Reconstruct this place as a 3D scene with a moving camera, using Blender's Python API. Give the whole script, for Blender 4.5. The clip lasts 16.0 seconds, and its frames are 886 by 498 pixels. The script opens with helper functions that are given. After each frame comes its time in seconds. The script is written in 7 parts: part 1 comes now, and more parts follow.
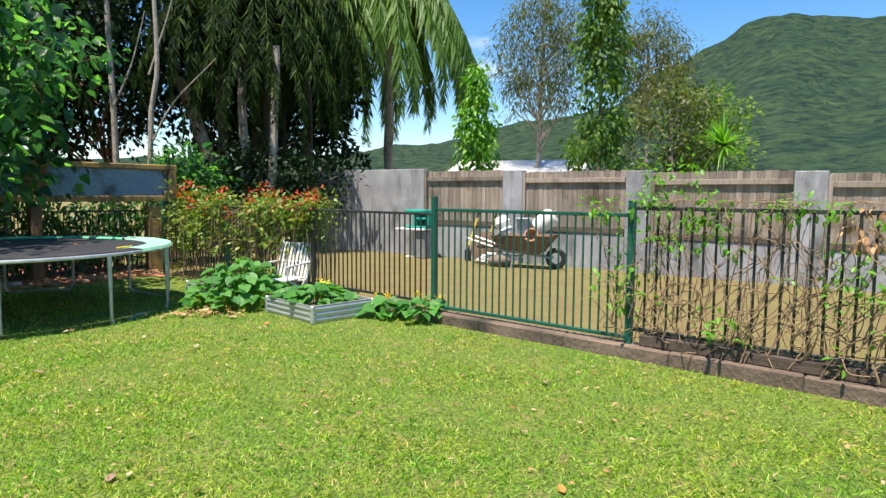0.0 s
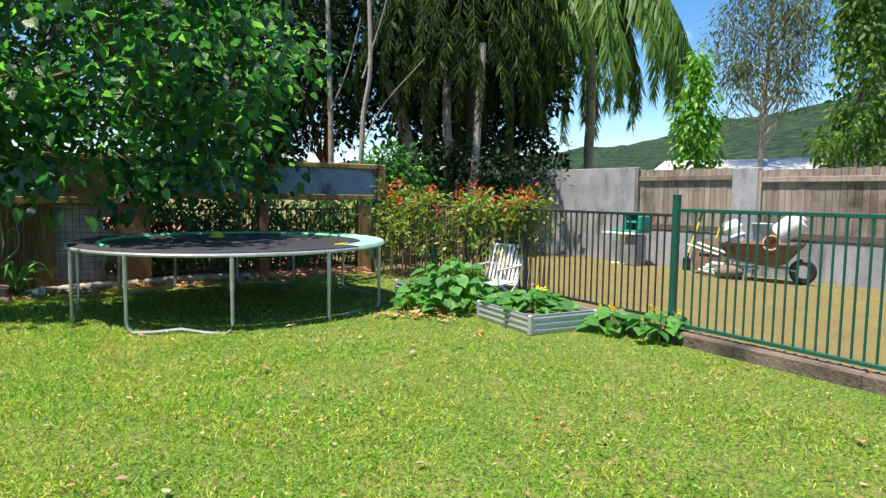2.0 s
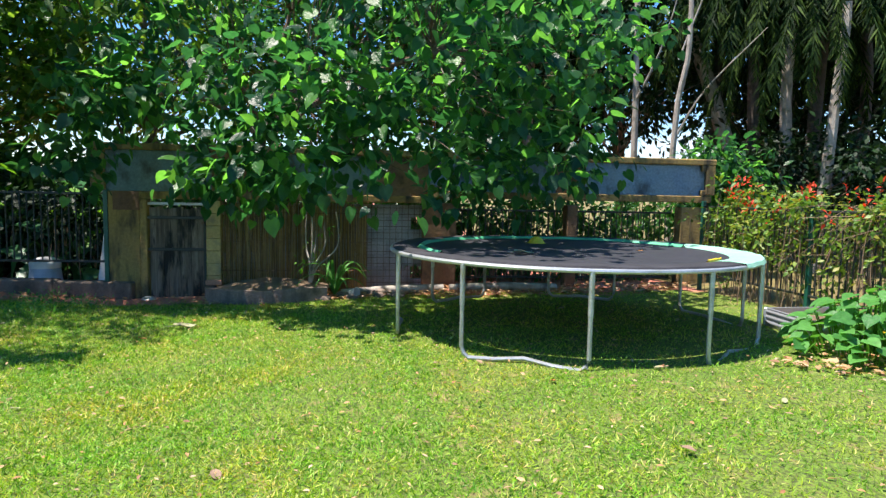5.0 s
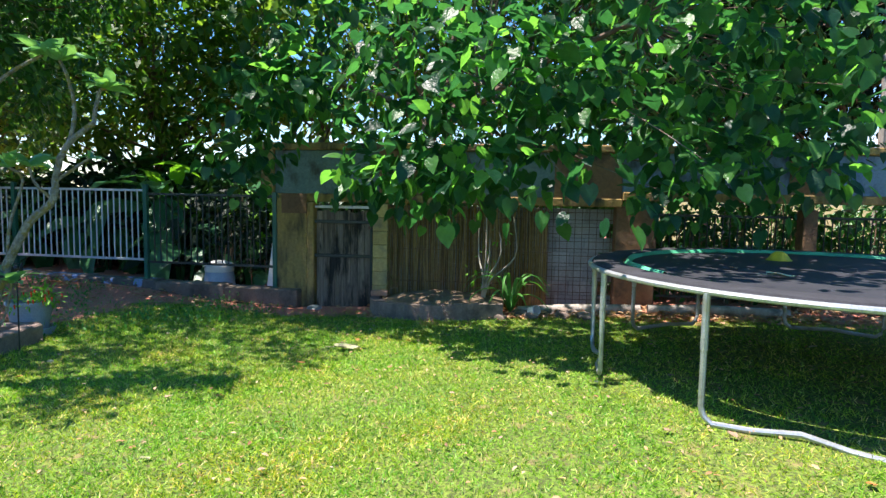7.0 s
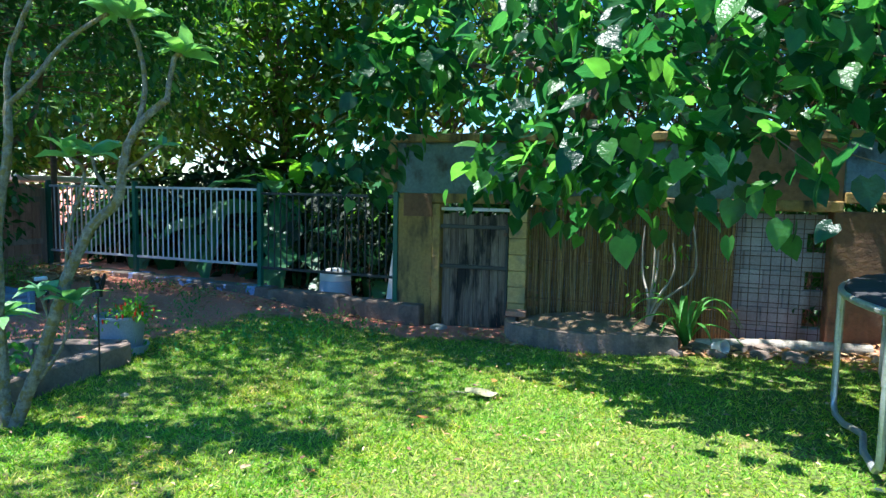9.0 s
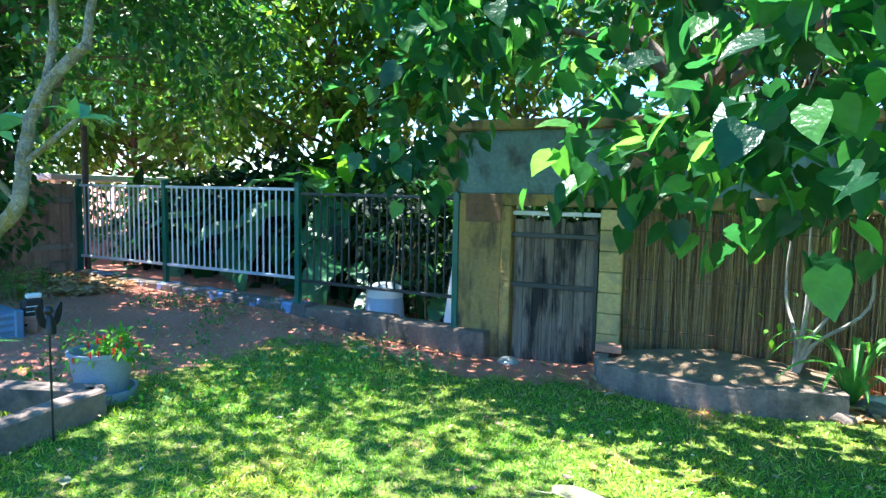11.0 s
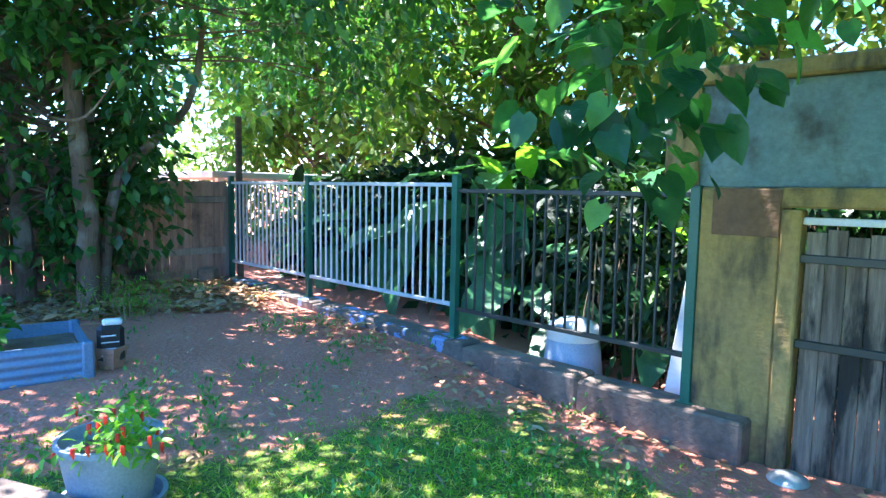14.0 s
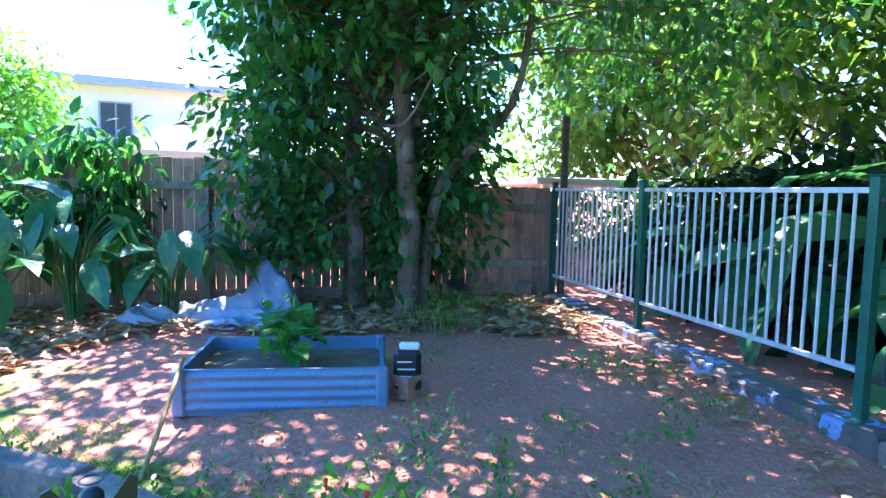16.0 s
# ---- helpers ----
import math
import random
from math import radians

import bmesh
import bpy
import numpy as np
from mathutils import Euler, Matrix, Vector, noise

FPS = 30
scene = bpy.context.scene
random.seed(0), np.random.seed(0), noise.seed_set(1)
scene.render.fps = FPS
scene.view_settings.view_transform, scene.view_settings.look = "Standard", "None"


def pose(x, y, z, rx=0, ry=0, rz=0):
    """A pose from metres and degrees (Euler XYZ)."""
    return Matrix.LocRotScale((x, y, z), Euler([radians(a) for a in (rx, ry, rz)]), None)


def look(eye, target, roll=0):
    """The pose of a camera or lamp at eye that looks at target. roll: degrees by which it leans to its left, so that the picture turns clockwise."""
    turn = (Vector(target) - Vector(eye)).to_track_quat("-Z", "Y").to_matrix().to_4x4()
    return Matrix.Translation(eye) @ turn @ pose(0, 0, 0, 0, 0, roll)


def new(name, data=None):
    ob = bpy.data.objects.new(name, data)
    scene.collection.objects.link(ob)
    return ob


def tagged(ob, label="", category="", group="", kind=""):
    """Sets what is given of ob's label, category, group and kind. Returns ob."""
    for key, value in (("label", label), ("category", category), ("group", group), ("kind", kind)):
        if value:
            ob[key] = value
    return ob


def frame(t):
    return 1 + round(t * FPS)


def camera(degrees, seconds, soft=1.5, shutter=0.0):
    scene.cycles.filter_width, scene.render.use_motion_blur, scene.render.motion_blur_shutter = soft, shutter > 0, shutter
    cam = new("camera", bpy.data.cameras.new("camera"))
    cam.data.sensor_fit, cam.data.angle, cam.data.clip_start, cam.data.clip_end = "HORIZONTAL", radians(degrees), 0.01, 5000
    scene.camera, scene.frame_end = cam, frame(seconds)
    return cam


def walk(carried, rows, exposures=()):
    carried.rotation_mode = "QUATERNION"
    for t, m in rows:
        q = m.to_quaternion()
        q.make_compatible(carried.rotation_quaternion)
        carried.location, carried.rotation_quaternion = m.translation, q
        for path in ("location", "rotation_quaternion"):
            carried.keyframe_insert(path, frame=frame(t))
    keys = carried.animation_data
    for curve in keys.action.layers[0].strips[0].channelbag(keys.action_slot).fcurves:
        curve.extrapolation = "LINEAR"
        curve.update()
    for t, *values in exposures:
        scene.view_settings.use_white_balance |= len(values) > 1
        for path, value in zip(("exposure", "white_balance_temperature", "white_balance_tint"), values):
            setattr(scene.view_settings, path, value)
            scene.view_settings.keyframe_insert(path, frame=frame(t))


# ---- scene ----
cam = camera(71.0, 16.0, soft=1.4)
METRES, EYE, TILT, LEAN, TURN = 10.4, 1.5, 0.0, 0.0, 0.0
ROWS = [
    (0.0, 0.0, 0.0, 0.0, 0.03, -5.05, -0.34),
    (0.5, -0.0098, 0.0162, -0.0003, 3.29, -4.98, -0.49),
    (1.0, -0.0241, 0.0327, -0.0009, 7.82, -4.95, -0.59),
    (1.5, -0.0373, 0.0518, -0.0028, 12.25, -4.97, -0.65),
    (2.0, -0.0506, 0.0668, -0.0064, 16.91, -4.91, -0.7),
    (2.5, -0.0738, 0.0835, -0.0081, 21.7, -4.96, -0.89),
    (3.0, -0.0987, 0.0983, -0.0091, 25.75, -4.95, -0.85),
    (3.5, -0.1285, 0.1129, -0.009, 29.41, -5.01, -0.97),
    (4.0, -0.1595, 0.1233, -0.0089, 32.86, -5.02, -1.01),
    (4.5, -0.1896, 0.1372, -0.0106, 35.67, -5.01, -1.1),
    (5.0, -0.2207, 0.153, -0.0116, 39.25, -5.03, -1.11),
    (7.5, -0.3607, 0.233, -0.0147, 57.17, -5.01, -1.09),
    (8.0, -0.3935, 0.2448, -0.0168, 60.17, -5.0, -1.19),
    (8.5, -0.4274, 0.2576, -0.017, 62.61, -5.01, -1.22),
    (9.0, -0.4602, 0.2735, -0.0161, 65.01, -5.04, -1.17),
    (11.5, -0.6238, 0.3396, -0.0156, 72.85, -5.28, -1.13),
    (12.0, -0.6583, 0.3511, -0.0161, 75.11, -5.39, -1.11),
    (12.5, -0.6923, 0.3597, -0.0165, 77.02, -5.38, -1.11),
    (13.0, -0.7235, 0.3699, -0.0174, 79.56, -5.4, -1.02),
    (13.5, -0.7569, 0.3743, -0.0186, 83.73, -5.45, -1.04),
    (14.0, -0.7887, 0.3763, -0.0195, 88.53, -5.43, -0.97),
    (14.5, -0.8184, 0.3759, -0.0185, 94.95, -5.4, -0.93),
    (15.0, -0.8471, 0.3674, -0.0194, 102.55, -5.42, -0.99),
    (15.5, -0.8724, 0.3587, -0.0199, 109.81, -5.36, -1.03),
    (16.0, -0.8936, 0.3529, -0.0202, 118.16, -5.24, -1.03),
]
EXPOSURES = [(0.0, 0.84, 7050, 14), (3.5, 0.9, 6850, 14), (5.0, 1.1, 6600, 17), (7.5, 1.38, 6350, 19), (9.0, 1.62, 5850, 9), (11.5, 2.72, 5850, 13), (12.5, 2.98, 5900, 17), (14.8, 3.15, 5700, 25), (16.0, 3.03, 5550, 28)]
walk(cam, [(t, pose(0, 0, EYE, TILT, LEAN, TURN) @ pose(METRES * x, METRES * y, METRES * z, 90 + pitch, roll, yaw)) for t, x, y, z, yaw, pitch, roll in ROWS], EXPOSURES)

# ---- world and sun ----
SUN_WAY = Vector((-0.17, -0.26, 0.86)).normalized()
world = bpy.data.worlds.new("sky")
scene.world = world
world.use_nodes = True
wn, wl = world.node_tree.nodes, world.node_tree.links
wn.clear()
sky = wn.new("ShaderNodeTexSky")
sky.sky_type, sky.sun_disc = "NISHITA", False
sky.sun_elevation = math.asin(SUN_WAY.z)
sky.sun_rotation = math.atan2(SUN_WAY.x, SUN_WAY.y)
sky.air_density, sky.dust_density, sky.ozone_density = 1.0, 0.1, 4.0
tc = wn.new("ShaderNodeTexCoord")
mp = wn.new("ShaderNodeMapping")
mp.inputs["Scale"].default_value = (1.0, 1.0, 2.2)
wl.new(tc.outputs["Generated"], mp.inputs["Vector"])
cl = wn.new("ShaderNodeTexNoise")
cl.inputs["Scale"].default_value, cl.inputs["Detail"].default_value = 3.1, 7.0
wl.new(mp.outputs["Vector"], cl.inputs["Vector"])
cr = wn.new("ShaderNodeValToRGB")
cr.color_ramp.elements[0].position, cr.color_ramp.elements[1].position = 0.63, 0.8
wl.new(cl.outputs["Fac"], cr.inputs["Fac"])
cm = wn.new("ShaderNodeMix")
cm.data_type = "RGBA"
cm.inputs[7].default_value = (8.0, 8.2, 8.6, 1)
wl.new(cr.outputs["Color"], cm.inputs[0])
hs = wn.new("ShaderNodeHueSaturation")
hs.inputs["Saturation"].default_value = 1.3
wl.new(sky.outputs["Color"], hs.inputs["Color"])
wl.new(hs.outputs["Color"], cm.inputs[6])
bg = wn.new("ShaderNodeBackground")
bg.inputs["Strength"].default_value = 0.12
wl.new(cm.outputs[2], bg.inputs["Color"])
wo = wn.new("ShaderNodeOutputWorld")
wl.new(bg.outputs["Background"], wo.inputs["Surface"])

sun_data = bpy.data.lights.new("sun", "SUN")
sun_data.energy, sun_data.angle, sun_data.color = 5.0, radians(0.55), (1.0, 0.95, 0.86)
sun = new("sun", sun_data)
sun.matrix_world = look(SUN_WAY * 30, (0, 0, 0))


# ---- materials ----
def mix_rgb(nt, fac, a, b, mode="MIX"):
    n = nt.nodes.new("ShaderNodeMix")
    n.data_type, n.blend_type = "RGBA", mode
    for socket, value in ((n.inputs[0], fac), (n.inputs[6], a), (n.inputs[7], b)):
        if isinstance(value, bpy.types.NodeSocket):
            nt.links.new(value, socket)
        elif isinstance(value, (int, float)):
            socket.default_value = value
        else:
            socket.default_value = (*value, 1)
    return n.outputs[2]


def noise_of(nt, scale, detail=4.0, stretch=(1, 1, 1), lo=0.3, hi=0.7, rough=0.6, where="Object"):
    c = nt.nodes.new("ShaderNodeTexCoord")
    m = nt.nodes.new("ShaderNodeMapping")
    m.inputs["Scale"].default_value = stretch
    nt.links.new(c.outputs[where], m.inputs["Vector"])
    n = nt.nodes.new("ShaderNodeTexNoise")
    n.inputs["Scale"].default_value, n.inputs["Detail"].default_value, n.inputs["Roughness"].default_value = scale, detail, rough
    nt.links.new(m.outputs["Vector"], n.inputs["Vector"])
    r = nt.nodes.new("ShaderNodeMapRange")
    r.inputs["From Min"].default_value, r.inputs["From Max"].default_value = lo, hi
    nt.links.new(n.outputs["Fac"], r.inputs["Value"])
    return r.outputs["Result"]


def start(name):
    m = bpy.data.materials.new(name)
    m.use_nodes = True
    nt = m.node_tree
    return m, nt, nt.nodes["Principled BSDF"]


def surf(name, a, b, rough=0.8, scale=3.0, fine=60.0, bump=0.3, metal=0.0, stretch=(1, 1, 1), stain=None, stain_scale=1.5, stain_at=(0.52, 0.68), vary=0.15, stain_stretch=(1, 1, 1)):
    """Two tones at a coarse scale, fine grain with relief, and an optional stain."""
    m, nt, p = start(name)
    col = mix_rgb(nt, noise_of(nt, scale, stretch=stretch), a, b)
    g = noise_of(nt, fine, 5.0, stretch)
    col = mix_rgb(nt, 0.35, col, mix_rgb(nt, g, (0.25, 0.25, 0.25), (0.75, 0.75, 0.75)), "OVERLAY")
    if stain:
        col = mix_rgb(nt, noise_of(nt, stain_scale, 6.0, stain_stretch, *stain_at), col, stain)
    if vary:
        oi = nt.nodes.new("ShaderNodeObjectInfo")
        h = nt.nodes.new("ShaderNodeHueSaturation")
        r = nt.nodes.new("ShaderNodeMapRange")
        r.inputs["To Min"].default_value, r.inputs["To Max"].default_value = 1 - vary, 1 + vary
        nt.links.new(oi.outputs["Random"], r.inputs["Value"])
        nt.links.new(r.outputs["Result"], h.inputs["Value"])
        nt.links.new(col, h.inputs["Color"])
        col = h.outputs["Color"]
    nt.links.new(col, p.inputs["Base Color"])
    p.inputs["Roughness"].default_value, p.inputs["Metallic"].default_value = rough, metal
    if bump:
        bn = nt.nodes.new("ShaderNodeBump")
        bn.inputs["Strength"].default_value, bn.inputs["Distance"].default_value = bump, 0.01
        nt.links.new(g, bn.inputs["Height"])
        nt.links.new(bn.outputs["Normal"], p.inputs["Normal"])
    return m


def leafy(name, tones, rough=0.45, through_light=0.35, spec=0.5, glow=1.6, patch=None):
    """Leaves: each island its own tone, part of the light passes through."""
    m, nt, p = start(name)
    g = nt.nodes.new("ShaderNodeNewGeometry")
    r = nt.nodes.new("ShaderNodeValToRGB")
    e = r.color_ramp.elements
    e[0].position, e[0].color = 0.0, (*tones[0], 1)
    e[1].position, e[1].color = 1.0, (*tones[-1], 1)
    for i, c in enumerate(tones[1:-1]):
        k = e.new((i + 1) / (len(tones) - 1))
        k.color = (*c, 1)
    nt.links.new(g.outputs["Random Per Island"], r.inputs["Fac"])
    bn = nt.nodes.new("ShaderNodeBump")
    bn.inputs["Strength"].default_value, bn.inputs["Distance"].default_value = 0.35, 0.012
    nt.links.new(noise_of(nt, 28.0, 2.0), bn.inputs["Height"])
    nt.links.new(bn.outputs["Normal"], p.inputs["Normal"])
    col = mix_rgb(nt, 0.4, r.outputs["Color"], mix_rgb(nt, noise_of(nt, 16.0), (0.3, 0.3, 0.3), (0.75, 0.75, 0.7)), "OVERLAY")
    if patch:
        col = mix_rgb(nt, noise_of(nt, 1.3, 6, lo=0.42, hi=0.66, rough=0.7), col, mix_rgb(nt, 1.0, col, patch, "MULTIPLY"))
        col = mix_rgb(nt, noise_of(nt, 7.0, 4, lo=0.45, hi=0.75), col, mix_rgb(nt, 1.0, col, (0.62, 0.7, 0.7), "MULTIPLY"))
    nt.links.new(col, p.inputs["Base Color"])
    p.inputs["Roughness"].default_value = rough
    p.inputs["Specular IOR Level"].default_value = spec
    t = nt.nodes.new("ShaderNodeBsdfTranslucent")
    nt.links.new(mix_rgb(nt, 1.0, col, (glow, glow, glow * 0.45), "MULTIPLY"), t.inputs["Color"])
    x = nt.nodes.new("ShaderNodeMixShader")
    x.inputs[0].default_value = through_light
    nt.links.new(p.outputs["BSDF"], x.inputs[1])
    nt.links.new(t.outputs["BSDF"], x.inputs[2])
    nt.links.new(x.outputs["Shader"], nt.nodes["Material Output"].inputs["Surface"])
    return m


M = {}
M["concrete"] = surf("concrete", (0.36, 0.37, 0.39), (0.22, 0.23, 0.245), 0.9, 1.6, 40, 0.35, stain=(0.07, 0.07, 0.065), stain_scale=1.3, stain_at=(0.52, 0.72), stain_stretch=(1.6, 1.6, 0.5))
M["kerb"] = surf("kerb_concrete", (0.22, 0.16, 0.12), (0.11, 0.08, 0.06), 0.95, 2.2, 30, 0.6, stain=(0.05, 0.045, 0.035), stain_scale=2.0)
M["kerb_blue"] = surf("kerb_flaking_paint", (0.2, 0.16, 0.13), (0.1, 0.08, 0.065), 0.9, 2.0, 30, 0.5, stain=(0.26, 0.36, 0.6), stain_scale=4.5, stain_at=(0.55, 0.57))
M["paling"] = surf("grey_timber", (0.33, 0.28, 0.23), (0.21, 0.17, 0.135), 0.9, 2.0, 26, 0.4, stretch=(8, 8, 0.7), stain=(0.09, 0.065, 0.045), stain_scale=1.2, vary=0.28)
M["paling_red"] = surf("red_brown_timber", (0.47, 0.3, 0.22), (0.32, 0.185, 0.135), 0.9, 2.0, 26, 0.4, stretch=(8, 8, 0.7), stain=(0.05, 0.035, 0.03), stain_scale=1.4, vary=0.25)
M["sleeper"] = surf("dark_timber", (0.13, 0.1, 0.075), (0.07, 0.052, 0.04), 0.95, 3, 30, 0.6, stretch=(1, 1, 5))
M["gate_wood"] = surf("weathered_gate_boards", (0.27, 0.215, 0.16), (0.08, 0.06, 0.042), 0.9, 2.2, 24, 0.6, stretch=(9, 9, 0.5), stain=(0.022, 0.02, 0.016), stain_scale=2.6, stain_at=(0.47, 0.6), stain_stretch=(3, 3, 0.6), vary=0.2)
M["green_steel"] = surf("green_powder_coat", (0.008, 0.105, 0.072), (0.006, 0.075, 0.052), 0.42, 4, 90, 0.05, vary=0.08)
M["dark_steel"] = surf("black_green_powder_coat", (0.016, 0.024, 0.022), (0.03, 0.035, 0.03), 0.5, 5, 90, 0.08, vary=0.15)
M["white_steel"] = surf("pale_grey_powder_coat", (0.55, 0.58, 0.6), (0.4, 0.43, 0.45), 0.45, 5, 90, 0.05, vary=0.08)
M["render_yellow"] = surf("ochre_render", (0.36, 0.235, 0.065), (0.23, 0.16, 0.065), 0.92, 2.4, 26, 0.6, stain=(0.05, 0.04, 0.025), stain_scale=2.8, stain_at=(0.47, 0.64), stain_stretch=(1.5, 1.5, 0.5))
M["render_rust"] = surf("rusty_render", (0.25, 0.13, 0.06), (0.15, 0.085, 0.05), 0.92, 1.8, 22, 0.6, stain=(0.04, 0.03, 0.022), stain_scale=2.2)
M["render_blue"] = surf("faded_blue_render", (0.12, 0.195, 0.275), (0.18, 0.25, 0.29), 0.9, 2.2, 26, 0.5, stain=(0.05, 0.06, 0.065), stain_scale=2.6, stain_at=(0.49, 0.66), stain_stretch=(1.2, 1.2, 0.8))
# Same panels in a greener tone, used on the near part of the wall.
M["render_teal"] = surf("faded_teal_render", (0.11, 0.185, 0.19), (0.18, 0.25, 0.235), 0.9, 2.2, 26, 0.5, stain=(0.06, 0.06, 0.045), stain_scale=2.6, stain_at=(0.49, 0.66), stain_stretch=(1.2, 1.2, 0.8))
M["block"] = surf("pale_block", (0.5, 0.37, 0.135), (0.4, 0.29, 0.12), 0.92, 2, 30, 0.4, stain=(0.2, 0.17, 0.1), stain_scale=3)
M["reed_stem"] = leafy("split_reed", [(0.1, 0.06, 0.03), (0.24, 0.16, 0.07), (0.4, 0.28, 0.13), (0.16, 0.1, 0.05)], 0.8, 0.1, spec=0.2)
M["galv"] = surf("galvanised_tube", (0.5, 0.52, 0.52), (0.36, 0.38, 0.37), 0.42, 6, 80, 0.08, metal=0.6, stain=(0.33, 0.33, 0.26), stain_scale=6, stain_at=(0.58, 0.7))
M["mat_black"] = surf("black_jump_mat", (0.02, 0.021, 0.026), (0.03, 0.031, 0.037), 0.62, 3, 220, 0.3)
M["pad_black"] = surf("worn_black_pad", (0.018, 0.018, 0.02), (0.035, 0.035, 0.04), 0.85, 5, 60, 0.4)
M["pad_green"] = surf("faded_green_pad", (0.06, 0.42, 0.2), (0.1, 0.5, 0.28), 0.55, 3, 60, 0.2, stain=(0.03, 0.22, 0.1), stain_scale=4)
M["pad_pale"] = surf("sun_bleached_green_pad", (0.2, 0.46, 0.32), (0.28, 0.52, 0.38), 0.55, 3, 60, 0.2)
M["yellow"] = surf("yellow_plastic", (0.72, 0.52, 0.03), (0.6, 0.42, 0.03), 0.45, 5, 80, 0.05)
M["zinc"] = surf("zinc_sheet", (0.55, 0.58, 0.6), (0.42, 0.45, 0.48), 0.38, 3, 70, 0.06, metal=0.55, vary=0.06)
M["blue_sheet"] = surf("slate_blue_sheet", (0.17, 0.27, 0.38), (0.13, 0.21, 0.31), 0.4, 2.5, 60, 0.08, metal=0.1, stain=(0.2, 0.2, 0.2), stain_scale=5, stain_at=(0.6, 0.75), vary=0.06)
M["soil"] = surf("dark_soil", (0.13, 0.085, 0.055), (0.24, 0.17, 0.1), 1.0, 6, 40, 1.0)
M["teal"] = surf("teal_plastic", (0.0, 0.33, 0.24), (0.0, 0.27, 0.2), 0.38, 3, 90, 0.04)
M["white"] = surf("white_plastic", (0.72, 0.72, 0.7), (0.6, 0.6, 0.57), 0.5, 4, 70, 0.06)
M["rust"] = surf("rusty_steel", (0.22, 0.11, 0.065), (0.13, 0.085, 0.06), 0.85, 5, 60, 0.4, stain=(0.06, 0.04, 0.03), stain_scale=7)
M["terracotta"] = surf("terracotta", (0.42, 0.21, 0.14), (0.34, 0.17, 0.11), 0.85, 5, 60, 0.2)
M["grey_pot"] = surf("blue_grey_plastic_pot", (0.32, 0.37, 0.43), (0.26, 0.31, 0.37), 0.5, 4, 80, 0.06)
M["black"] = surf("black_plastic", (0.014, 0.014, 0.017), (0.022, 0.022, 0.026), 0.35, 5, 90, 0.05)
M["bamboo"] = surf("bamboo", (0.5, 0.32, 0.1), (0.4, 0.25, 0.08), 0.6, 6, 50, 0.15, stretch=(1, 1, 0.3))
M["tarp"] = surf("silver_blue_tarp", (0.16, 0.2, 0.29), (0.33, 0.38, 0.47), 0.5, 3, 60, 0.3, stain=(0.16, 0.11, 0.07), stain_scale=3.5, stain_at=(0.58, 0.68))
M["stone"] = surf("edging_stone", (0.27, 0.2, 0.155), (0.17, 0.125, 0.1), 0.95, 4, 30, 0.7, stain=(0.08, 0.07, 0.055), stain_scale=3)
M["wall_white"] = surf("white_wall_paint", (0.75, 0.75, 0.73), (0.68, 0.68, 0.66), 0.8, 1, 30, 0.1)
M["roof_pale"] = surf("pale_roof_sheet", (0.62, 0.62, 0.6), (0.52, 0.52, 0.5), 0.5, 1.2, 30, 0.1)
M["glass"] = surf("dark_window_glass", (0.05, 0.07, 0.09), (0.08, 0.1, 0.12), 0.08, 1, 10, 0.0)
M["bark"] = surf("brown_bark", (0.2, 0.13, 0.085), (0.11, 0.075, 0.055), 0.95, 5, 30, 0.9, stretch=(1, 1, 0.25), stain=(0.28, 0.25, 0.2), stain_scale=3)
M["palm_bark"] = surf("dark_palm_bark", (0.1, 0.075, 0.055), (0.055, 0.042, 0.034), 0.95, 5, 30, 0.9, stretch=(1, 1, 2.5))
M["bark_pale"] = surf("pale_grey_bark", (0.42, 0.38, 0.32), (0.24, 0.2, 0.165), 0.95, 4, 34, 0.6, stretch=(1, 1, 0.4), stain=(0.14, 0.13, 0.1), stain_scale=5)
M["bark_lichen"] = surf("lichened_bark", (0.42, 0.4, 0.34), (0.13, 0.115, 0.085), 0.95, 26, 110, 1.0, stain=(0.26, 0.21, 0.07), stain_scale=20, stain_at=(0.5, 0.6))
M["heart"] = leafy("heart_leaf", [(0.01, 0.05, 0.026), (0.015, 0.072, 0.033), (0.028, 0.108, 0.034), (0.085, 0.24, 0.05)], 0.34, 0.55, spec=0.4, glow=2.9)
M["dark_leaf"] = leafy("dark_glossy_leaf", [(0.018, 0.085, 0.026), (0.03, 0.125, 0.028), (0.06, 0.2, 0.034)], 0.33, 0.4)
M["far_leaf"] = leafy("sunlit_leaf", [(0.04, 0.11, 0.018), (0.07, 0.17, 0.025), (0.15, 0.26, 0.04), (0.035, 0.1, 0.02)], 0.5, 0.45, glow=2.0)
M["gum_leaf"] = leafy("olive_leaf", [(0.07, 0.09, 0.025), (0.11, 0.14, 0.03), (0.06, 0.1, 0.03), (0.15, 0.16, 0.045)], 0.5, 0.35)
# Near-black tones; the brightest one stands in for sunlit frond tips.
M["palm_dark"] = leafy("dark_palm_lit_tips", [(0.005, 0.016, 0.005), (0.009, 0.027, 0.006), (0.018, 0.045, 0.009), (0.07, 0.12, 0.022)], 0.6, 0.3, spec=0.1)
# Near-black leaf: the shade of the background growth is put into its colour.
M["shade_leaf"] = leafy("painted_shade_leaf", [(0.005, 0.018, 0.006), (0.009, 0.028, 0.009), (0.016, 0.05, 0.012)], 0.5, 0.22, spec=0.25)
M["palm_light"] = leafy("bright_palm_leaflet", [(0.06, 0.15, 0.025), (0.1, 0.21, 0.03), (0.13, 0.24, 0.04)], 0.42, 0.35)
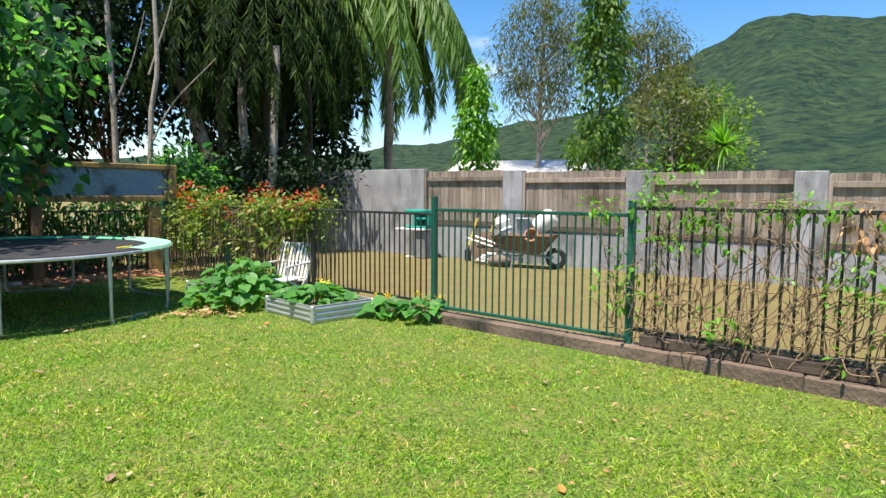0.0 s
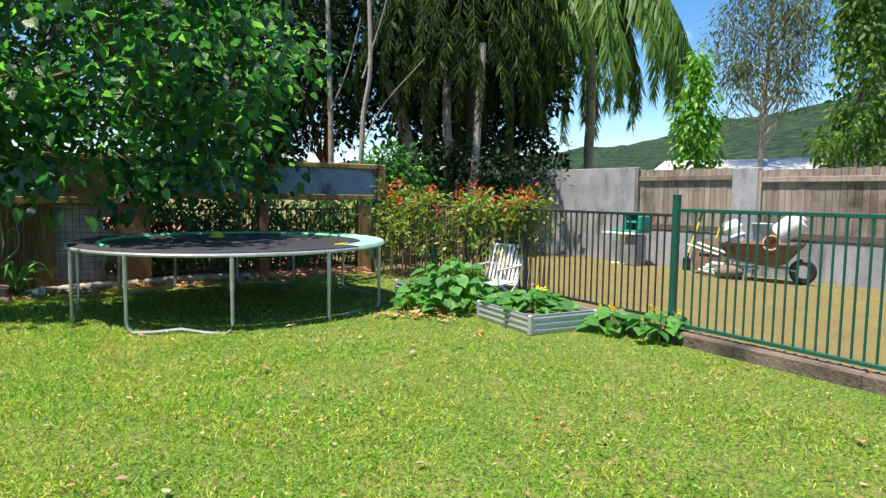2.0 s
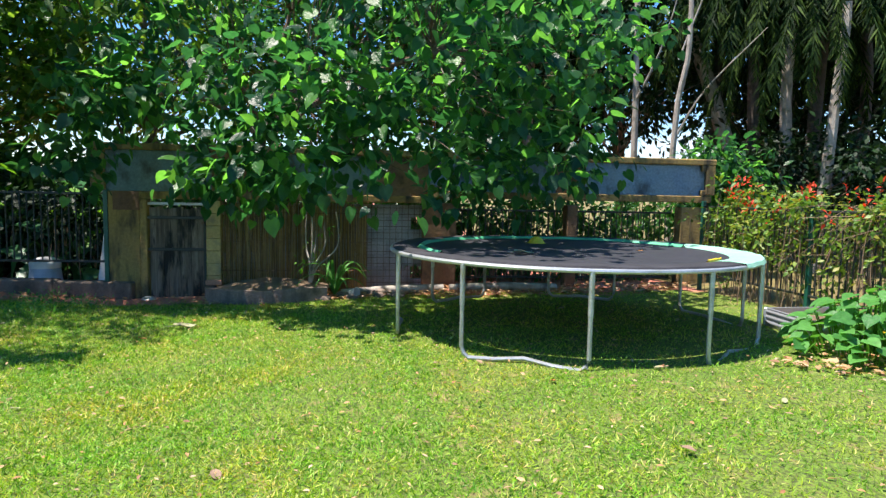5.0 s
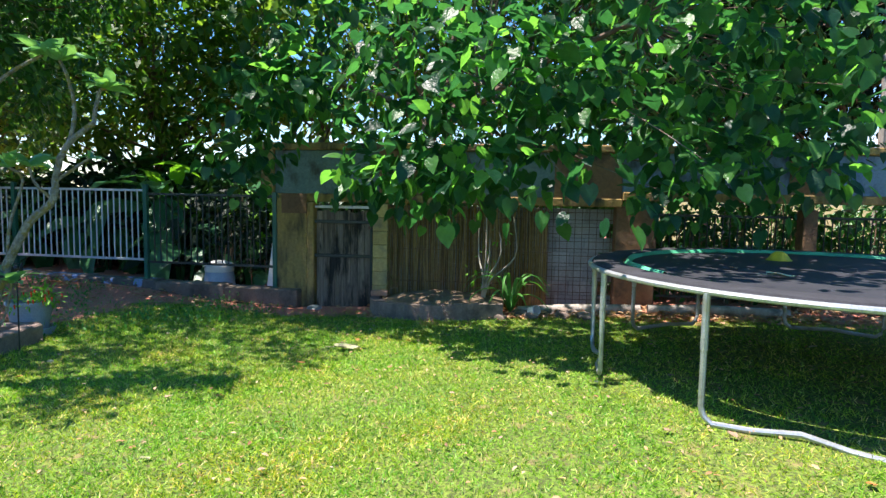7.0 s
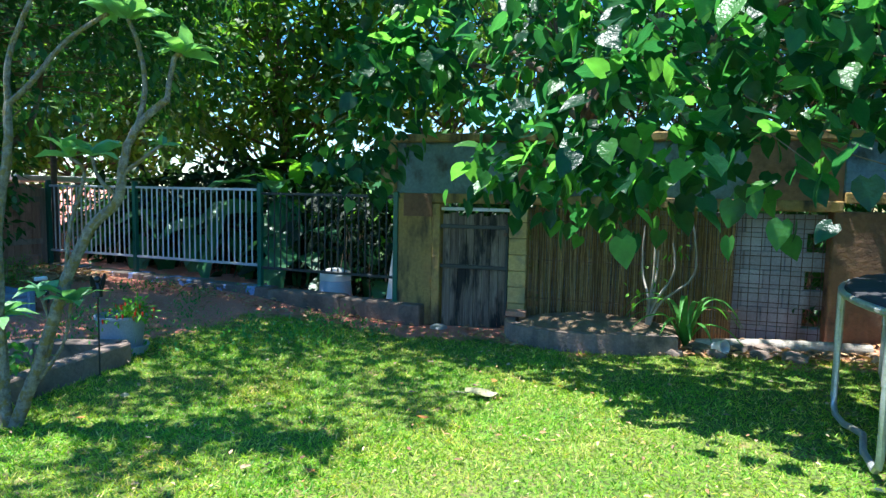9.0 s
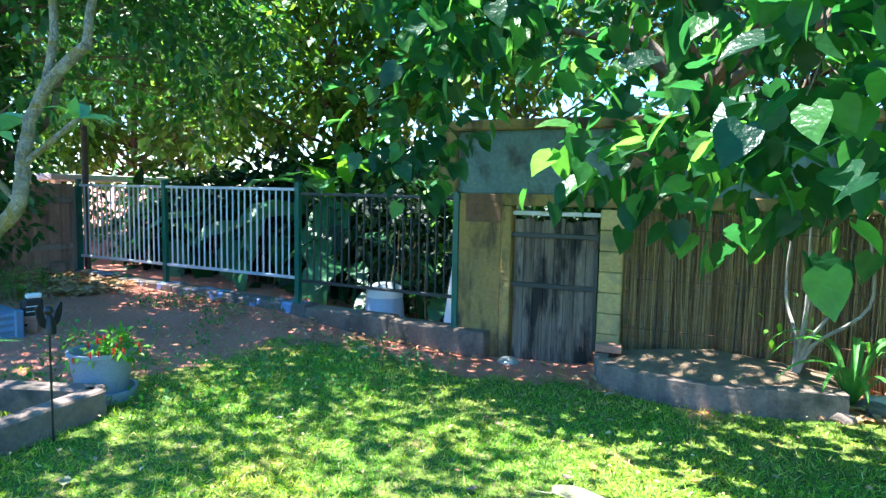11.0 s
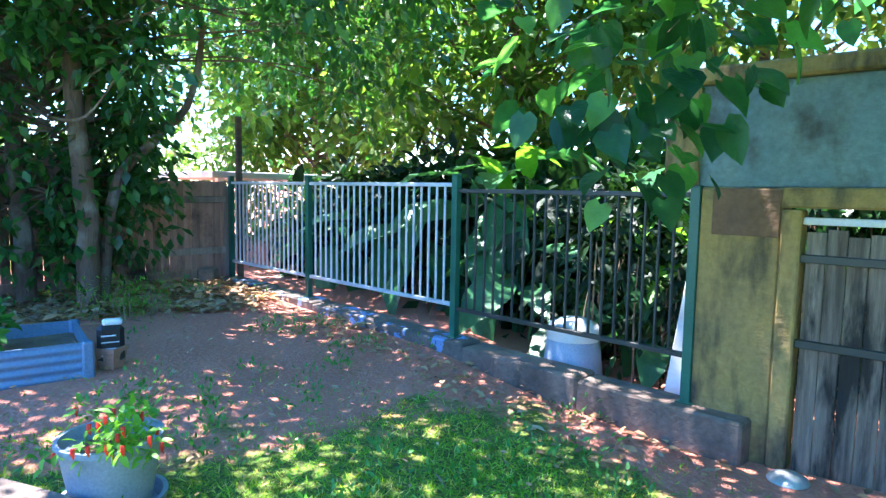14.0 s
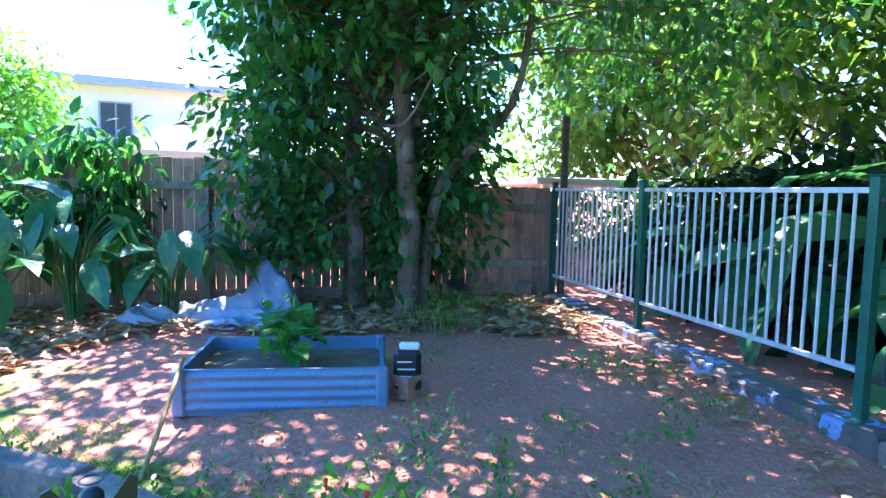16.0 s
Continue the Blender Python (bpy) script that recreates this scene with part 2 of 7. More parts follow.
M["lime_leaf"] = leafy("lime_leaf", [(0.1, 0.3, 0.025), (0.16, 0.38, 0.03), (0.07, 0.24, 0.03)], 0.42, 0.4)
M["pumpkin_leaf"] = leafy("pumpkin_leaf", [(0.04, 0.17, 0.035), (0.07, 0.25, 0.04), (0.1, 0.3, 0.06)], 0.5, 0.35)
M["big_leaf"] = leafy("broad_tropical_leaf", [(0.022, 0.1, 0.048), (0.036, 0.14, 0.055), (0.06, 0.2, 0.06)], 0.32, 0.3)
M["grass_blade"] = leafy("lawn_blade", [(0.045, 0.18, 0.012), (0.13, 0.36, 0.018), (0.2, 0.44, 0.024), (0.27, 0.49, 0.03), (0.48, 0.52, 0.17)], 0.5, 0.35, patch=(1.9, 1.08, 1.5))
M["frangi_leaf"] = leafy("frangipani_leaf", [(0.1, 0.27, 0.14), (0.14, 0.33, 0.15), (0.19, 0.4, 0.13)], 0.42, 0.35)
M["dry_leaf"] = leafy("dry_leaf", [(0.3, 0.13, 0.055), (0.45, 0.24, 0.11), (0.52, 0.35, 0.19), (0.2, 0.1, 0.055), (0.62, 0.46, 0.3)], 0.75, 0.15)
M["hedge_leaf"] = leafy("hedge_leaf", [(0.05, 0.13, 0.018), (0.1, 0.21, 0.025), (0.17, 0.27, 0.035), (0.26, 0.26, 0.05)], 0.45, 0.35)
M["flower_red"] = leafy("red_flower", [(0.65, 0.03, 0.015), (0.75, 0.08, 0.03)], 0.5, 0.3)
M["flower_yellow"] = leafy("yellow_flower", [(0.8, 0.6, 0.02), (0.8, 0.5, 0.02)], 0.5, 0.3)
M["vine_dry"] = surf("dry_vine", (0.3, 0.2, 0.12), (0.2, 0.13, 0.08), 0.9, 6, 40, 0.3)


# ---- mesh helpers ----
class Mesh:
    """Collects vertices and faces; done() links them as one object."""

    def __init__(self):
        self.v, self.f = [], []

    def add(self, verts, faces):
        o = len(self.v)
        self.v.extend(tuple(p) for p in verts)
        self.f.extend(tuple(o + i for i in q) for q in faces)
        return self

    def box(self, lo, hi, m=None, bevel=0.0):
        b = min(bevel, *(0.45 * (hi[i] - lo[i]) for i in range(3)))
        if b <= 0:
            vs = [Vector((x, y, z)) for x in (lo[0], hi[0]) for y in (lo[1], hi[1]) for z in (lo[2], hi[2])]
            fs = [(0, 1, 3, 2), (4, 6, 7, 5), (0, 4, 5, 1), (2, 3, 7, 6), (0, 2, 6, 4), (1, 5, 7, 3)]
        else:
            bm = bmesh.new()
            bmesh.ops.create_cube(bm, size=1)
            for v in bm.verts:
                v.co = Vector([lo[i] + (v.co[i] + 0.5) * (hi[i] - lo[i]) for i in range(3)])
            bmesh.ops.bevel(bm, geom=list(bm.edges), offset=b, segments=1, affect="EDGES")
            bm.verts.index_update()
            vs = [v.co.copy() for v in bm.verts]
            fs = [[v.index for v in f.verts] for f in bm.faces]
            bm.free()
        return self.add([m @ v for v in vs] if m else vs, fs)

    def tube(self, pts, radii, n=8, caps=True):
        pts = [Vector(p) for p in pts]
        if isinstance(radii, (int, float)):
            radii = [radii] * len(pts)
        o = len(self.v)
        ref = Vector((0.31, 0.17, 0.93)).normalized()
        for i, p in enumerate(pts):
            d = (pts[min(i + 1, len(pts) - 1)] - pts[max(i - 1, 0)]).normalized()
            if abs(d.dot(ref)) > 0.97:
                ref = Vector((0.9, 0.3, 0.1)).normalized()
            a = d.cross(ref).normalized()
            b = d.cross(a)
            for k in range(n):
                w = 2 * math.pi * k / n
                self.v.append(tuple(p + (a * math.cos(w) + b * math.sin(w)) * radii[i]))
        for i in range(len(pts) - 1):
            for k in range(n):
                q, r = o + i * n + k, o + i * n + (k + 1) % n
                self.f.append((q, r, r + n, q + n))
        if caps:
            self.f.append(tuple(range(o + n - 1, o - 1, -1)))
            self.f.append(tuple(range(o + (len(pts) - 1) * n, o + len(pts) * n)))
        return self

    def ring(self, profile, n=32, centre=(0, 0, 0)):
        """A lathe: profile of (radius, height)."""
        o, k = len(self.v), len(profile)
        for i in range(n):
            w = 2 * math.pi * i / n
            for r, z in profile:
                self.v.append((centre[0] + r * math.cos(w), centre[1] + r * math.sin(w), centre[2] + z))
        for i in range(n):
            for j in range(k - 1):
                a, b = o + i * k + j, o + ((i + 1) % n) * k + j
                self.f.append((a, b, b + 1, a + 1))
        return self

    def done(self, name, material, parent=None, label="", smooth=False):
        me = bpy.data.meshes.new(name)
        me.from_pydata(self.v, [], self.f)
        me.validate()
        if smooth:
            me.polygons.foreach_set("use_smooth", [True] * len(me.polygons))
            me.set_sharp_from_angle(angle=radians(40))
        me.materials.append(material)
        ob = new(name, me)
        if parent:
            ob.parent = parent
        if label:
            ob["label"] = label
        return ob


def thing(name, label, category, m=None, group="", kind=""):
    """An empty at the base of a thing; its parts are built in its own frame."""
    ob = new(name)
    ob.empty_display_size = 0.1
    if m is not None:
        ob.matrix_world = m
    return tagged(ob, label, category, group, kind)


def share(name, source, parent, m):
    """A further piece on the mesh of source."""
    ob = new(name, source.data)
    ob.parent = parent
    ob.matrix_local = m
    return ob


def cloud(name, template, places, ways, ups, sizes, material, parent=None, label="", twist=None):
    """Many leaves in one mesh: template (verts, faces) lies along y with z up."""
    tv, tf = np.array(template[0], float), template[1]
    y = np.array(ways, float)
    y /= np.linalg.norm(y, axis=1)[:, None] + 1e-9
    x = np.cross(y, np.array(ups, float))
    x /= np.linalg.norm(x, axis=1)[:, None] + 1e-9
    z = np.cross(x, y)
    s = np.array(sizes, float).reshape(len(y), -1, 1)
    if s.shape[1] == 1:
        s = np.repeat(s, 3, axis=1)
    v = np.array(places, float)[:, None, :] + tv[None, :, 0:1] * x[:, None, :] * s[:, 0:1] + tv[None, :, 1:2] * y[:, None, :] * s[:, 1:2] + tv[None, :, 2:3] * z[:, None, :] * s[:, 2:3]
    k, n = len(tv), len(y)
    me = bpy.data.meshes.new(name)
    sizes_f = [len(f) for f in tf]
    flat = np.array([i for f in tf for i in f])
    loops = (flat[None, :] + (np.arange(n) * k)[:, None]).ravel()
    starts = np.concatenate(([0], np.cumsum(sizes_f)[:-1]))
    starts = (starts[None, :] + (np.arange(n) * len(flat))[:, None]).ravel()
    me.vertices.add(n * k)
    me.vertices.foreach_set("co", v.ravel())
    me.loops.add(len(loops))
    me.loops.foreach_set("vertex_index", loops)
    me.polygons.add(len(starts))
    me.polygons.foreach_set("loop_start", starts)
    me.update(calc_edges=True)
    if k > 8:
        me.polygons.foreach_set("use_smooth", np.ones(len(starts), dtype=bool))
    me.materials.append(material)
    ob = new(name, me)
    if parent:
        ob.parent = parent
    if label:
        ob["label"] = label
    return ob


OVAL = ([(0, 0, 0), (-0.22, 0.35, 0.06), (0, 0.4, 0), (0.22, 0.35, 0.06), (-0.15, 0.75, 0.02), (0, 0.75, -0.05), (0.15, 0.75, 0.02), (0, 1, -0.14)],
        [(0, 2, 1), (0, 3, 2), (1, 2, 5, 4), (2, 3, 6, 5), (4, 5, 7), (5, 6, 7)])
SLIM = ([(0, 0, 0), (-0.1, 0.4, 0.02), (0.1, 0.4, 0.02), (0, 1, -0.1)], [(0, 2, 3, 1)])
DIAMOND = ([(0, 0, 0), (-0.27, 0.45, 0.05), (0.27, 0.45, 0.05), (0, 1, -0.06), (0, 0.45, 0)], [(0, 4, 1), (0, 2, 4), (1, 4, 3), (4, 2, 3)])
HEART = ([(0, 0, 0.0), (0, 0.45, -0.02), (0, 1.05, -0.16), (-0.2, -0.14, 0.05), (-0.44, 0.06, 0.07), (-0.46, 0.35, 0.07), (-0.3, 0.68, 0.02), (-0.12, 0.9, -0.07),
          (0.2, -0.14, 0.05), (0.44, 0.06, 0.07), (0.46, 0.35, 0.07), (0.3, 0.68, 0.02), (0.12, 0.9, -0.07)],
         [(0, 1, 4, 3), (1, 5, 4), (1, 6, 5), (1, 7, 6), (1, 2, 7), (0, 8, 9, 1), (1, 9, 10), (1, 10, 11), (1, 11, 12), (1, 12, 2)])
LEAFLET = ([(0, 0, 0), (-0.035, 0.3, 0.0), (0.035, 0.3, 0.0), (0, 1, -0.12)], [(0, 2, 3, 1)])
BLADE = ([(-0.5, 0, 0), (0.5, 0, 0), (0.12, 0.62, 0.05), (0.0, 1, 0.25)], [(0, 1, 2), (0, 2, 3)])
BROAD = ([(0, 0, 0), (0, 0.33, 0.03), (0, 0.66, 0.0), (0, 1, -0.16), (-0.2, 0.12, 0.07), (-0.3, 0.36, 0.1), (-0.22, 0.68, 0.05), (0.2, 0.12, 0.07), (0.3, 0.36, 0.1), (0.22, 0.68, 0.05)],
         [(0, 1, 5, 4), (1, 2, 6, 5), (2, 3, 6), (0, 7, 8, 1), (1, 8, 9, 2), (2, 9, 3)])
PADDLE = ([(0, 0, 0), (0, 0.33, 0.03), (0, 0.66, 0.0), (0, 1, -0.2), (-0.13, 0.12, 0.04), (-0.2, 0.36, 0.07), (-0.17, 0.68, 0.03), (0.13, 0.12, 0.04), (0.2, 0.36, 0.07), (0.17, 0.68, 0.03)], BROAD[1])
rng = np.random.default_rng(7)


def unit(n):
    v = rng.normal(size=(n, 3))
    return v / np.linalg.norm(v, axis=1)[:, None]


def smooth01(v):
    v = min(1.0, max(0.0, v))
    return v * v * (3 - 2 * v)


# ---- plan ----
GATE_O, GATE_D = Vector((-0.1, 7.3, 0)), Vector((0.754, -0.657, 0)).normalized()   # pool fence line
BACK_O, BACK_D = Vector((-2.515, 16.848, 0)), Vector((0.813, -0.582, 0)).normalized()  # concrete and timber wall
OLD_O, OLD_D = Vector((-11.56, 6.0, 0)), Vector((0.675, 0.738, 0)).normalized()     # old rendered wall
SIDE_O, SIDE_D = Vector((-16.47, 1.34, 0)), Vector((0.728, 0.685, 0)).normalized()  # white and green fence on a kerb
PALE_O, PALE_D = Vector((-16.6, 1.25, 0)), Vector((0.698, -0.716, 0)).normalized()  # paling fence


def line_pose(o, d, s=0.0, z=0.0):
    """A frame with x along a plan line, y away to its left, z up."""
    a = math.atan2(d.y, d.x)
    return Matrix.Translation((o.x + d.x * s, o.y + d.y * s, z)) @ Matrix.Rotation(a, 4, "Z")


def across(o, d, x, y):
    return -(x - o.x) * d.y + (y - o.y) * d.x


def ground_z(x, y):
    z = -0.11 * smooth01((-2.0 - x) / 6.0)
    z -= 0.05 * smooth01((-10.5 - x) / 2.0) * smooth01((y - 2.2) / 2.0) * smooth01((x + 14.0) / 1.2)
    z += 0.18 * smooth01((-10.6 - x) / 2.1) * smooth01((3.6 - y) / 2.5)
    z += 0.06 * smooth01((-12.3 - x) / 1.2) * smooth01((5.0 - y) / 1.0) * smooth01((y - 1.6) / 2.0)
    z -= 0.13 * smooth01((-8.0 - x) / 2.5) * smooth01((y - 3.9) / 2.0)
    b = across(GATE_O, GATE_D, x, y)
    if b > 0:
        z += 0.06 * smooth01(b / 2.0) - 0.14 * smooth01((b - 2.5) / 6.0)
    far = math.hypot(x + 5, y - 5)
    return z * (1 - smooth01((far - 20) / 30))


# ---- ground and lawn ----
def is_dirt(x, y):
    n = 0.9 * noise.noise(Vector((x * 0.9, y * 0.9, 3.0))) + 0.5 * noise.noise(Vector((x * 3.1, y * 3.1, 8.0)))
    a = 3.95 - math.hypot(x + 15.0, y - 1.2) + n
    b = 0.75 + across(OLD_O, OLD_D, x, y) + 0.5 * n
    c = across(SIDE_O, SIDE_D, x, y) + 0.75 + 0.5 * n if x < -11 else -1
    return max(a, b, c) > 0


def build_ground():
    xs = [-2500, -900, -300, -120, -60, -35, -26] + [-21 + 0.3 * i for i in range(95)] + [10, 14, 22, 40, 90, 250, 800, 2500]
    ys = [-2500, -900, -300, -120, -60, -30, -14] + [-7 + 0.3 * i for i in range(88)] + [22, 30, 50, 100, 250, 800, 2500]
    mb = Mesh()
    for y in ys:
        for x in xs:
            bump = 0.012 * noise.noise(Vector((x * 1.3, y * 1.3, 0))) if -21 <= x <= 8 else 0
            mb.v.append((x, y, ground_z(x, y) + bump))
    w = len(xs)
    for j in range(len(ys) - 1):
        for i in range(w - 1):
            a = j * w + i
            mb.f.append((a, a + 1, a + w + 1, a + w))
    m, nt, p = start("lawn_and_earth")
    c = nt.nodes.new("ShaderNodeTexCoord")
    lawn = mix_rgb(nt, noise_of(nt, 1.1, 5), (0.11, 0.24, 0.014), (0.22, 0.29, 0.035))
    lawn = mix_rgb(nt, noise_of(nt, 38, 4, lo=0.42, hi=0.6), lawn, (0.07, 0.09, 0.018))
    lawn = mix_rgb(nt, noise_of(nt, 5.0, 6, lo=0.56, hi=0.72), lawn, (0.3, 0.22, 0.09))
    earth = mix_rgb(nt, noise_of(nt, 1.6, 6), (0.65, 0.245, 0.158), (0.54, 0.182, 0.115))
    earth = mix_rgb(nt, noise_of(nt, 40, 5, lo=0.5, hi=0.75), earth, (0.66, 0.33, 0.23))
    dry = mix_rgb(nt, noise_of(nt, 2.2, 5), (0.22, 0.2, 0.06), (0.19, 0.13, 0.05))

    def math_node(op, a, b):
        k = nt.nodes.new("ShaderNodeMath")
        k.operation = op
        for s, v in zip(k.inputs, (a, b)):
            if isinstance(v, (int, float)):
                s.default_value = v
            else:
                nt.links.new(v, s)
        return k.outputs[0]

    def side_of(o, d):
        k = nt.nodes.new("ShaderNodeVectorMath")
        k.operation = "DOT_PRODUCT"
        nt.links.new(c.outputs["Object"], k.inputs[0])
        k.inputs[1].default_value = (-d.y, d.x, 0)
        return math_node("ADD", k.outputs["Value"], o.x * d.y - o.y * d.x)

    dist = nt.nodes.new("ShaderNodeVectorMath")
    dist.operation = "DISTANCE"
    nt.links.new(c.outputs["Object"], dist.inputs[0])
    dist.inputs[1].default_value = (-15.0, 1.2, 0)
    wob = math_node("MULTIPLY", math_node("SUBTRACT", noise_of(nt, 1.2, 6, lo=0, hi=1), 0.5), 3.0)
    bare = math_node("MAXIMUM", math_node("SUBTRACT", 3.95, dist.outputs["Value"]), math_node("ADD", side_of(OLD_O, OLD_D), 0.75))
    bare = math_node("ADD", bare, wob)
    edge = nt.nodes.new("ShaderNodeMapRange")
    edge.inputs["From Min"].default_value, edge.inputs["From Max"].default_value = -0.15, 0.15
    nt.links.new(bare, edge.inputs["Value"])
    gate = nt.nodes.new("ShaderNodeMapRange")
    gate.inputs["From Min"].default_value, gate.inputs["From Max"].default_value = -0.05, 0.05
    nt.links.new(side_of(GATE_O, GATE_D), gate.inputs["Value"])
    col = mix_rgb(nt, gate.outputs["Result"], mix_rgb(nt, edge.outputs["Result"], lawn, earth), dry)
    nt.links.new(col, p.inputs["Base Color"])
    p.inputs["Roughness"].default_value = 0.95
    bn = nt.nodes.new("ShaderNodeBump")
    bn.inputs["Strength"].default_value, bn.inputs["Distance"].default_value = 0.8, 0.03
    nt.links.new(noise_of(nt, 22, 6), bn.inputs["Height"])
    nt.links.new(bn.outputs["Normal"], p.inputs["Normal"])
    ob = mb.done("ground", m, smooth=True)
    tagged(ob, "mown green lawn running into bare red-brown earth", "ground", kind="structure")


build_ground()


def build_grass():
    spots, dry = [], []
    while len(spots) < 360000:
        n = 40000
        x, y = rng.uniform(-12.6, 5.2, n), rng.uniform(-0.5, 11.6, n)
        near = np.hypot(x - np.clip(x, -8.5, 0.3), y - (0.9 - 0.36 * np.clip(x, -8.5, 0.3) * 0.95))
        keep = rng.random(n) < 1 / (1 + (near / 3.2) ** 2)
        a = -(x - GATE_O.x) * GATE_D.y + (y - GATE_O.y) * GATE_D.x < -0.14
        b = -(x - OLD_O.x) * OLD_D.y + (y - OLD_O.y) * OLD_D.x < -0.4
        for px, py in zip(x[keep & a & b], y[keep & a & b]):
            if not is_dirt(px, py) or rng.random() < 0.08:
                spots.append((px, py, ground_z(px, py) - 0.004))
    k = len(spots)
    way = unit(k)
    way[:, 2] = np.abs(way[:, 2]) * 0.7 + 0.25
    up = unit(k)
    length = rng.uniform(0.02, 0.058, k)
    cloud("lawn_grass", BLADE, spots, way, up, np.stack([rng.uniform(0.005, 0.011, k), length, length], 1), M["grass_blade"])
    tagged(bpy.data.objects["lawn_grass"], "short bright green lawn grass blades", "grass", kind="stuff")


build_grass()


# ---- fences ----
def fence_post(m, z0, z1, material, label, size=0.05, group="fence posts"):
    ob = thing("steel_post", label, "post", m, group)
    h = size / 2
    Mesh().box((-h, -h, z0), (h, h, z1), bevel=0.004).done("post_shaft", material, ob)
    Mesh().box((-h - 0.003, -h - 0.003, z1), (h + 0.003, h + 0.003, z1 + 0.012), bevel=0.004).done("post_cap", material, ob)
    Mesh().box((-h - 0.02, -h - 0.02, z0), (h + 0.02, h + 0.02, z0 + 0.01)).done("base_plate", material, ob)
    return ob


def fence_panel(m, length, z0, z1, gap, material, label, group, bar=0.016, rail=0.032, over=0.0):
    ob = thing("metal_fence", label, "fence", m, group)
    Mesh().box((0, -0.017, z1 - rail), (length, 0.017, z1), bevel=0.004).done("top_rail", material, ob)
    Mesh().box((0, -0.017, z0), (length, 0.017, z0 + rail), bevel=0.004).done("bottom_rail", material, ob)
    n = max(2, round(length / gap))
    first = None
    for i in range(1, n):
        p = Matrix.Translation((length * i / n, 0, 0))
        if first is None:
            first = Mesh().tube([(0, 0, z0 + rail), (0, 0, z1 - rail)], bar * 0.6, 6, False).done("picket", material, ob)
            first.matrix_local = p
        else:
            share("picket", first, ob, p)
    return ob


def on_gate(s, z=0.0):
    return line_pose(GATE_O, GATE_D, s, z)


GP2 = 2.435
fence_post(on_gate(0), 0.12, 1.46, M["green_steel"], "green powder-coated steel fence post on the kerb", 0.062)
fence_post(on_gate(GP2), 0.1, 1.44, M["green_steel"], "green powder-coated steel fence post on the kerb", 0.062)
fence_panel(on_gate(0.04), GP2 - 0.08, 0.16, 1.335, 0.089, M["green_steel"], "green tubular steel pool fence panel on the kerb", "pool fence", 0.019, 0.036)
for s0, s1 in ((GP2 + 0.04, 4.9), (4.94, 7.4), (7.44, 9.8)):
    fence_panel(on_gate(s0), s1 - s0, 0.25, 1.4, 0.1, M["dark_steel"], "black steel pool fence panel overgrown by vines", "pool fence", 0.019, 0.034)
for s0, s1 in ((-2.3, -0.04), (-4.62, -2.34), (-6.93, -4.66)):
    fence_panel(on_gate(s0), s1 - s0, 0.2, 1.28, 0.091, M["dark_steel"], "black steel pool fence panel beside the garden beds", "pool fence", 0.018, 0.03)
fence_post(on_gate(-4.64), 0.0, 1.32, M["green_steel"], "dark green fence post among the bushes", 0.055)
fence_post(on_gate(-2.32), 0.1, 1.3, M["dark_steel"], "black fence post between two panels", 0.05)
fence_post(on_gate(4.92), 0.1, 1.42, M["dark_steel"], "black fence post wrapped in vines", 0.05)
fence_post(on_gate(7.42), 0.1, 1.42, M["dark_steel"], "black fence post wrapped in vines", 0.05)
fence_post(on_gate(-6.95), -0.1, 1.34, M["green_steel"], "green fence post against the old wall", 0.055)

kerb = thing("kerb_1", "low weathered concrete kerb under the pool fence", "kerb", on_gate(0), kind="structure")
for i in range(12):
    s0 = -2.4 + i * 1.05
    Mesh().box((s0, -0.11, -0.25), (s0 + 1.046, 0.09, 0.125 + 0.012 * noise.noise(Vector((i * 2.3, 0, 0)))), bevel=0.014).done("kerb_block", M["kerb"], kerb)
for i in range(4):
    s0 = GP2 + 0.12 + i * 1.9
    ob = Mesh().box((s0, -0.05, 0.13), (s0 + 1.88, 0.07, 0.232), bevel=0.01).done("timber_sleeper", M["sleeper"])
    ob.matrix_world = on_gate(0)
    tagged(ob, "dark rotting timber sleeper on the kerb", "sleeper", "sleepers on the kerb")


# ---- concrete and timber wall behind the pool fence ----
def back_top(s):
    return 2.12 - 0.019 * s


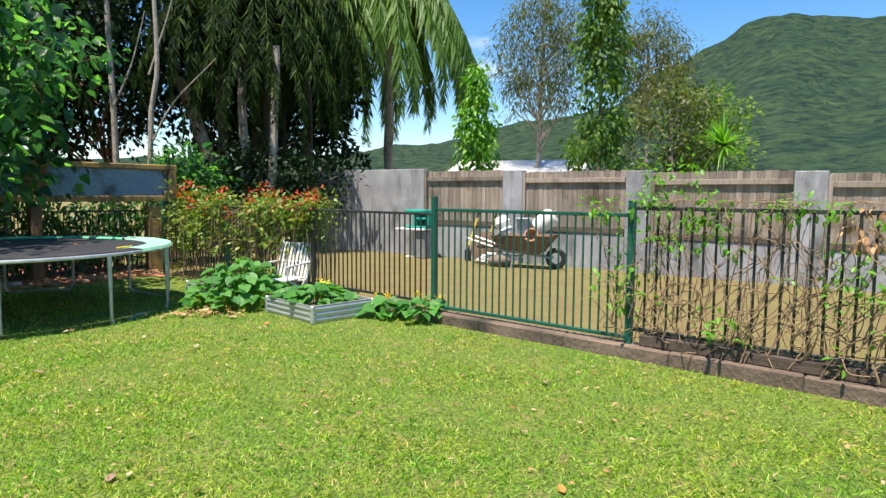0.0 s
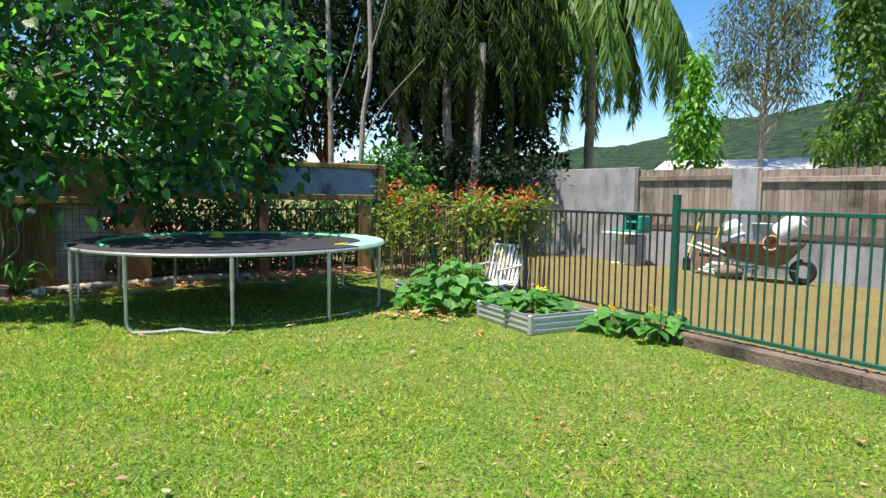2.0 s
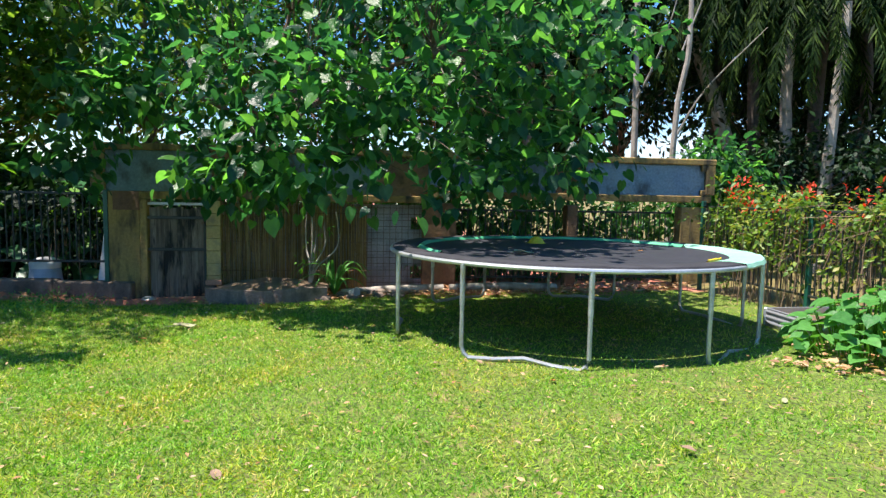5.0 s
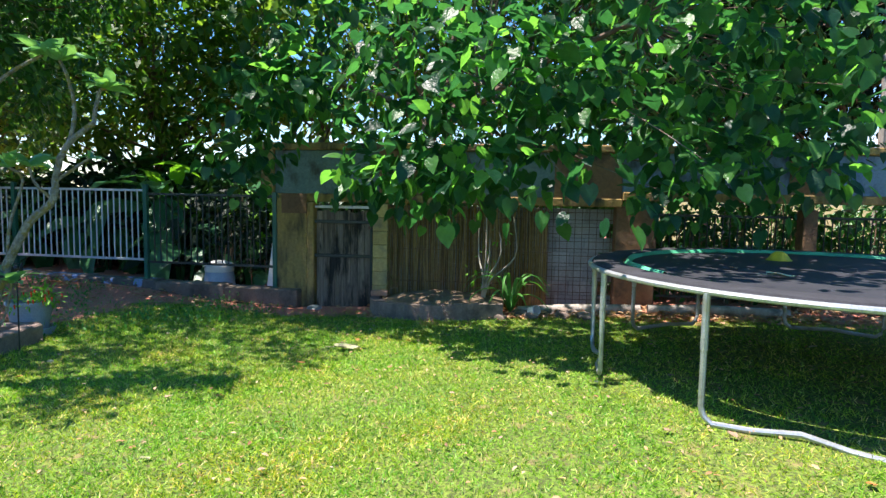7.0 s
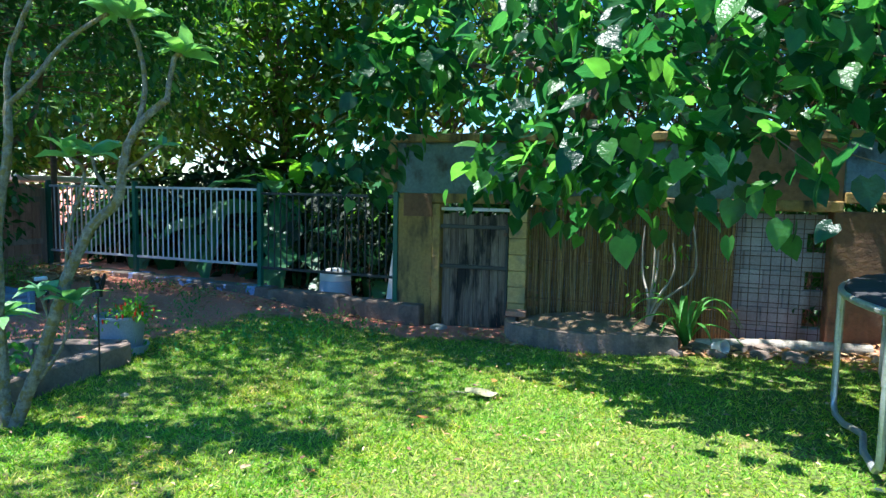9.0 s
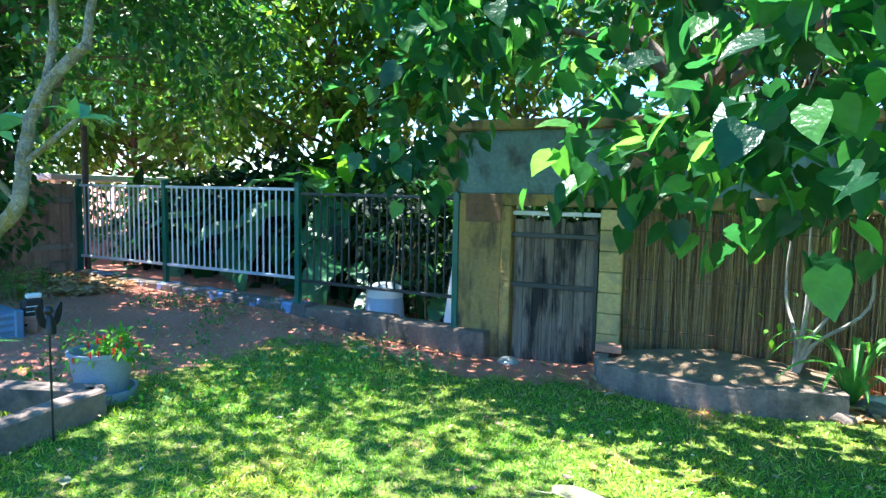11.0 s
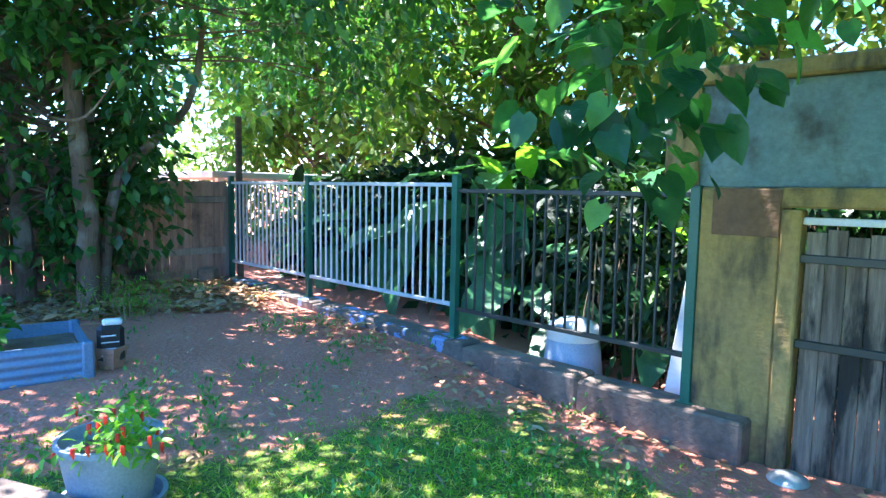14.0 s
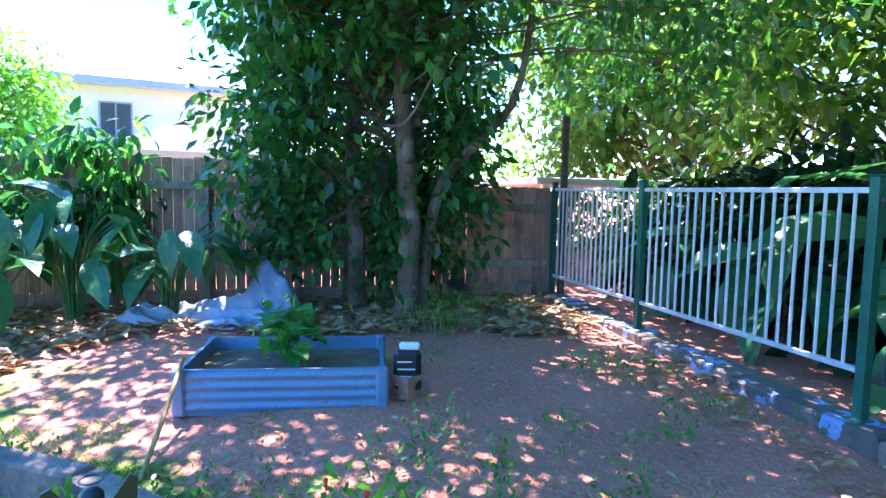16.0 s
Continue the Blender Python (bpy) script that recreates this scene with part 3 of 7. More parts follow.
def build_back_wall():
    w = thing("wall_north", "grey concrete post wall with weathered timber palings", "wall", line_pose(BACK_O, BACK_D), kind="structure")
    Mesh().box((-5, 0, -0.3), (2.505, 0.16, back_top(0)), bevel=0.01).done("concrete_panel", M["concrete"], w)
    edges = [2.53, 4.75, 7.57, 10.51, 13.46, 16.4, 19.3]
    for i, s in enumerate(edges):
        if i:
            Mesh().box((s, -0.03, -0.3), (s + 0.5, 0.17, back_top(s) + 0.01), bevel=0.012).done("concrete_pillar", M["concrete"], w)
        else:
            Mesh().box((s, -0.02, -0.2), (s + 0.06, 0.15, back_top(s)), bevel=0.008).done("timber_post", M["paling"], w)
    for i in range(len(edges) - 1):
        a, b = edges[i] + (0.52 if i else 0.08), edges[i + 1] - 0.02
        t = back_top((a + b) / 2)
        Mesh().box((a, 0.02, -0.3), (b, 0.14, t - 1.3), bevel=0.01).done("concrete_panel", M["concrete"], w)
        Mesh().box((a, 0.0, t - 1.29), (b, 0.07, t - 1.17), bevel=0.006).done("lower_rail", M["sleeper"], w)
        Mesh().box((a, -0.005, t - 0.24), (b, 0.045, t - 0.14), bevel=0.006).done("upper_rail", M["paling"], w)
        if i:
            Mesh().box((a - 0.015, -0.02, t - 1.3), (a + 0.05, 0.03, t - 0.02), bevel=0.006).done("timber_post", M["paling"], w)
        n = round((b - a) / 0.115)
        for k in range(n):
            x = a + (b - a) * k / n
            d = 0.008 * noise.noise(Vector((x * 9, 0, i)))
            Mesh().box((x + 0.003, 0.05 + d, t - 1.24), (x + (b - a) / n - 0.003, 0.068 + d, t + 0.03 * noise.noise(Vector((x * 5, 2, i)))), bevel=0.003).done("paling", M["paling"], w)


build_back_wall()


# ---- old rendered wall with the gate ----
def build_old_wall():
    w = thing("wall_west", "old rendered wall with faded blue panels and ochre posts", "wall", line_pose(OLD_O, OLD_D), kind="structure")
    L, step = 9.03, 4.2
    top, low = 2.05, 1.34
    high = 1.43
    Mesh().box((-0.58, 0.0, -0.4), (-0.12, 0.22, low), bevel=0.015).done("wall_pillar", M["render_yellow"], w)
    Mesh().box((-0.12, -0.03, -0.3), (-0.02, 0.14, 1.22), bevel=0.01).done("gate_post", M["render_yellow"], w)
    Mesh().box((-0.78, 0.03, low), (step, 0.2, top - 0.1), bevel=0.01).done("upper_wall", M["render_teal"], w)
    Mesh().box((step + 0.002, 0.034, high), (L, 0.2, top - 0.1), bevel=0.01).done("upper_wall", M["render_blue"], w)
    Mesh().box((-0.85, -0.03, top - 0.1), (L + 0.06, 0.26, top), bevel=0.015).done("coping", M["render_yellow"], w)
    Mesh().box((-0.13, -0.02, low - 0.11), (step, 0.21, low + 0.004), bevel=0.012).done("lintel", M["render_yellow"], w)
    Mesh().box((step + 0.003, -0.018, high - 0.11), (L, 0.21, high + 0.004), bevel=0.012).done("lintel", M["render_yellow"], w)
    Mesh().box((-0.8, -0.02, low), (-0.6, 0.21, top - 0.1), bevel=0.012).done("wall_pillar", M["render_yellow"], w)
    Mesh().box((L - 0.12, -0.03, high + 0.02), (L + 0.05, 0.25, top - 0.1), bevel=0.015).done("wall_pillar", M["render_yellow"], w)
    Mesh().box((L - 0.2, -0.02, high + 0.006), (L - 0.12, 0.21, high + 0.1), bevel=0.01).done("corner_step", M["render_yellow"], w)
    Mesh().box((L - 0.2, -0.02, top - 0.2), (L - 0.12, 0.21, top - 0.1), bevel=0.01).done("corner_step", M["render_yellow"], w)
    for s0, s1, mat in ((4.12, 4.66, "render_rust"), (8.5, L, "render_yellow"), (6.5, 6.68, "render_rust")):
        Mesh().box((s0, 0.0, -0.3), (s1, 0.22, low - 0.1), bevel=0.015).done("wall_pillar", M[mat], w)
    for s0, s1 in ((0.9, 1.5), (3.3, 4.19), (6.3, 6.8)):
        Mesh().box((s0, 0.012, low + 0.004), (s1, 0.03, top - 0.1), bevel=0.006).done("rusty_patch", M["render_rust"], w)
    Mesh().box((-0.5, -0.006, 1.06), (-0.13, 0.02, 1.335), bevel=0.005).done("rusty_patch", M["render_rust"], w)
    z = -0.3
    while z < 1.15:
        Mesh().box((0.82, -0.02, z), (1.03, 0.17, z + 0.185), bevel=0.008).done("block", M["block"], w)
        z += 0.19
    Mesh().box((-0.02, 0.02, 1.14), (0.82, 0.09, 1.18), bevel=0.005).done("gate_head", M["white"], w)
    # block courses behind the reed screen
    for r in range(7):
        for k in range(14):
            a = 0.95 + k * 0.4 + (0.2 if r % 2 else 0)
            if a + 0.39 < 4.2:
                Mesh().box((a, 0.2, -0.2 + r * 0.2), (a + 0.396, 0.34, -0.2 + r * 0.2 + 0.197), bevel=0.008).done("block", M["concrete"], w)


build_old_wall()


def build_door():
    d = thing("door_1", "weathered grey board gate with dark metal bars, closed", "gate", line_pose(OLD_O, OLD_D), kind="structure")
    n, a, b = 8, 0.0, 0.79
    for k in range(n):
        x = a + (b - a) * k / n
        Mesh().box((x + 0.002, 0.03, -0.3 + 0.01 * (k % 3)), (x + (b - a) / n - 0.002, 0.05, 1.1 + 0.02 * math.sin(k * 2.1)), bevel=0.003).done("board", M["gate_wood"], d)
    for z in (0.45, 0.93):
        Mesh().box((a - 0.02, -0.0, z), (b + 0.01, 0.03, z + 0.045), bevel=0.004).done("cross_bar", M["dark_steel"], d)
    Mesh().box((b - 0.01, 0.0, -0.1), (b + 0.02, 0.03, 1.0), bevel=0.004).done("latch_bar", M["dark_steel"], d)
    Mesh().box((b - 0.03, -0.04, 0.86), (b + 0.01, 0.0, 0.9), bevel=0.004).done("latch", M["rust"], d)


build_door()


def build_reeds():
    w = thing("reed_screen", "brown reed screen tied along the old wall", "screen", line_pose(OLD_O, OLD_D))
    mb = Mesh()
    for i in range(520):
        s = 1.04 + 2.2 * i / 520
        if rng.random() < 0.1:
            continue
        t = rng.normal(0, 0.025)
        mb.tube([(s, 0.05 + rng.uniform(0, 0.06), -0.28), (s + t, 0.05 + rng.uniform(0, 0.06), rng.uniform(1.14, 1.24))], rng.uniform(0.003, 0.0055), 5, False)
    mb.done("reed_mat", M["reed_stem"], w)["kind"] = "stuff"
    for z in (0.15, 0.6, 1.05):
        Mesh().tube([(1.04, 0.035, z), (3.3, 0.035, z)], 0.004, 5).done("wire", M["rust"], w)
    tr = thing("wire_trellis", "rusty wire mesh trellis fixed over the old block wall", "trellis", line_pose(OLD_O, OLD_D))
    for i in range(32):
        s = 1.08 + 0.097 * i
        Mesh().tube([(s, 0.14, -0.25), (s + rng.normal(0, 0.006), 0.14, 1.2)], 0.0042, 5, False).done("upright_wire", M["sleeper"], tr)
    for i in range(14):
        z = -0.15 + 0.1 * i
        Mesh().tube([(1.05, 0.132, z), (2.6, 0.13, z + rng.normal(0, 0.006)), (4.11, 0.132, z)], 0.0042, 5, False).done("cross_wire", M["sleeper"], tr)


build_reeds()
for s0, s1 in ((4.7, 6.48), (6.7, 8.48)):
    fence_panel(line_pose(OLD_O, OLD_D, s0) @ Matrix.Translation((0, 0.3, 0)), s1 - s0, 0.0, 1.15, 0.1, M["dark_steel"], "dark green steel fence panel behind the old wall", "fence behind the wall")


# ---- side fence on its kerb ----
def on_side(s, z=0.0):
    return line_pose(SIDE_O, SIDE_D, s, z)


SP = (0.0, 1.85, 4.12, 6.17)
for s, t, z in zip(SP, (1.42, 1.42, 1.42, 1.34), (0.098, 0.076, 0.032, -0.012)):
    fence_post(on_side(s), z, t, M["green_steel"], "dark green steel fence post on a painted kerb", 0.062, "side fence posts")
for i, (mat, lab) in enumerate((("white_steel", "pale grey steel fence panel on the kerb"), ("white_steel", "pale grey steel fence panel on the kerb"), ("dark_steel", "dark green steel fence panel with thin bars"))):
    fence_panel(on_side(SP[i] + 0.035), SP[i + 1] - SP[i] - 0.07, 0.3 if i < 2 else 0.27, 1.36 if i < 2 else 1.31, 0.098, M[mat], lab, "side fence", 0.019, 0.034)
sk = thing("kerb_2", "low kerb wall with flaking blue paint under the side fence", "kerb", on_side(0), kind="structure")
for i in range(6):
    s0 = -0.1 + i * 1.11
    Mesh().box((s0, -0.14, -0.45), (s0 + 1.108, 0.12, 0.1 - 0.022 * i), bevel=0.016).done("kerb_block", M["kerb_blue"] if i < 4 else M["kerb"], sk)


# ---- paling fence ----
def build_paling_fence():
    w = thing("fence_south", "weathered red-brown paling fence with grey rails", "fence", line_pose(PALE_O, PALE_D), kind="structure")

    def top(s):
        return 1.36 if s < 1.75 else 1.6

    for s0, s1 in ((0.0, 1.75), (1.75, 3.95), (3.95, 6.4), (6.4, 8.9), (8.9, 11.4)):
        t = top(s0)
        Mesh().box((s0 - 0.05, -0.02, -0.2), (s0 + 0.05, 0.09, t - 0.06), bevel=0.008).done("fence_post", M["paling"], w)
        for z in ((t - 0.28, t - 0.95) if t < 1.5 else (t - 0.33, t - 1.08)):
            Mesh().box((s0 + 0.05, -0.005, z), (s1 - 0.05, 0.035, z + 0.085), bevel=0.006).done("rail", M["paling"], w)
        Mesh().box((s0 + 0.05, -0.03, -0.15), (s1 - 0.05, 0.02, 0.22), bevel=0.008).done("plinth_board", M["paling_red"], w)
        n = round((s1 - s0) / 0.1)
        for k in range(n):
            x = s0 + (s1 - s0) * k / n
            d = 0.006 * noise.noise(Vector((x * 9, 1, 0)))
            Mesh().box((x + 0.002, -0.03 + d, 0.1), (x + (s1 - s0) / n - 0.002, -0.012 + d, t + 0.02 * noise.noise(Vector((x * 5, 2, 0)))), bevel=0.003).done("paling", M["paling_red"], w)


build_paling_fence()


# ---- trampoline ----
def build_trampoline():
    cx, cy, R, H = -5.6, 7.85, 1.96, 0.855
    g = ground_z(cx, cy)
    ob = thing("trampoline", "round trampoline with black mat, green pad and galvanised legs", "trampoline", Matrix.Translation((cx, cy, g)))
    n = 72

    def circle(r, z):
        return [(r * math.cos(2 * math.pi * i / n), r * math.sin(2 * math.pi * i / n), z) for i in range(n + 1)]

    Mesh().tube(circle(R, H), 0.021, 8, False).done("rim_tube", M["galv"], ob, smooth=True)
    mb = Mesh()
    mb.ring([(0.0, H + 0.0), (0.8, H - 0.004), (1.4, H + 0.002), (1.66, H + 0.012), (1.66, H + 0.004), (0.0, H - 0.012)], 64)
    mb.done("jump_mat", M["mat_black"], ob, smooth=True)

    def pad(name, a0, a1, r0, r1, z, mat, label):
        mb = Mesh()
        k = max(4, int((a1 - a0) / 4))
        for i in range(k + 1):
            w = radians(a0 + (a1 - a0) * i / k)
            wob = 0.012 * noise.noise(Vector((i * 0.7, z * 9, r1)))
            for r, dz in ((r0, 0.0), (r0 + 0.03, 0.022), ((r0 + r1) / 2, 0.03 + wob), (r1 - 0.02, 0.022 + wob), (r1, -0.012 + wob), (r1 - 0.02, -0.004), (r0 + 0.02, -0.004)):
                mb.v.append((r * math.cos(w), r * math.sin(w), z + dz))
        for i in range(k):
            for j in range(7):
                a, b = i * 7 + j, i * 7 + (j + 1) % 7
                mb.f.append((a, b, b + 7, a + 7))
        mb.done(name, mat, ob, label, True)

    pad("pad", 160, 350, 1.68, 1.955, H + 0.012, M["pad_black"], "worn black edge pad")
    pad("pad", 350, 425, 1.66, 1.99, H + 0.012, M["pad_pale"], "sun-bleached pale green edge pad")
    pad("pad", 65, 160, 1.68, 1.955, H + 0.012, M["pad_black"], "worn black edge pad")
    pad("pad_trim", 60, 250, 1.6, 1.67, H + 0.014, M["pad_green"], "green edge trim")
    pad("pad_trim", 350, 362, 1.6, 1.64, H + 0.014, M["yellow"], "yellow edge trim")
    legs = [208, 239.5, 271, 304, 336, 370, 396, 430, 458, 485, 513, 540]
    for i in range(0, 12, 2):
        a, b = radians(legs[i]), radians(legs[i + 1])
        pa, pb = Vector((R * math.cos(a), R * math.sin(a), 0)), Vector((R * math.cos(b), R * math.sin(b), 0))
        zb = 0.022
        out = ((pa + pb) / 2).normalized()
        pts = []
        for p, q in ((pa, pb),):
            d = (q - p).normalized()
            pts = [p + Vector((0, 0, H - 0.35)), p + Vector((0, 0, 0.12)), p + d * 0.02 + Vector((0, 0, 0.06)), p + d * 0.07 + Vector((0, 0, zb)),
                   p + d * 0.3 + out * 0.0 + Vector((0, 0, zb + 0.012)), (p + q) / 2 - out * 0.05 + Vector((0, 0, zb + 0.035)), q - d * 0.3 + Vector((0, 0, zb + 0.012)),
                   q - d * 0.07 + Vector((0, 0, zb)), q - d * 0.02 + Vector((0, 0, 0.06)), q + Vector((0, 0, 0.12)), q + Vector((0, 0, H - 0.35))]
        Mesh().tube(pts, 0.02, 8).done("leg_base", M["galv"], ob, smooth=True)
        for p in (pa, pb):
            Mesh().tube([p + Vector((0, 0, H - 0.37)), p + Vector((0, 0, H - 0.01))], 0.0235, 8).done("leg_sleeve", M["galv"], ob, smooth=True)
    for i in range(24):
        w = radians(i * 15 + 5)
        d = Vector((math.cos(w), math.sin(w), 0))
        Mesh().tube([d * 1.64 + Vector((0, 0, H - 0.002)), d * 1.95 + Vector((0, 0, H - 0.012))], 0.009, 5).done("spring", M["galv"], ob)
    cone = Mesh().ring([(0.0, 0.085), (0.03, 0.085), (0.07, 0.06), (0.1, 0.012), (0.115, 0.004), (0.115, 0.0), (0.09, 0.0)], 24).done("sports_cone", M["yellow"], smooth=True)
    cone.location = (cx - 0.75, cy + 0.6, g + H + 0.001)
    tagged(cone, "yellow plastic sports disc cone lying on the trampoline", "sports cone")


build_trampoline()


# ---- raised beds ----
def raised_bed(name, m, pts, h, mat, label, ribs, cap=0.05, group=""):
    """A corrugated sheet bed round the plan corners pts, with corner posts."""
    ob = thing(name, label, "raised bed", m, group)
    n = len(pts)
    for i in range(n):
        a, b = Vector((*pts[i], 0)), Vector((*pts[(i + 1) % n], 0))
        d = (b - a).normalized()
        o = Vector((d.y, -d.x, 0))
        mb = Mesh()
        prof = [(0.0, 0.0), (0.006, 0.0)]
        for k in range(ribs):
            z0 = h * (0.06 + 0.9 * k / ribs)
            w = h * 0.9 / ribs
            for q in range(6):
                prof.append((0.006 + 0.014 * (0.5 - 0.5 * math.cos(2 * math.pi * q / 6)), z0 + w * q / 6))
        prof += [(0.004, h * 0.965), (0.012, h * 0.97), (0.012, h), (-0.012, h), (-0.012, h * 0.9), (-0.004, 0.0)]
        k = len(prof)
        for p in (a, b):
            mb.v.extend(tuple(p + o * x + Vector((0, 0, z))) for x, z in prof)
        mb.f = [(j, (j + 1) % k, k + (j + 1) % k, k + j) for j in range(k)]
        mb.done("side_panel", mat, ob, smooth=True)
        Mesh().box((-cap / 2, -cap / 2, 0), (cap / 2, cap / 2, h + 0.006), Matrix.Translation(a) @ Matrix.Rotation(math.atan2(d.y, d.x), 4, "Z"), bevel=0.012).done("corner_post", mat, ob)
    mb = Mesh()
    c = sum((Vector((*p, 0)) for p in pts), Vector()) / n
    ring = []
    for i in range(n):
        for k in range(4):
            p = Vector((*pts[i], 0)).lerp(Vector((*pts[(i + 1) % n], 0)), k / 4)
            ring.append(p)
    mb.v.append((c.x, c.y, h * 0.72))
    for r, z in ((0.6, 0.7), (0.99, 0.66)):
        for p in ring:
            q = c.lerp(p, r)
            mb.v.append((q.x, q.y, h * z + 0.02 * noise.noise(q * 5)))
    q = len(ring)
    for i in range(q):
        j = (i + 1) % q
        mb.f.append((0, 1 + i, 1 + j))
        mb.f.append((1 + i, 1 + q + i, 1 + q + j, 1 + j))
    mb.done("soil", M["soil"], ob, "dark garden soil", True)
    return ob


bed_a = raised_bed("raised_garden_bed", Matrix.Translation((-1.49, 7.02, ground_z(-1.5, 7.0))), [(0, 0), (0.62, 0.58), (-0.1, 1.32), (-0.72, 0.72)], 0.21, M["zinc"], "silver corrugated metal garden bed filled with pumpkin plants", 3, group="silver beds")
bed_b = raised_bed("raised_garden_bed", Matrix.Translation((-3.3, 8.8, ground_z(-3.3, 8.8))), [(0.0, -0.1), (0.6, 0.52), (0.08, 1.1), (-0.52, 0.42)], 0.2, M["zinc"], "silver corrugated metal garden bed hidden by pumpkin leaves", 3, group="silver beds")
blue_o = Vector((-12.28, 1.69, 0))
blue_x, blue_y = Vector((0.64, -0.93, 0)).normalized(), Vector((-0.93, -0.64, 0)).normalized()
bp = [(0, 0), tuple((blue_y * 0.8)[:2]), tuple((blue_y * 0.8 + blue_x * 1.15)[:2]), tuple((blue_x * 1.15)[:2])]
blue_bed = raised_bed("raised_garden_bed", Matrix.Translation((blue_o.x, blue_o.y, ground_z(-11.9, 1.2) - 0.02)), bp, 0.27, M["blue_sheet"], "slate-blue corrugated metal garden bed on bare earth", 4, cap=0.07)


# ---- plants ----
def curve(points, n=10):
    """A smooth line through a few points."""
    p = [Vector(q) for q in points]
    if len(p) == 2:
        return [p[0].lerp(p[1], i / n) for i in range(n + 1)]
    out = []
    for i in range(len(p) - 1):
        a, b, c, d = p[max(i - 1, 0)], p[i], p[i + 1], p[min(i + 2, len(p) - 1)]
        for k in range(n):
            t = k / n
            out.append(0.5 * ((2 * b) + (c - a) * t + (2 * a - 5 * b + 4 * c - d) * t * t + (3 * b - a - 3 * c + d) * t ** 3))
    return out + [p[-1]]


def limb(mb, points, r0, r1, n=7):
    pts = curve(points, 5)
    k = len(pts)
    pts = [q + Vector(unit(1)[0]) * r0 * 0.15 for q in pts]
    mb.tube(pts, [r0 + (r1 - r0) * i / (k - 1) for i in range(k)], n)


def twigs(mb, origin, tips, r):
    """Thin limbs from a fork to the heads of the leaf clumps."""
    o = Vector(origin)
    for t in tips:
        t = Vector(t)
        m = o.lerp(t, 0.5) + Vector(unit(1)[0]) * 0.12 * (t - o).length
        limb(mb, [o, m, t], r, r * 0.25, 5)


def clumps(heads, per, spread, size, droop, template, material, parent, name="crown", label="", flat=0.0):
    """Leaves round many twig heads."""
    heads = np.array(heads, float)
    k = len(heads) * per
    base = np.repeat(heads, per, axis=0)
    off = unit(k) * (rng.random((k, 1)) ** 0.5) * spread
    way = off / spread + unit(k) * 0.5
    way[:, 2] -= droop
    up = unit(k) * 0.55
    up[:, 2] += 1.0 - flat
    s = rng.uniform(size[0], size[1], k)
    return cloud(name, template, base + off, way, up, s, material, parent, label)


def shell(n, centre, radii, inner=0.7, zmin=-0.4, axis=None, lump=0.18):
    """Points in an uneven dome."""
    out = []
    a = axis or Vector((1, 0, 0))
    b = Vector((-a.y, a.x, 0))
    while len(out) < n:
        d = Vector(unit(1)[0])
        if d.z < zmin:
            continue
        r = (inner + (1 - inner) * rng.random() ** 0.6) * (1 + lump * 2.0 * noise.noise(d * 2.3 + Vector(centre)))
        out.append(Vector(centre) + a * (d.x * radii[0] * r) + b * (d.y * radii[1] * r) + Vector((0, 0, d.z * radii[2] * r)))
    return out


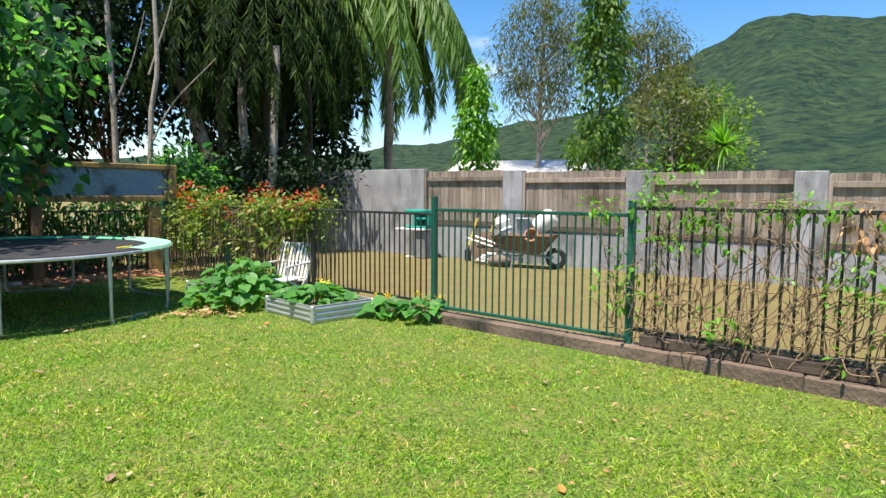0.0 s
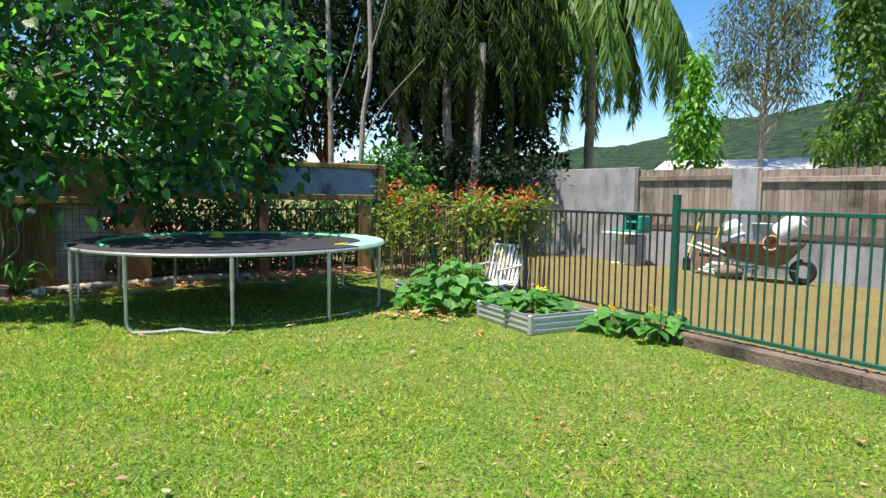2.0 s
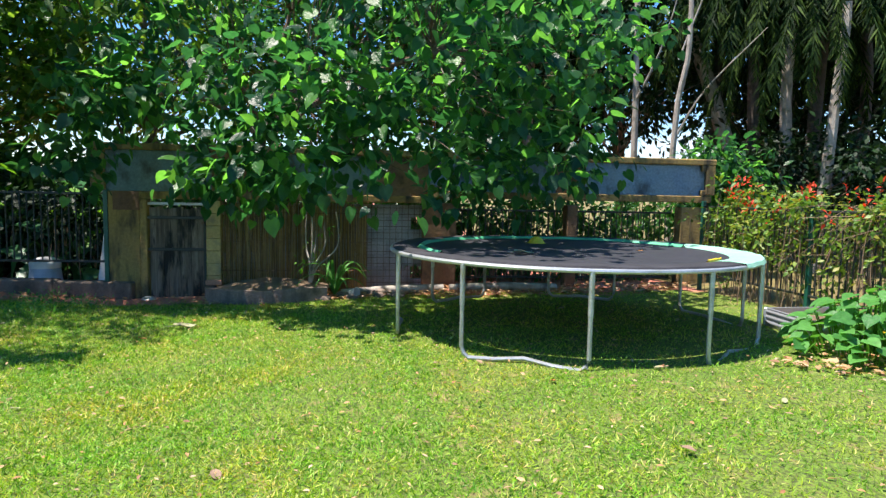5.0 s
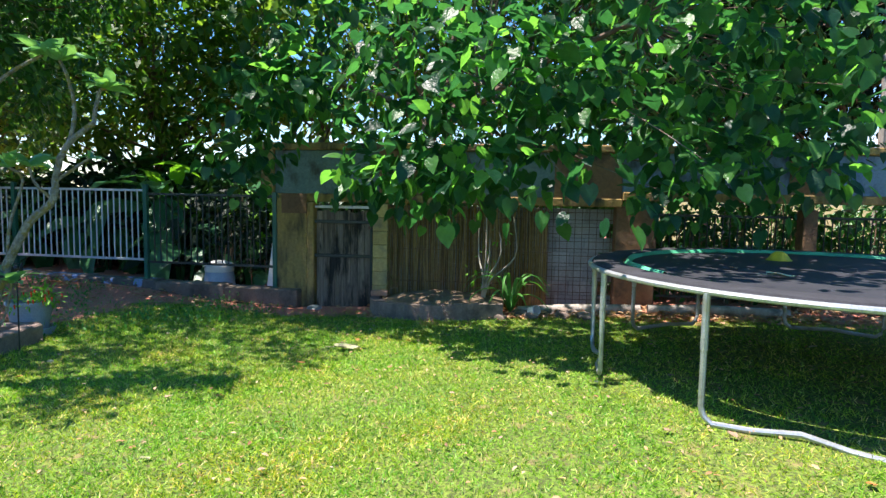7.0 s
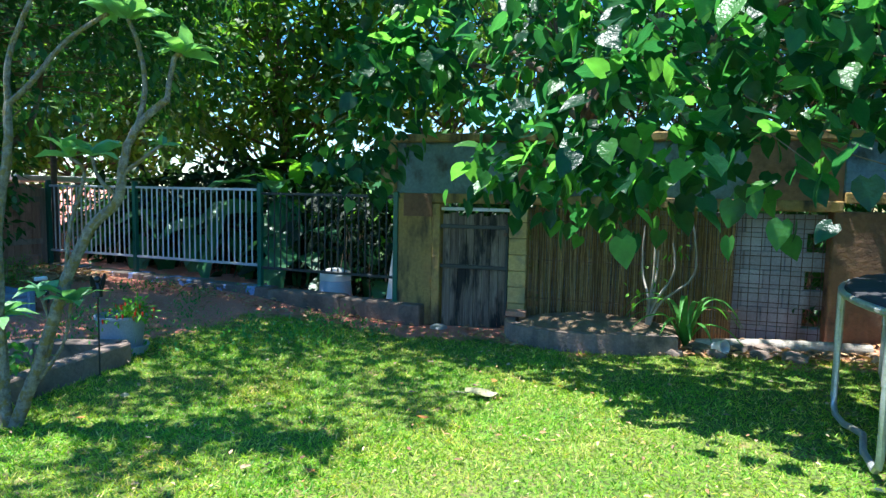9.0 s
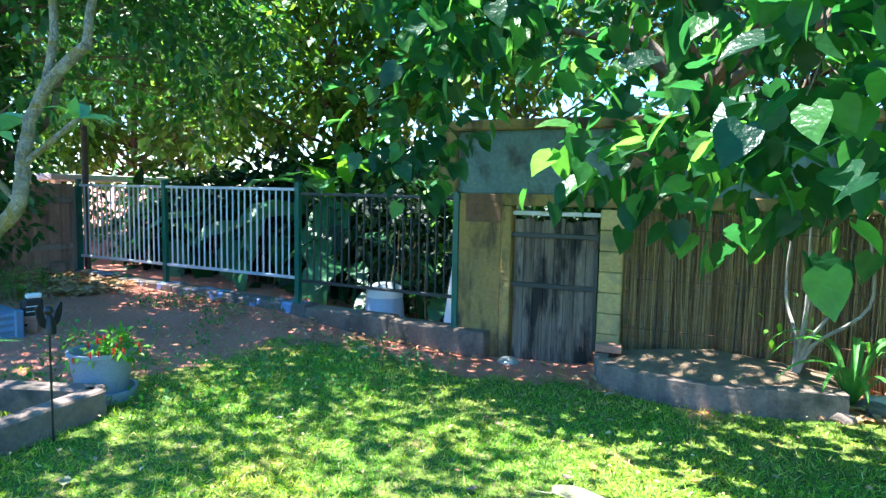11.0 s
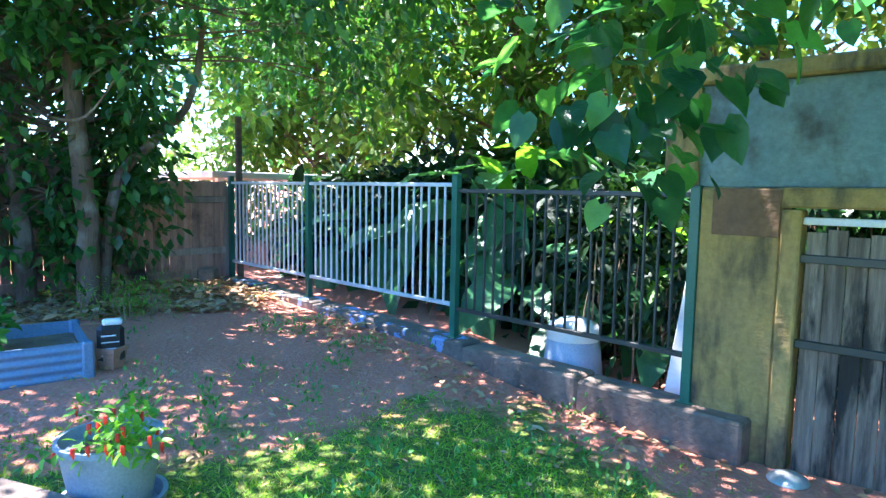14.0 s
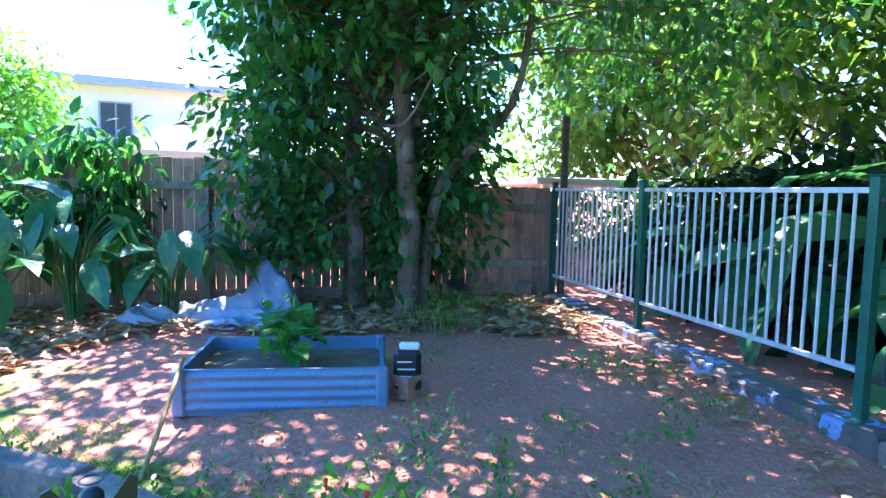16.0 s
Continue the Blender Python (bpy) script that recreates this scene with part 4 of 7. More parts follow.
# large tree with heart-shaped leaves that leans over the old wall
def build_heart_tree():
    ob = thing("heart_leaf_tree", "spreading tree with large glossy heart-shaped leaves over the wall", "tree", Matrix.Identity(4))
    c = Vector((-9.0, 7.55, 2.75))
    heads = []
    for p in shell(1050, c, (4.0, 2.75, 3.5), 0.62, -0.5, OLD_D, 0.26):
        d = (p - c).dot(OLD_D)
        nrm = across(OLD_O, OLD_D, p.x, p.y)
        floor = 1.5 + 0.75 * smooth01((-1.7 - d) / 1.4) + 0.35 * smooth01((nrm + 1.2) / 1.0)
        near = min((Vector((x * METRES, y * METRES)) - p.xy).length for _, x, y, *_ in ROWS)
        if p.x < -9.0 and rng.random() < 0.45:
            continue
        if p.z > floor and nrm < 2.2 and near > 1.5 and not (p.x < -9.4 and nrm < 0.1 and p.z < 2.75):
            heads.append(p)
    skirt = curve([(-5.9, 7.6, 0), (-7.0, 6.5, 0), (-8.0, 5.6, 0), (-8.9, 5.15, 0), (-10.0, 4.95, 0), (-11.3, 5.1, 0)], 8)
    for i in range(150):
        k = int(rng.random() * (len(skirt) - 1))
        d = (skirt[k + 1] - skirt[k]).normalized()
        q = skirt[k].lerp(skirt[k + 1], rng.random()) + Vector((-d.y, d.x, 0)) * rng.normal(-0.35, 0.35)
        z = 1.42 + 0.35 * smooth01((-9.3 - q.x) / 1.5) + 0.18 * noise.noise(Vector((q.x * 1.6, q.y * 1.6, 2))) + 1.5 * rng.random() ** 1.7
        near = min((Vector((x * METRES, y * METRES)) - q.xy).length for _, x, y, *_ in ROWS)
        if near > 1.35 and q.x > -9.35:
            heads.append(Vector((q.x, q.y, z)))
    heads += [Vector((-10.95 + rng.normal(0, 0.22), 4.8 + rng.normal(0, 0.2), 1.45 + 1.0 * rng.random())) for i in range(15)]
    heads += [Vector((-10.9 + 0.9 * k + rng.normal(0, 0.2), 4.7 + 0.5 * k + rng.normal(0, 0.2), 2.3 + 0.5 * rng.random())) for k in rng.random(26)]
    bp0 = OLD_O + OLD_D * 1.6 - Vector((OLD_D.y, -OLD_D.x, 0)) * 0.6
    base = Vector((bp0.x, bp0.y, ground_z(bp0.x, bp0.y)))
    mb = Mesh()
    limb(mb, [base, base + Vector((0.03, -0.03, 1.2)), base + Vector((0.15, -0.15, 2.6))], 0.075, 0.06, 9)
    fork = base + Vector((0.13, -0.13, 2.45))
    forks = [fork]
    for q in ((1.0, 0.6, 1.0), (2.4, 1.3, 1.3), (0.8, -1.0, 0.7), (-0.4, -1.2, 0.6), (1.7, -0.6, 0.5), (0.2, 0.4, 2.0), (-1.0, -0.6, 1.0)):
        e = fork + Vector(q)
        limb(mb, [fork, fork.lerp(e, 0.5) + Vector((0, 0, 0.15)), e], 0.06, 0.03, 7)
        forks.append(e)
    for p in heads[::6]:
        o = min(forks, key=lambda f: (f - p).length)
        twigs(mb, o, [p], 0.011)
    mb.done("trunk", M["bark"], ob, smooth=True)
    clumps(heads, 9, 0.42, (0.105, 0.19), 0.5, HEART, M["heart"], ob, "crown", "large heart-shaped green leaves", flat=0.05)


build_heart_tree()


# tree with three trunks and a curtain of dark leaves at the paling fence
def build_fence_tree():
    ob = thing("fence_corner_tree", "tall dark green tree with bare reddish trunks beside the paling fence", "tree", Matrix.Identity(4))
    mb = Mesh()
    g = ground_z(-14.4, 0.5)
    limb(mb, [(-14.4, 0.58, g - 0.05), (-14.42, 0.56, 1.2), (-14.35, 0.5, 2.6), (-14.5, 0.4, 5.2)], 0.115, 0.06, 10)
    limb(mb, [(-14.48, -0.1, g - 0.05), (-14.5, -0.15, 1.4), (-14.6, -0.3, 3.2), (-14.4, -0.5, 5.0)], 0.1, 0.05, 9)
    limb(mb, [(-14.6, 0.6, g - 0.05), (-14.67, 0.72, 1.26), (-14.9, 1.08, 1.8), (-15.08, 1.36, 2.25), (-15.1, 1.5, 3.0)], 0.065, 0.03, 9)
    limb(mb, [(-14.7, 0.35, g - 0.05), (-14.75, 0.4, 1.5), (-14.9, 0.6, 3.6)], 0.075, 0.04, 8)
    heads = shell(700, (-14.7, -0.3, 2.3), (1.45, 1.45, 2.5), 0.4, -0.9)
    heads = [p for p in heads if p.z > 0.3 + 0.4 * rng.random() and not (p.x > -14.3 and p.y > 0.15 and p.z < 2.4)]
    upper_and_shade = [p for p in shell(820, (-15.4, 1.2, 4.3), (3.4, 3.2, 2.5), 0.35, -0.8) if p.z > 2.0 + 0.5 * rng.random()]
    # Unseen canopy above the view, added to shade yard, kerb, wall and gate.
    upper_and_shade += [p for p in shell(210, (-12.9, 3.5, 5.2), (2.4, 2.2, 1.1), 0.2, -0.85) if p.z > 4.3]
    upper_and_shade += [p for p in shell(320, (-12.6, -1.2, 5.3), (2.9, 2.3, 1.3), 0.3, -0.85) if p.z > 4.3]
    upper_and_shade += [p for p in shell(270, (-11.9, 1.2, 5.2), (3.3, 3.0, 1.6), 0.3, -0.85) if p.z > 3.9]
    upper_and_shade += [p for p in shell(170, (-11.9, 5.2, 5.0), (1.9, 1.6, 0.8), 0.2, -0.85) if p.z > 4.5]
    heads += upper_and_shade
    for p in heads[::6]:
        twigs(mb, (-14.5, 0.2, min(4.4, max(1.2, p.z - 0.3))), [p], 0.018)
    for a, b, c, d in (((-14.2, 0.3, 4.0), (-14.05, 0.2, 2.9), (-14.3, 0.1, 2.2), (-14.2, -0.15, 1.75)), ((-13.95, -0.5, 4.2), (-13.8, -0.6, 2.6), (-13.9, -0.7, 1.9), (-13.85, -0.75, 1.4))):
        limb(mb, [a, b, c, d], 0.014, 0.01, 5)
    # Limb reaching out to the added canopy.
    limb(mb, [(-14.45, 0.45, 3.6), (-13.2, 1.0, 4.8), (-11.4, 1.6, 5.3), (-10.2, 2.0, 5.4)], 0.06, 0.02, 7)
    mb.done("trunk", M["bark"], ob, smooth=True)
    clumps(heads, 24, 0.36, (0.1, 0.18), 0.45, DIAMOND, M["dark_leaf"], ob, "crown", "dense dark green leaves with unseen canopy added for shade", flat=0.2)


build_fence_tree()


def leafy_tree(name, label, base, height, centre, radii, heads, per, size, mat, bark="bark", trunk=0.14, template=DIAMOND, spread=0.5, droop=0.3, inner=0.4, zmin=-0.8):
    ob = thing(name, label, "tree", Matrix.Translation(base))
    b, c = Vector(base), Vector(centre)
    mb = Mesh()
    pts = shell(heads, c - b, radii, inner, zmin)
    top = c - b + Vector((0, 0, radii[2] * 0.4))
    limb(mb, [(0, 0, -0.1), (0.1, 0.05, (c - b).z * 0.45), top * 0.98], trunk, trunk * 0.3, 9)
    for p in pts[::7]:
        z = max(0.35 * (c - b).z, p.z - 0.5 * radii[2])
        twigs(mb, (top.x * z / max(top.z, 0.1), top.y * z / max(top.z, 0.1), z), [p], trunk * 0.28)
    mb.done("trunk", M[bark], ob, smooth=True)
    clumps(pts, per, spread, size, droop, template, M[mat], ob, "crown", flat=0.2)
    return ob


def gz(x, y, z=0.0):
    return (x, y, ground_z(x, y) + z)


# trees beyond the side fence and the old wall
T = leafy_tree
T("broadleaf_tree", "sunlit broad green tree beyond the side fence", gz(-19.5, 5.6), 6, (-19.3, 5.4, 4.6), (3.2, 3.2, 2.8), 500, 24, (0.17, 0.32), "far_leaf", zmin=-0.95)
T("broadleaf_tree", "sunlit broad green tree beyond the side fence", gz(-17.2, 8.6), 6, (-17.0, 8.6, 4.9), (2.7, 2.7, 2.7), 210, 22, (0.17, 0.32), "far_leaf", zmin=-0.95)
T("broadleaf_tree", "bright green tree behind the paling fence corner", gz(-24.5, 1.0), 6, (-24.0, 1.2, 4.2), (3.2, 3.2, 2.8), 420, 28, (0.2, 0.36), "far_leaf", zmin=-0.95)
T("broadleaf_tree", "shady green tree behind the old wall", gz(-13.2, 11.5), 7, (-13.2, 11.5, 5.2), (3.6, 3.2, 3.0), 600, 26, (0.14, 0.24), "dark_leaf", zmin=-0.95)
# Shade painted into the leaves; the two far trees are added dark backing.
T("broadleaf_tree", "shady green tree behind the old wall", gz(-9.0, 16.8), 8, (-9.2, 16.8, 5.6), (3.0, 2.6, 3.4), 420, 26, (0.14, 0.24), "shade_leaf", zmin=-0.95)
T("broadleaf_tree", "leafy tree added as dark backing far behind the palms", gz(-13.5, 19.0), 9, (-13.5, 19, 6.0), (4.0, 3.4, 4.2), 480, 28, (0.2, 0.34), "shade_leaf", zmin=-0.95)
T("broadleaf_tree", "leafy tree added as dark backing far behind the palms", gz(-5.9, 21.5), 9, (-6.0, 21.5, 4.8), (3.6, 3.0, 4.6), 480, 28, (0.2, 0.34), "shade_leaf", zmin=-0.95)
T("broadleaf_tree", "rounded bright green tree beyond the neighbour's fence", gz(-15.5, -8.95), 4, (-15.5, -8.95, 2.5), (1.2, 1.2, 1.3), 260, 30, (0.1, 0.17), "lime_leaf", inner=0.6, zmin=-0.9)
T("gum_tree", "tall open gum tree with olive leaves", gz(4.0, 27.0), 9, (4.2, 27.0, 7.4), (2.1, 1.8, 3.4), 260, 34, (0.16, 0.3), "gum_leaf", "bark_pale", 0.16, SLIM, 0.62, 0.6)
T("gum_tree", "tall open gum tree with olive leaves", gz(9.3, 29.0), 9, (9.3, 29.0, 7.6), (1.9, 1.7, 2.2), 170, 34, (0.18, 0.32), "gum_leaf", "bark_pale", 0.16, SLIM, 0.6, 0.6)
T("shrub_tree", "half-bare olive and brown shrub behind the timber wall", gz(6.4, 17.6), 4, (6.3, 17.6, 3.2), (1.6, 1.3, 1.8), 130, 24, (0.09, 0.17), "gum_leaf", "bark_pale", 0.06, DIAMOND, 0.4, 0.3)
T("shrub_tree", "yellow-green shrub behind the timber wall", gz(7.9, 18.5), 4, (7.6, 18.5, 3.0), (1.4, 1.2, 1.9), 120, 26, (0.12, 0.2), "far_leaf", "bark", 0.08, DIAMOND, 0.45, 0.2)
# The palms' shade over this corner shrub is painted into its leaf colour.
T("shrub_tree", "corner shrub behind the pool fence, shade painted into its leaves", gz(-4.1, 15.3), 3, (-4.4, 15.5, 1.7), (2.0, 0.8, 1.1), 230, 26, (0.1, 0.18), "shade_leaf", "bark", 0.06, DIAMOND, 0.4, 0.3, zmin=-0.95)
T("shrub_tree", "leafy green shrub behind the end of the old wall", gz(-5.75, 13.6), 2, (-5.6, 13.6, 1.6), (0.75, 0.6, 0.75), 80, 22, (0.12, 0.2), "heart", "bark", 0.04, OVAL, 0.3, 0.3, zmin=-0.95)


# slim columns of hanging leaves behind the wall
def column_tree(label, x, y, z1, r, mat, n):
    ob = thing("column_tree", label, "tree", Matrix.Translation(gz(x, y)), "column trees")
    g = ground_z(x, y)
    mb = Mesh()
    limb(mb, [(0, 0, -0.1), (0.03, 0.02, z1 * 0.5), (0, 0, z1 - g)], 0.07, 0.02)
    heads = []
    for i in range(n):
        z = 1.2 + (z1 - g - 1.2) * rng.random() ** 0.9
        w = r * (1.05 - 0.85 * ((z - 1.2) / (z1 - g - 1.2)) ** 1.6) * (0.45 + 0.6 * rng.random())
        a = rng.random() * 6.283
        heads.append(Vector((w * math.cos(a), w * math.sin(a), z)))
    for p in heads[::5]:
        twigs(mb, (0, 0, p.z + 0.15), [p], 0.012)
    mb.done("trunk", M["bark"], ob, smooth=True)
    clumps(heads, 20 if mat == "far_leaf" else 13, 0.26, (0.11, 0.22), 0.9, OVAL, M[mat], ob, "crown", flat=0.4)


column_tree("slim lime-green column tree with hanging leaves behind the wall", 0.9, 17.2, 4.85, 0.62, "lime_leaf", 190)
column_tree("tall slim green column tree with hanging leaves behind the wall", 3.78, 15.3, 7.6, 0.75, "far_leaf", 260)


# palms
def palm(label, x, y, crown, n, length, mat, trunk, drop, leaf=0.55, group="palms", bark="bark_pale", hang=0.2, wide=1.7):
    ob = thing("palm_tree", label, "palm tree", Matrix.Translation(gz(x, y)), group)
    h = crown - ground_z(x, y)
    mb = Mesh()
    limb(mb, [(0, 0, -0.1), (0.1 * rng.normal(), 0.1 * rng.normal(), h * 0.5), (0, 0, h)], trunk, trunk * 0.7, 10)
    mb.done("trunk", M[bark], ob, smooth=True)
    rib = Mesh()
    at, way, up, size = [], [], [], []
    for i in range(n):
        a = 6.283 * (i + rng.random() * 0.7) / n
        out = Vector((math.cos(a), math.sin(a), 0))
        rise = rng.uniform(0.0, 1.0)
        L = length * rng.uniform(0.8, 1.1)
        pts = curve([(0, 0, h), tuple(out * L * 0.3 + Vector((0, 0, h + L * 0.22 * rise + 0.1))), tuple(out * L * 0.62 + Vector((0, 0, h - L * (0.12 + drop * 0.35) + 0.25 * rise * L))),
                     tuple(out * L * (0.78 - 0.12 * drop) + Vector((0, 0, h - L * (0.3 + 0.5 * drop) + 0.2 * rise * L)))], 9)
        rib.tube(pts, [0.022 - 0.017 * k / (len(pts) - 1) for k in range(len(pts))], 4, False)
        side = Vector((-out.y, out.x, 0))
        m = 118
        for k in range(8, m):
            t = k / m * (len(pts) - 1)
            j = min(int(t), len(pts) - 2)
            p = pts[j].lerp(pts[j + 1], t - j)
            tan = (pts[j + 1] - pts[j]).normalized()
            for sgn in (-1, 1):
                d = side * sgn * rng.uniform(0.2, 0.8) + out * rng.uniform(-0.3, 0.3) + tan * 0.6 + Vector((0, 0, -rng.uniform(0.0, 0.5) - hang))
                at.append(p + Vector(unit(1)[0]) * 0.05)
                way.append(d)
                up.append(tan.cross(d) * sgn + Vector(unit(1)[0]) * 0.3)
                s = leaf * rng.uniform(0.75, 1.1) * (0.6 + 0.8 * math.sin(math.pi * min(1, k / m + 0.12)))
                size.append((s * wide, s, s))
    rib.done("frond_rib", M[mat], ob)
    cloud("frond_foliage", LEAFLET, at, way, up, size, M[mat], ob)["kind"] = "stuff"


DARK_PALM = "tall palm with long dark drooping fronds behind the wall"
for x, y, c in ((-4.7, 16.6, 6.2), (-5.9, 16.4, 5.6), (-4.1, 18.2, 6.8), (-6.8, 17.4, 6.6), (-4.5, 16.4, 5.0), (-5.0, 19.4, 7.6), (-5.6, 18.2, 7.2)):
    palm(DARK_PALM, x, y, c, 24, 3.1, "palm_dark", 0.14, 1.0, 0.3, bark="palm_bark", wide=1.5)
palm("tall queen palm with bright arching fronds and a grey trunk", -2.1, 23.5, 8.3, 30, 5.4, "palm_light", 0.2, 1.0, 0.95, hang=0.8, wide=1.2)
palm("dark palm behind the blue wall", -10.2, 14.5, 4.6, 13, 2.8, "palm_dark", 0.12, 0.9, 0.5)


def bare_trunk(label, pts, r, side=()):
    ob = thing("slender_tree", label, "tree", Matrix.Translation(pts[0]))
    o = Vector(pts[0])
    mb = Mesh()
    limb(mb, [Vector(p) - o for p in pts], r, r * 0.6, 8)
    for s in side:
        limb(mb, [Vector(p) - o for p in s], r * 0.35, r * 0.12, 6)
    mb.done("trunk", M["bark_pale"], ob, smooth=True)


bare_trunk("slender pale grey tree trunk behind the blue wall", [gz(-7.75, 14.8), (-7.75, 14.8, 3), (-7.85, 14.8, 8)], 0.085, [[(-7.8, 14.8, 3.4), (-7.2, 14.6, 4.4), (-6.8, 14.5, 5.6)]])
bare_trunk("slender pale grey tree trunk behind the blue wall", [gz(-6.85, 14.6), (-6.8, 14.6, 3), (-6.6, 14.6, 4.6), (-6.7, 14.6, 8)], 0.07, [[(-6.75, 14.6, 2.7), (-6.2, 14.4, 3.5), (-5.1, 14.2, 4.5)], [(-6.8, 14.6, 4.2), (-6.3, 14.6, 5.6), (-5.9, 14.6, 7)]])
bare_trunk("thick dark leaning trunk among the palms", [gz(-5.9, 17.2), (-6.4, 17.0, 2.6), (-7.3, 16.8, 5.2), (-8.2, 16.6, 8)], 0.2)
bare_trunk("brown palm trunk at the wall corner", [gz(-4.9, 15.6), (-4.95, 15.6, 2), (-5.0, 15.7, 5)], 0.15)
bare_trunk("brown palm trunk at the wall corner", [gz(-4.2, 15.2), (-4.15, 15.2, 2), (-4.0, 15.2, 5)], 0.13)


# spiky head above the timber wall
def spiky(label, x, y, z, n, length, mat, width, stem=0.05, name="cordyline"):
    ob = thing(name, label, "plant", Matrix.Translation(gz(x, y)))
    h = z - ground_z(x, y)
    Mesh().tube([(0, 0, -0.05), (0.03, 0, h * 0.5), (0, 0, h)], [stem, stem * 0.9, stem * 0.8], 7).done("stem", M["bark_pale"], ob, smooth=True)
    way = unit(n)
    way[:, 2] = way[:, 2] * 0.7 + 0.35
    cloud("leaf_head", ([(-0.5, 0, 0), (0.5, 0, 0), (-0.5, 0.5, 0.03), (0.5, 0.5, 0.03), (0, 1, -0.08)], [(0, 1, 3, 2), (2, 3, 4)]), [(0, 0, h)] * n, way, [(0, 0, 1)] * n,
          np.stack([np.full(n, width), rng.uniform(0.7, 1.1, n) * length, np.full(n, length)], 1), M[mat], ob)
    return ob


spiky("green spiky cordyline rising above the timber wall", 6.02, 13.5, 2.58, 110, 0.8, "lime_leaf", 0.05)


# broad-leaved plants
def broad_plant(name, label, x, y, n, length, height, lean, mat="big_leaf", group="", spread=0.5, template=BROAD):
    ob = thing(name, label, "plant", Matrix.Translation(gz(x, y)), group)
    for i in range(n):
        a = 6.283 * (i * 0.618 + 0.2 * rng.random())
        out = Vector((math.cos(a), math.sin(a), 0))
        h = height * rng.uniform(0.45, 1.0)
        r = spread * rng.uniform(0.5, 1.1)
        tip = out * r + Vector((0, 0, h))
        Mesh().tube(curve([(out.x * 0.05, out.y * 0.05, -0.03), tuple(out * r * 0.35 + Vector((0, 0, h * 0.7))), tuple(tip)], 5), 0.011, 5, False).done("stalk", M[mat], ob)
        L = length * rng.uniform(0.7, 1.15)
        w = out * 0.8 + Vector((0, 0, rng.uniform(-1.0, 0.35) + lean)) + Vector(unit(1)[0]) * 0.3
        cloud("leaf", template, [tuple(tip)], [tuple(w)], [(0.25 * rng.normal(), 0.25 * rng.normal(), 1)], [L], M[mat], ob)
    return ob


SIDE_PLANT = "broad tropical plant with huge dark leaves behind the side fence"
side_n = Vector((-SIDE_D.y, SIDE_D.x, 0))
for s, d, n, L, h, q in ((0.6, 0.9, 8, 0.8, 1.0, "big_leaf"), (1.5, 1.2, 8, 1.0, 1.3, "big_leaf"), (2.4, 1.0, 9, 1.1, 1.3, "big_leaf"), (3.2, 1.4, 9, 1.1, 1.7, "big_leaf"), (3.8, 1.0, 9, 0.9, 1.1, "big_leaf"), (4.7, 1.1, 9, 0.75, 0.8, "big_leaf"), (5.4, 0.9, 8, 0.6, 0.7, "big_leaf"), (2.8, 2.1, 9, 1.1, 1.9, "big_leaf"), (1.2, 2.4, 8, 1.0, 1.5, "big_leaf"), (4.4, 2.3, 9, 1.0, 1.8, "big_leaf")):
    p = SIDE_O + SIDE_D * s + side_n * (d + 0.3)
    broad_plant("elephant_ear_plant", SIDE_PLANT, p.x, p.y, n + 3, L, h, -0.3, q, "elephant ears", 0.36, PADDLE)
for s, d, h in ((3.1, 2.3, 1.75), (3.9, 2.6, 1.85), (5.2, 2.4, 1.6)):
    p = SIDE_O + SIDE_D * s + side_n * d
    broad_plant("heliconia_plant", "tall heliconia with bright paddle leaves above the side fence", p.x, p.y, 12, 0.85, h, 0.35, "lime_leaf", "heliconias", 0.45, PADDLE)
FENCE_PLANT = "large philodendron with broad drooping leaves at the paling fence"
for x, y, n, h in ((-12.55, -1.75, 13, 1.2), (-13.1, -1.2, 10, 0.95), (-12.0, -2.2, 12, 1.3), (-11.5, -2.55, 10, 1.2)):
    broad_plant("philodendron", FENCE_PLANT, x, y, n * 2, 0.52, h, -0.3, "big_leaf", "philodendrons", 0.45, PADDLE)


def bush(name, label, heads, per, spread, size, mat, template=DIAMOND, droop=0.2, stems=0.006, stem_from=None, category="bush"):
    ob = thing(name, label, category, Matrix.Identity(4))
    mb = Mesh()
    for p in heads[::2]:
        b = Vector(stem_from(p)) if stem_from else Vector((p[0], p[1], ground_z(p[0], p[1])))
        limb(mb, [b, b.lerp(Vector(p), 0.6) + Vector(unit(1)[0]) * 0.08, p], stems, stems * 0.5, 4)
    mb.done("stem_mass", M["vine_dry"], ob)["kind"] = "stuff"
    clumps(heads, per, spread, size, droop, template, M[mat], ob, "foliage", flat=0.3)["kind"] = "stuff"
    return ob


# flowering hedge on the pool fence
gate_n = Vector((-GATE_D.y, GATE_D.x, 0))
heads = []
for i in range(360):
    s = rng.uniform(-6.9, -2.2)
    d = rng.normal(0.12, 0.16)
    top = 1.34 - 0.14 * noise.noise(Vector((s * 2, 0, 0))) * 3
    z = top * rng.random() ** (0.45 if s < -4.2 else 0.25)
    if s > -3.3 and z < 0.75:
        continue
    p = GATE_O + GATE_D * s + gate_n * d
    heads.append((p.x, p.y, z))
hedge = bush("flowering_hedge", "yellow-green hedge with red flowers grown through the pool fence", heads, 19, 0.19, (0.06, 0.11), "hedge_leaf", DIAMOND, 0.2)
fl = [h for h in heads if h[2] > 0.85 + 0.3 * rng.random()][::4]
clumps([(x - 0.05, y - 0.06, z + 0.14) for x, y, z in fl], 8, 0.1, (0.05, 0.08), -0.3, OVAL, M["flower_red"], hedge, "flower_mass", "small red flowers")["kind"] = "stuff"
mb = Mesh()
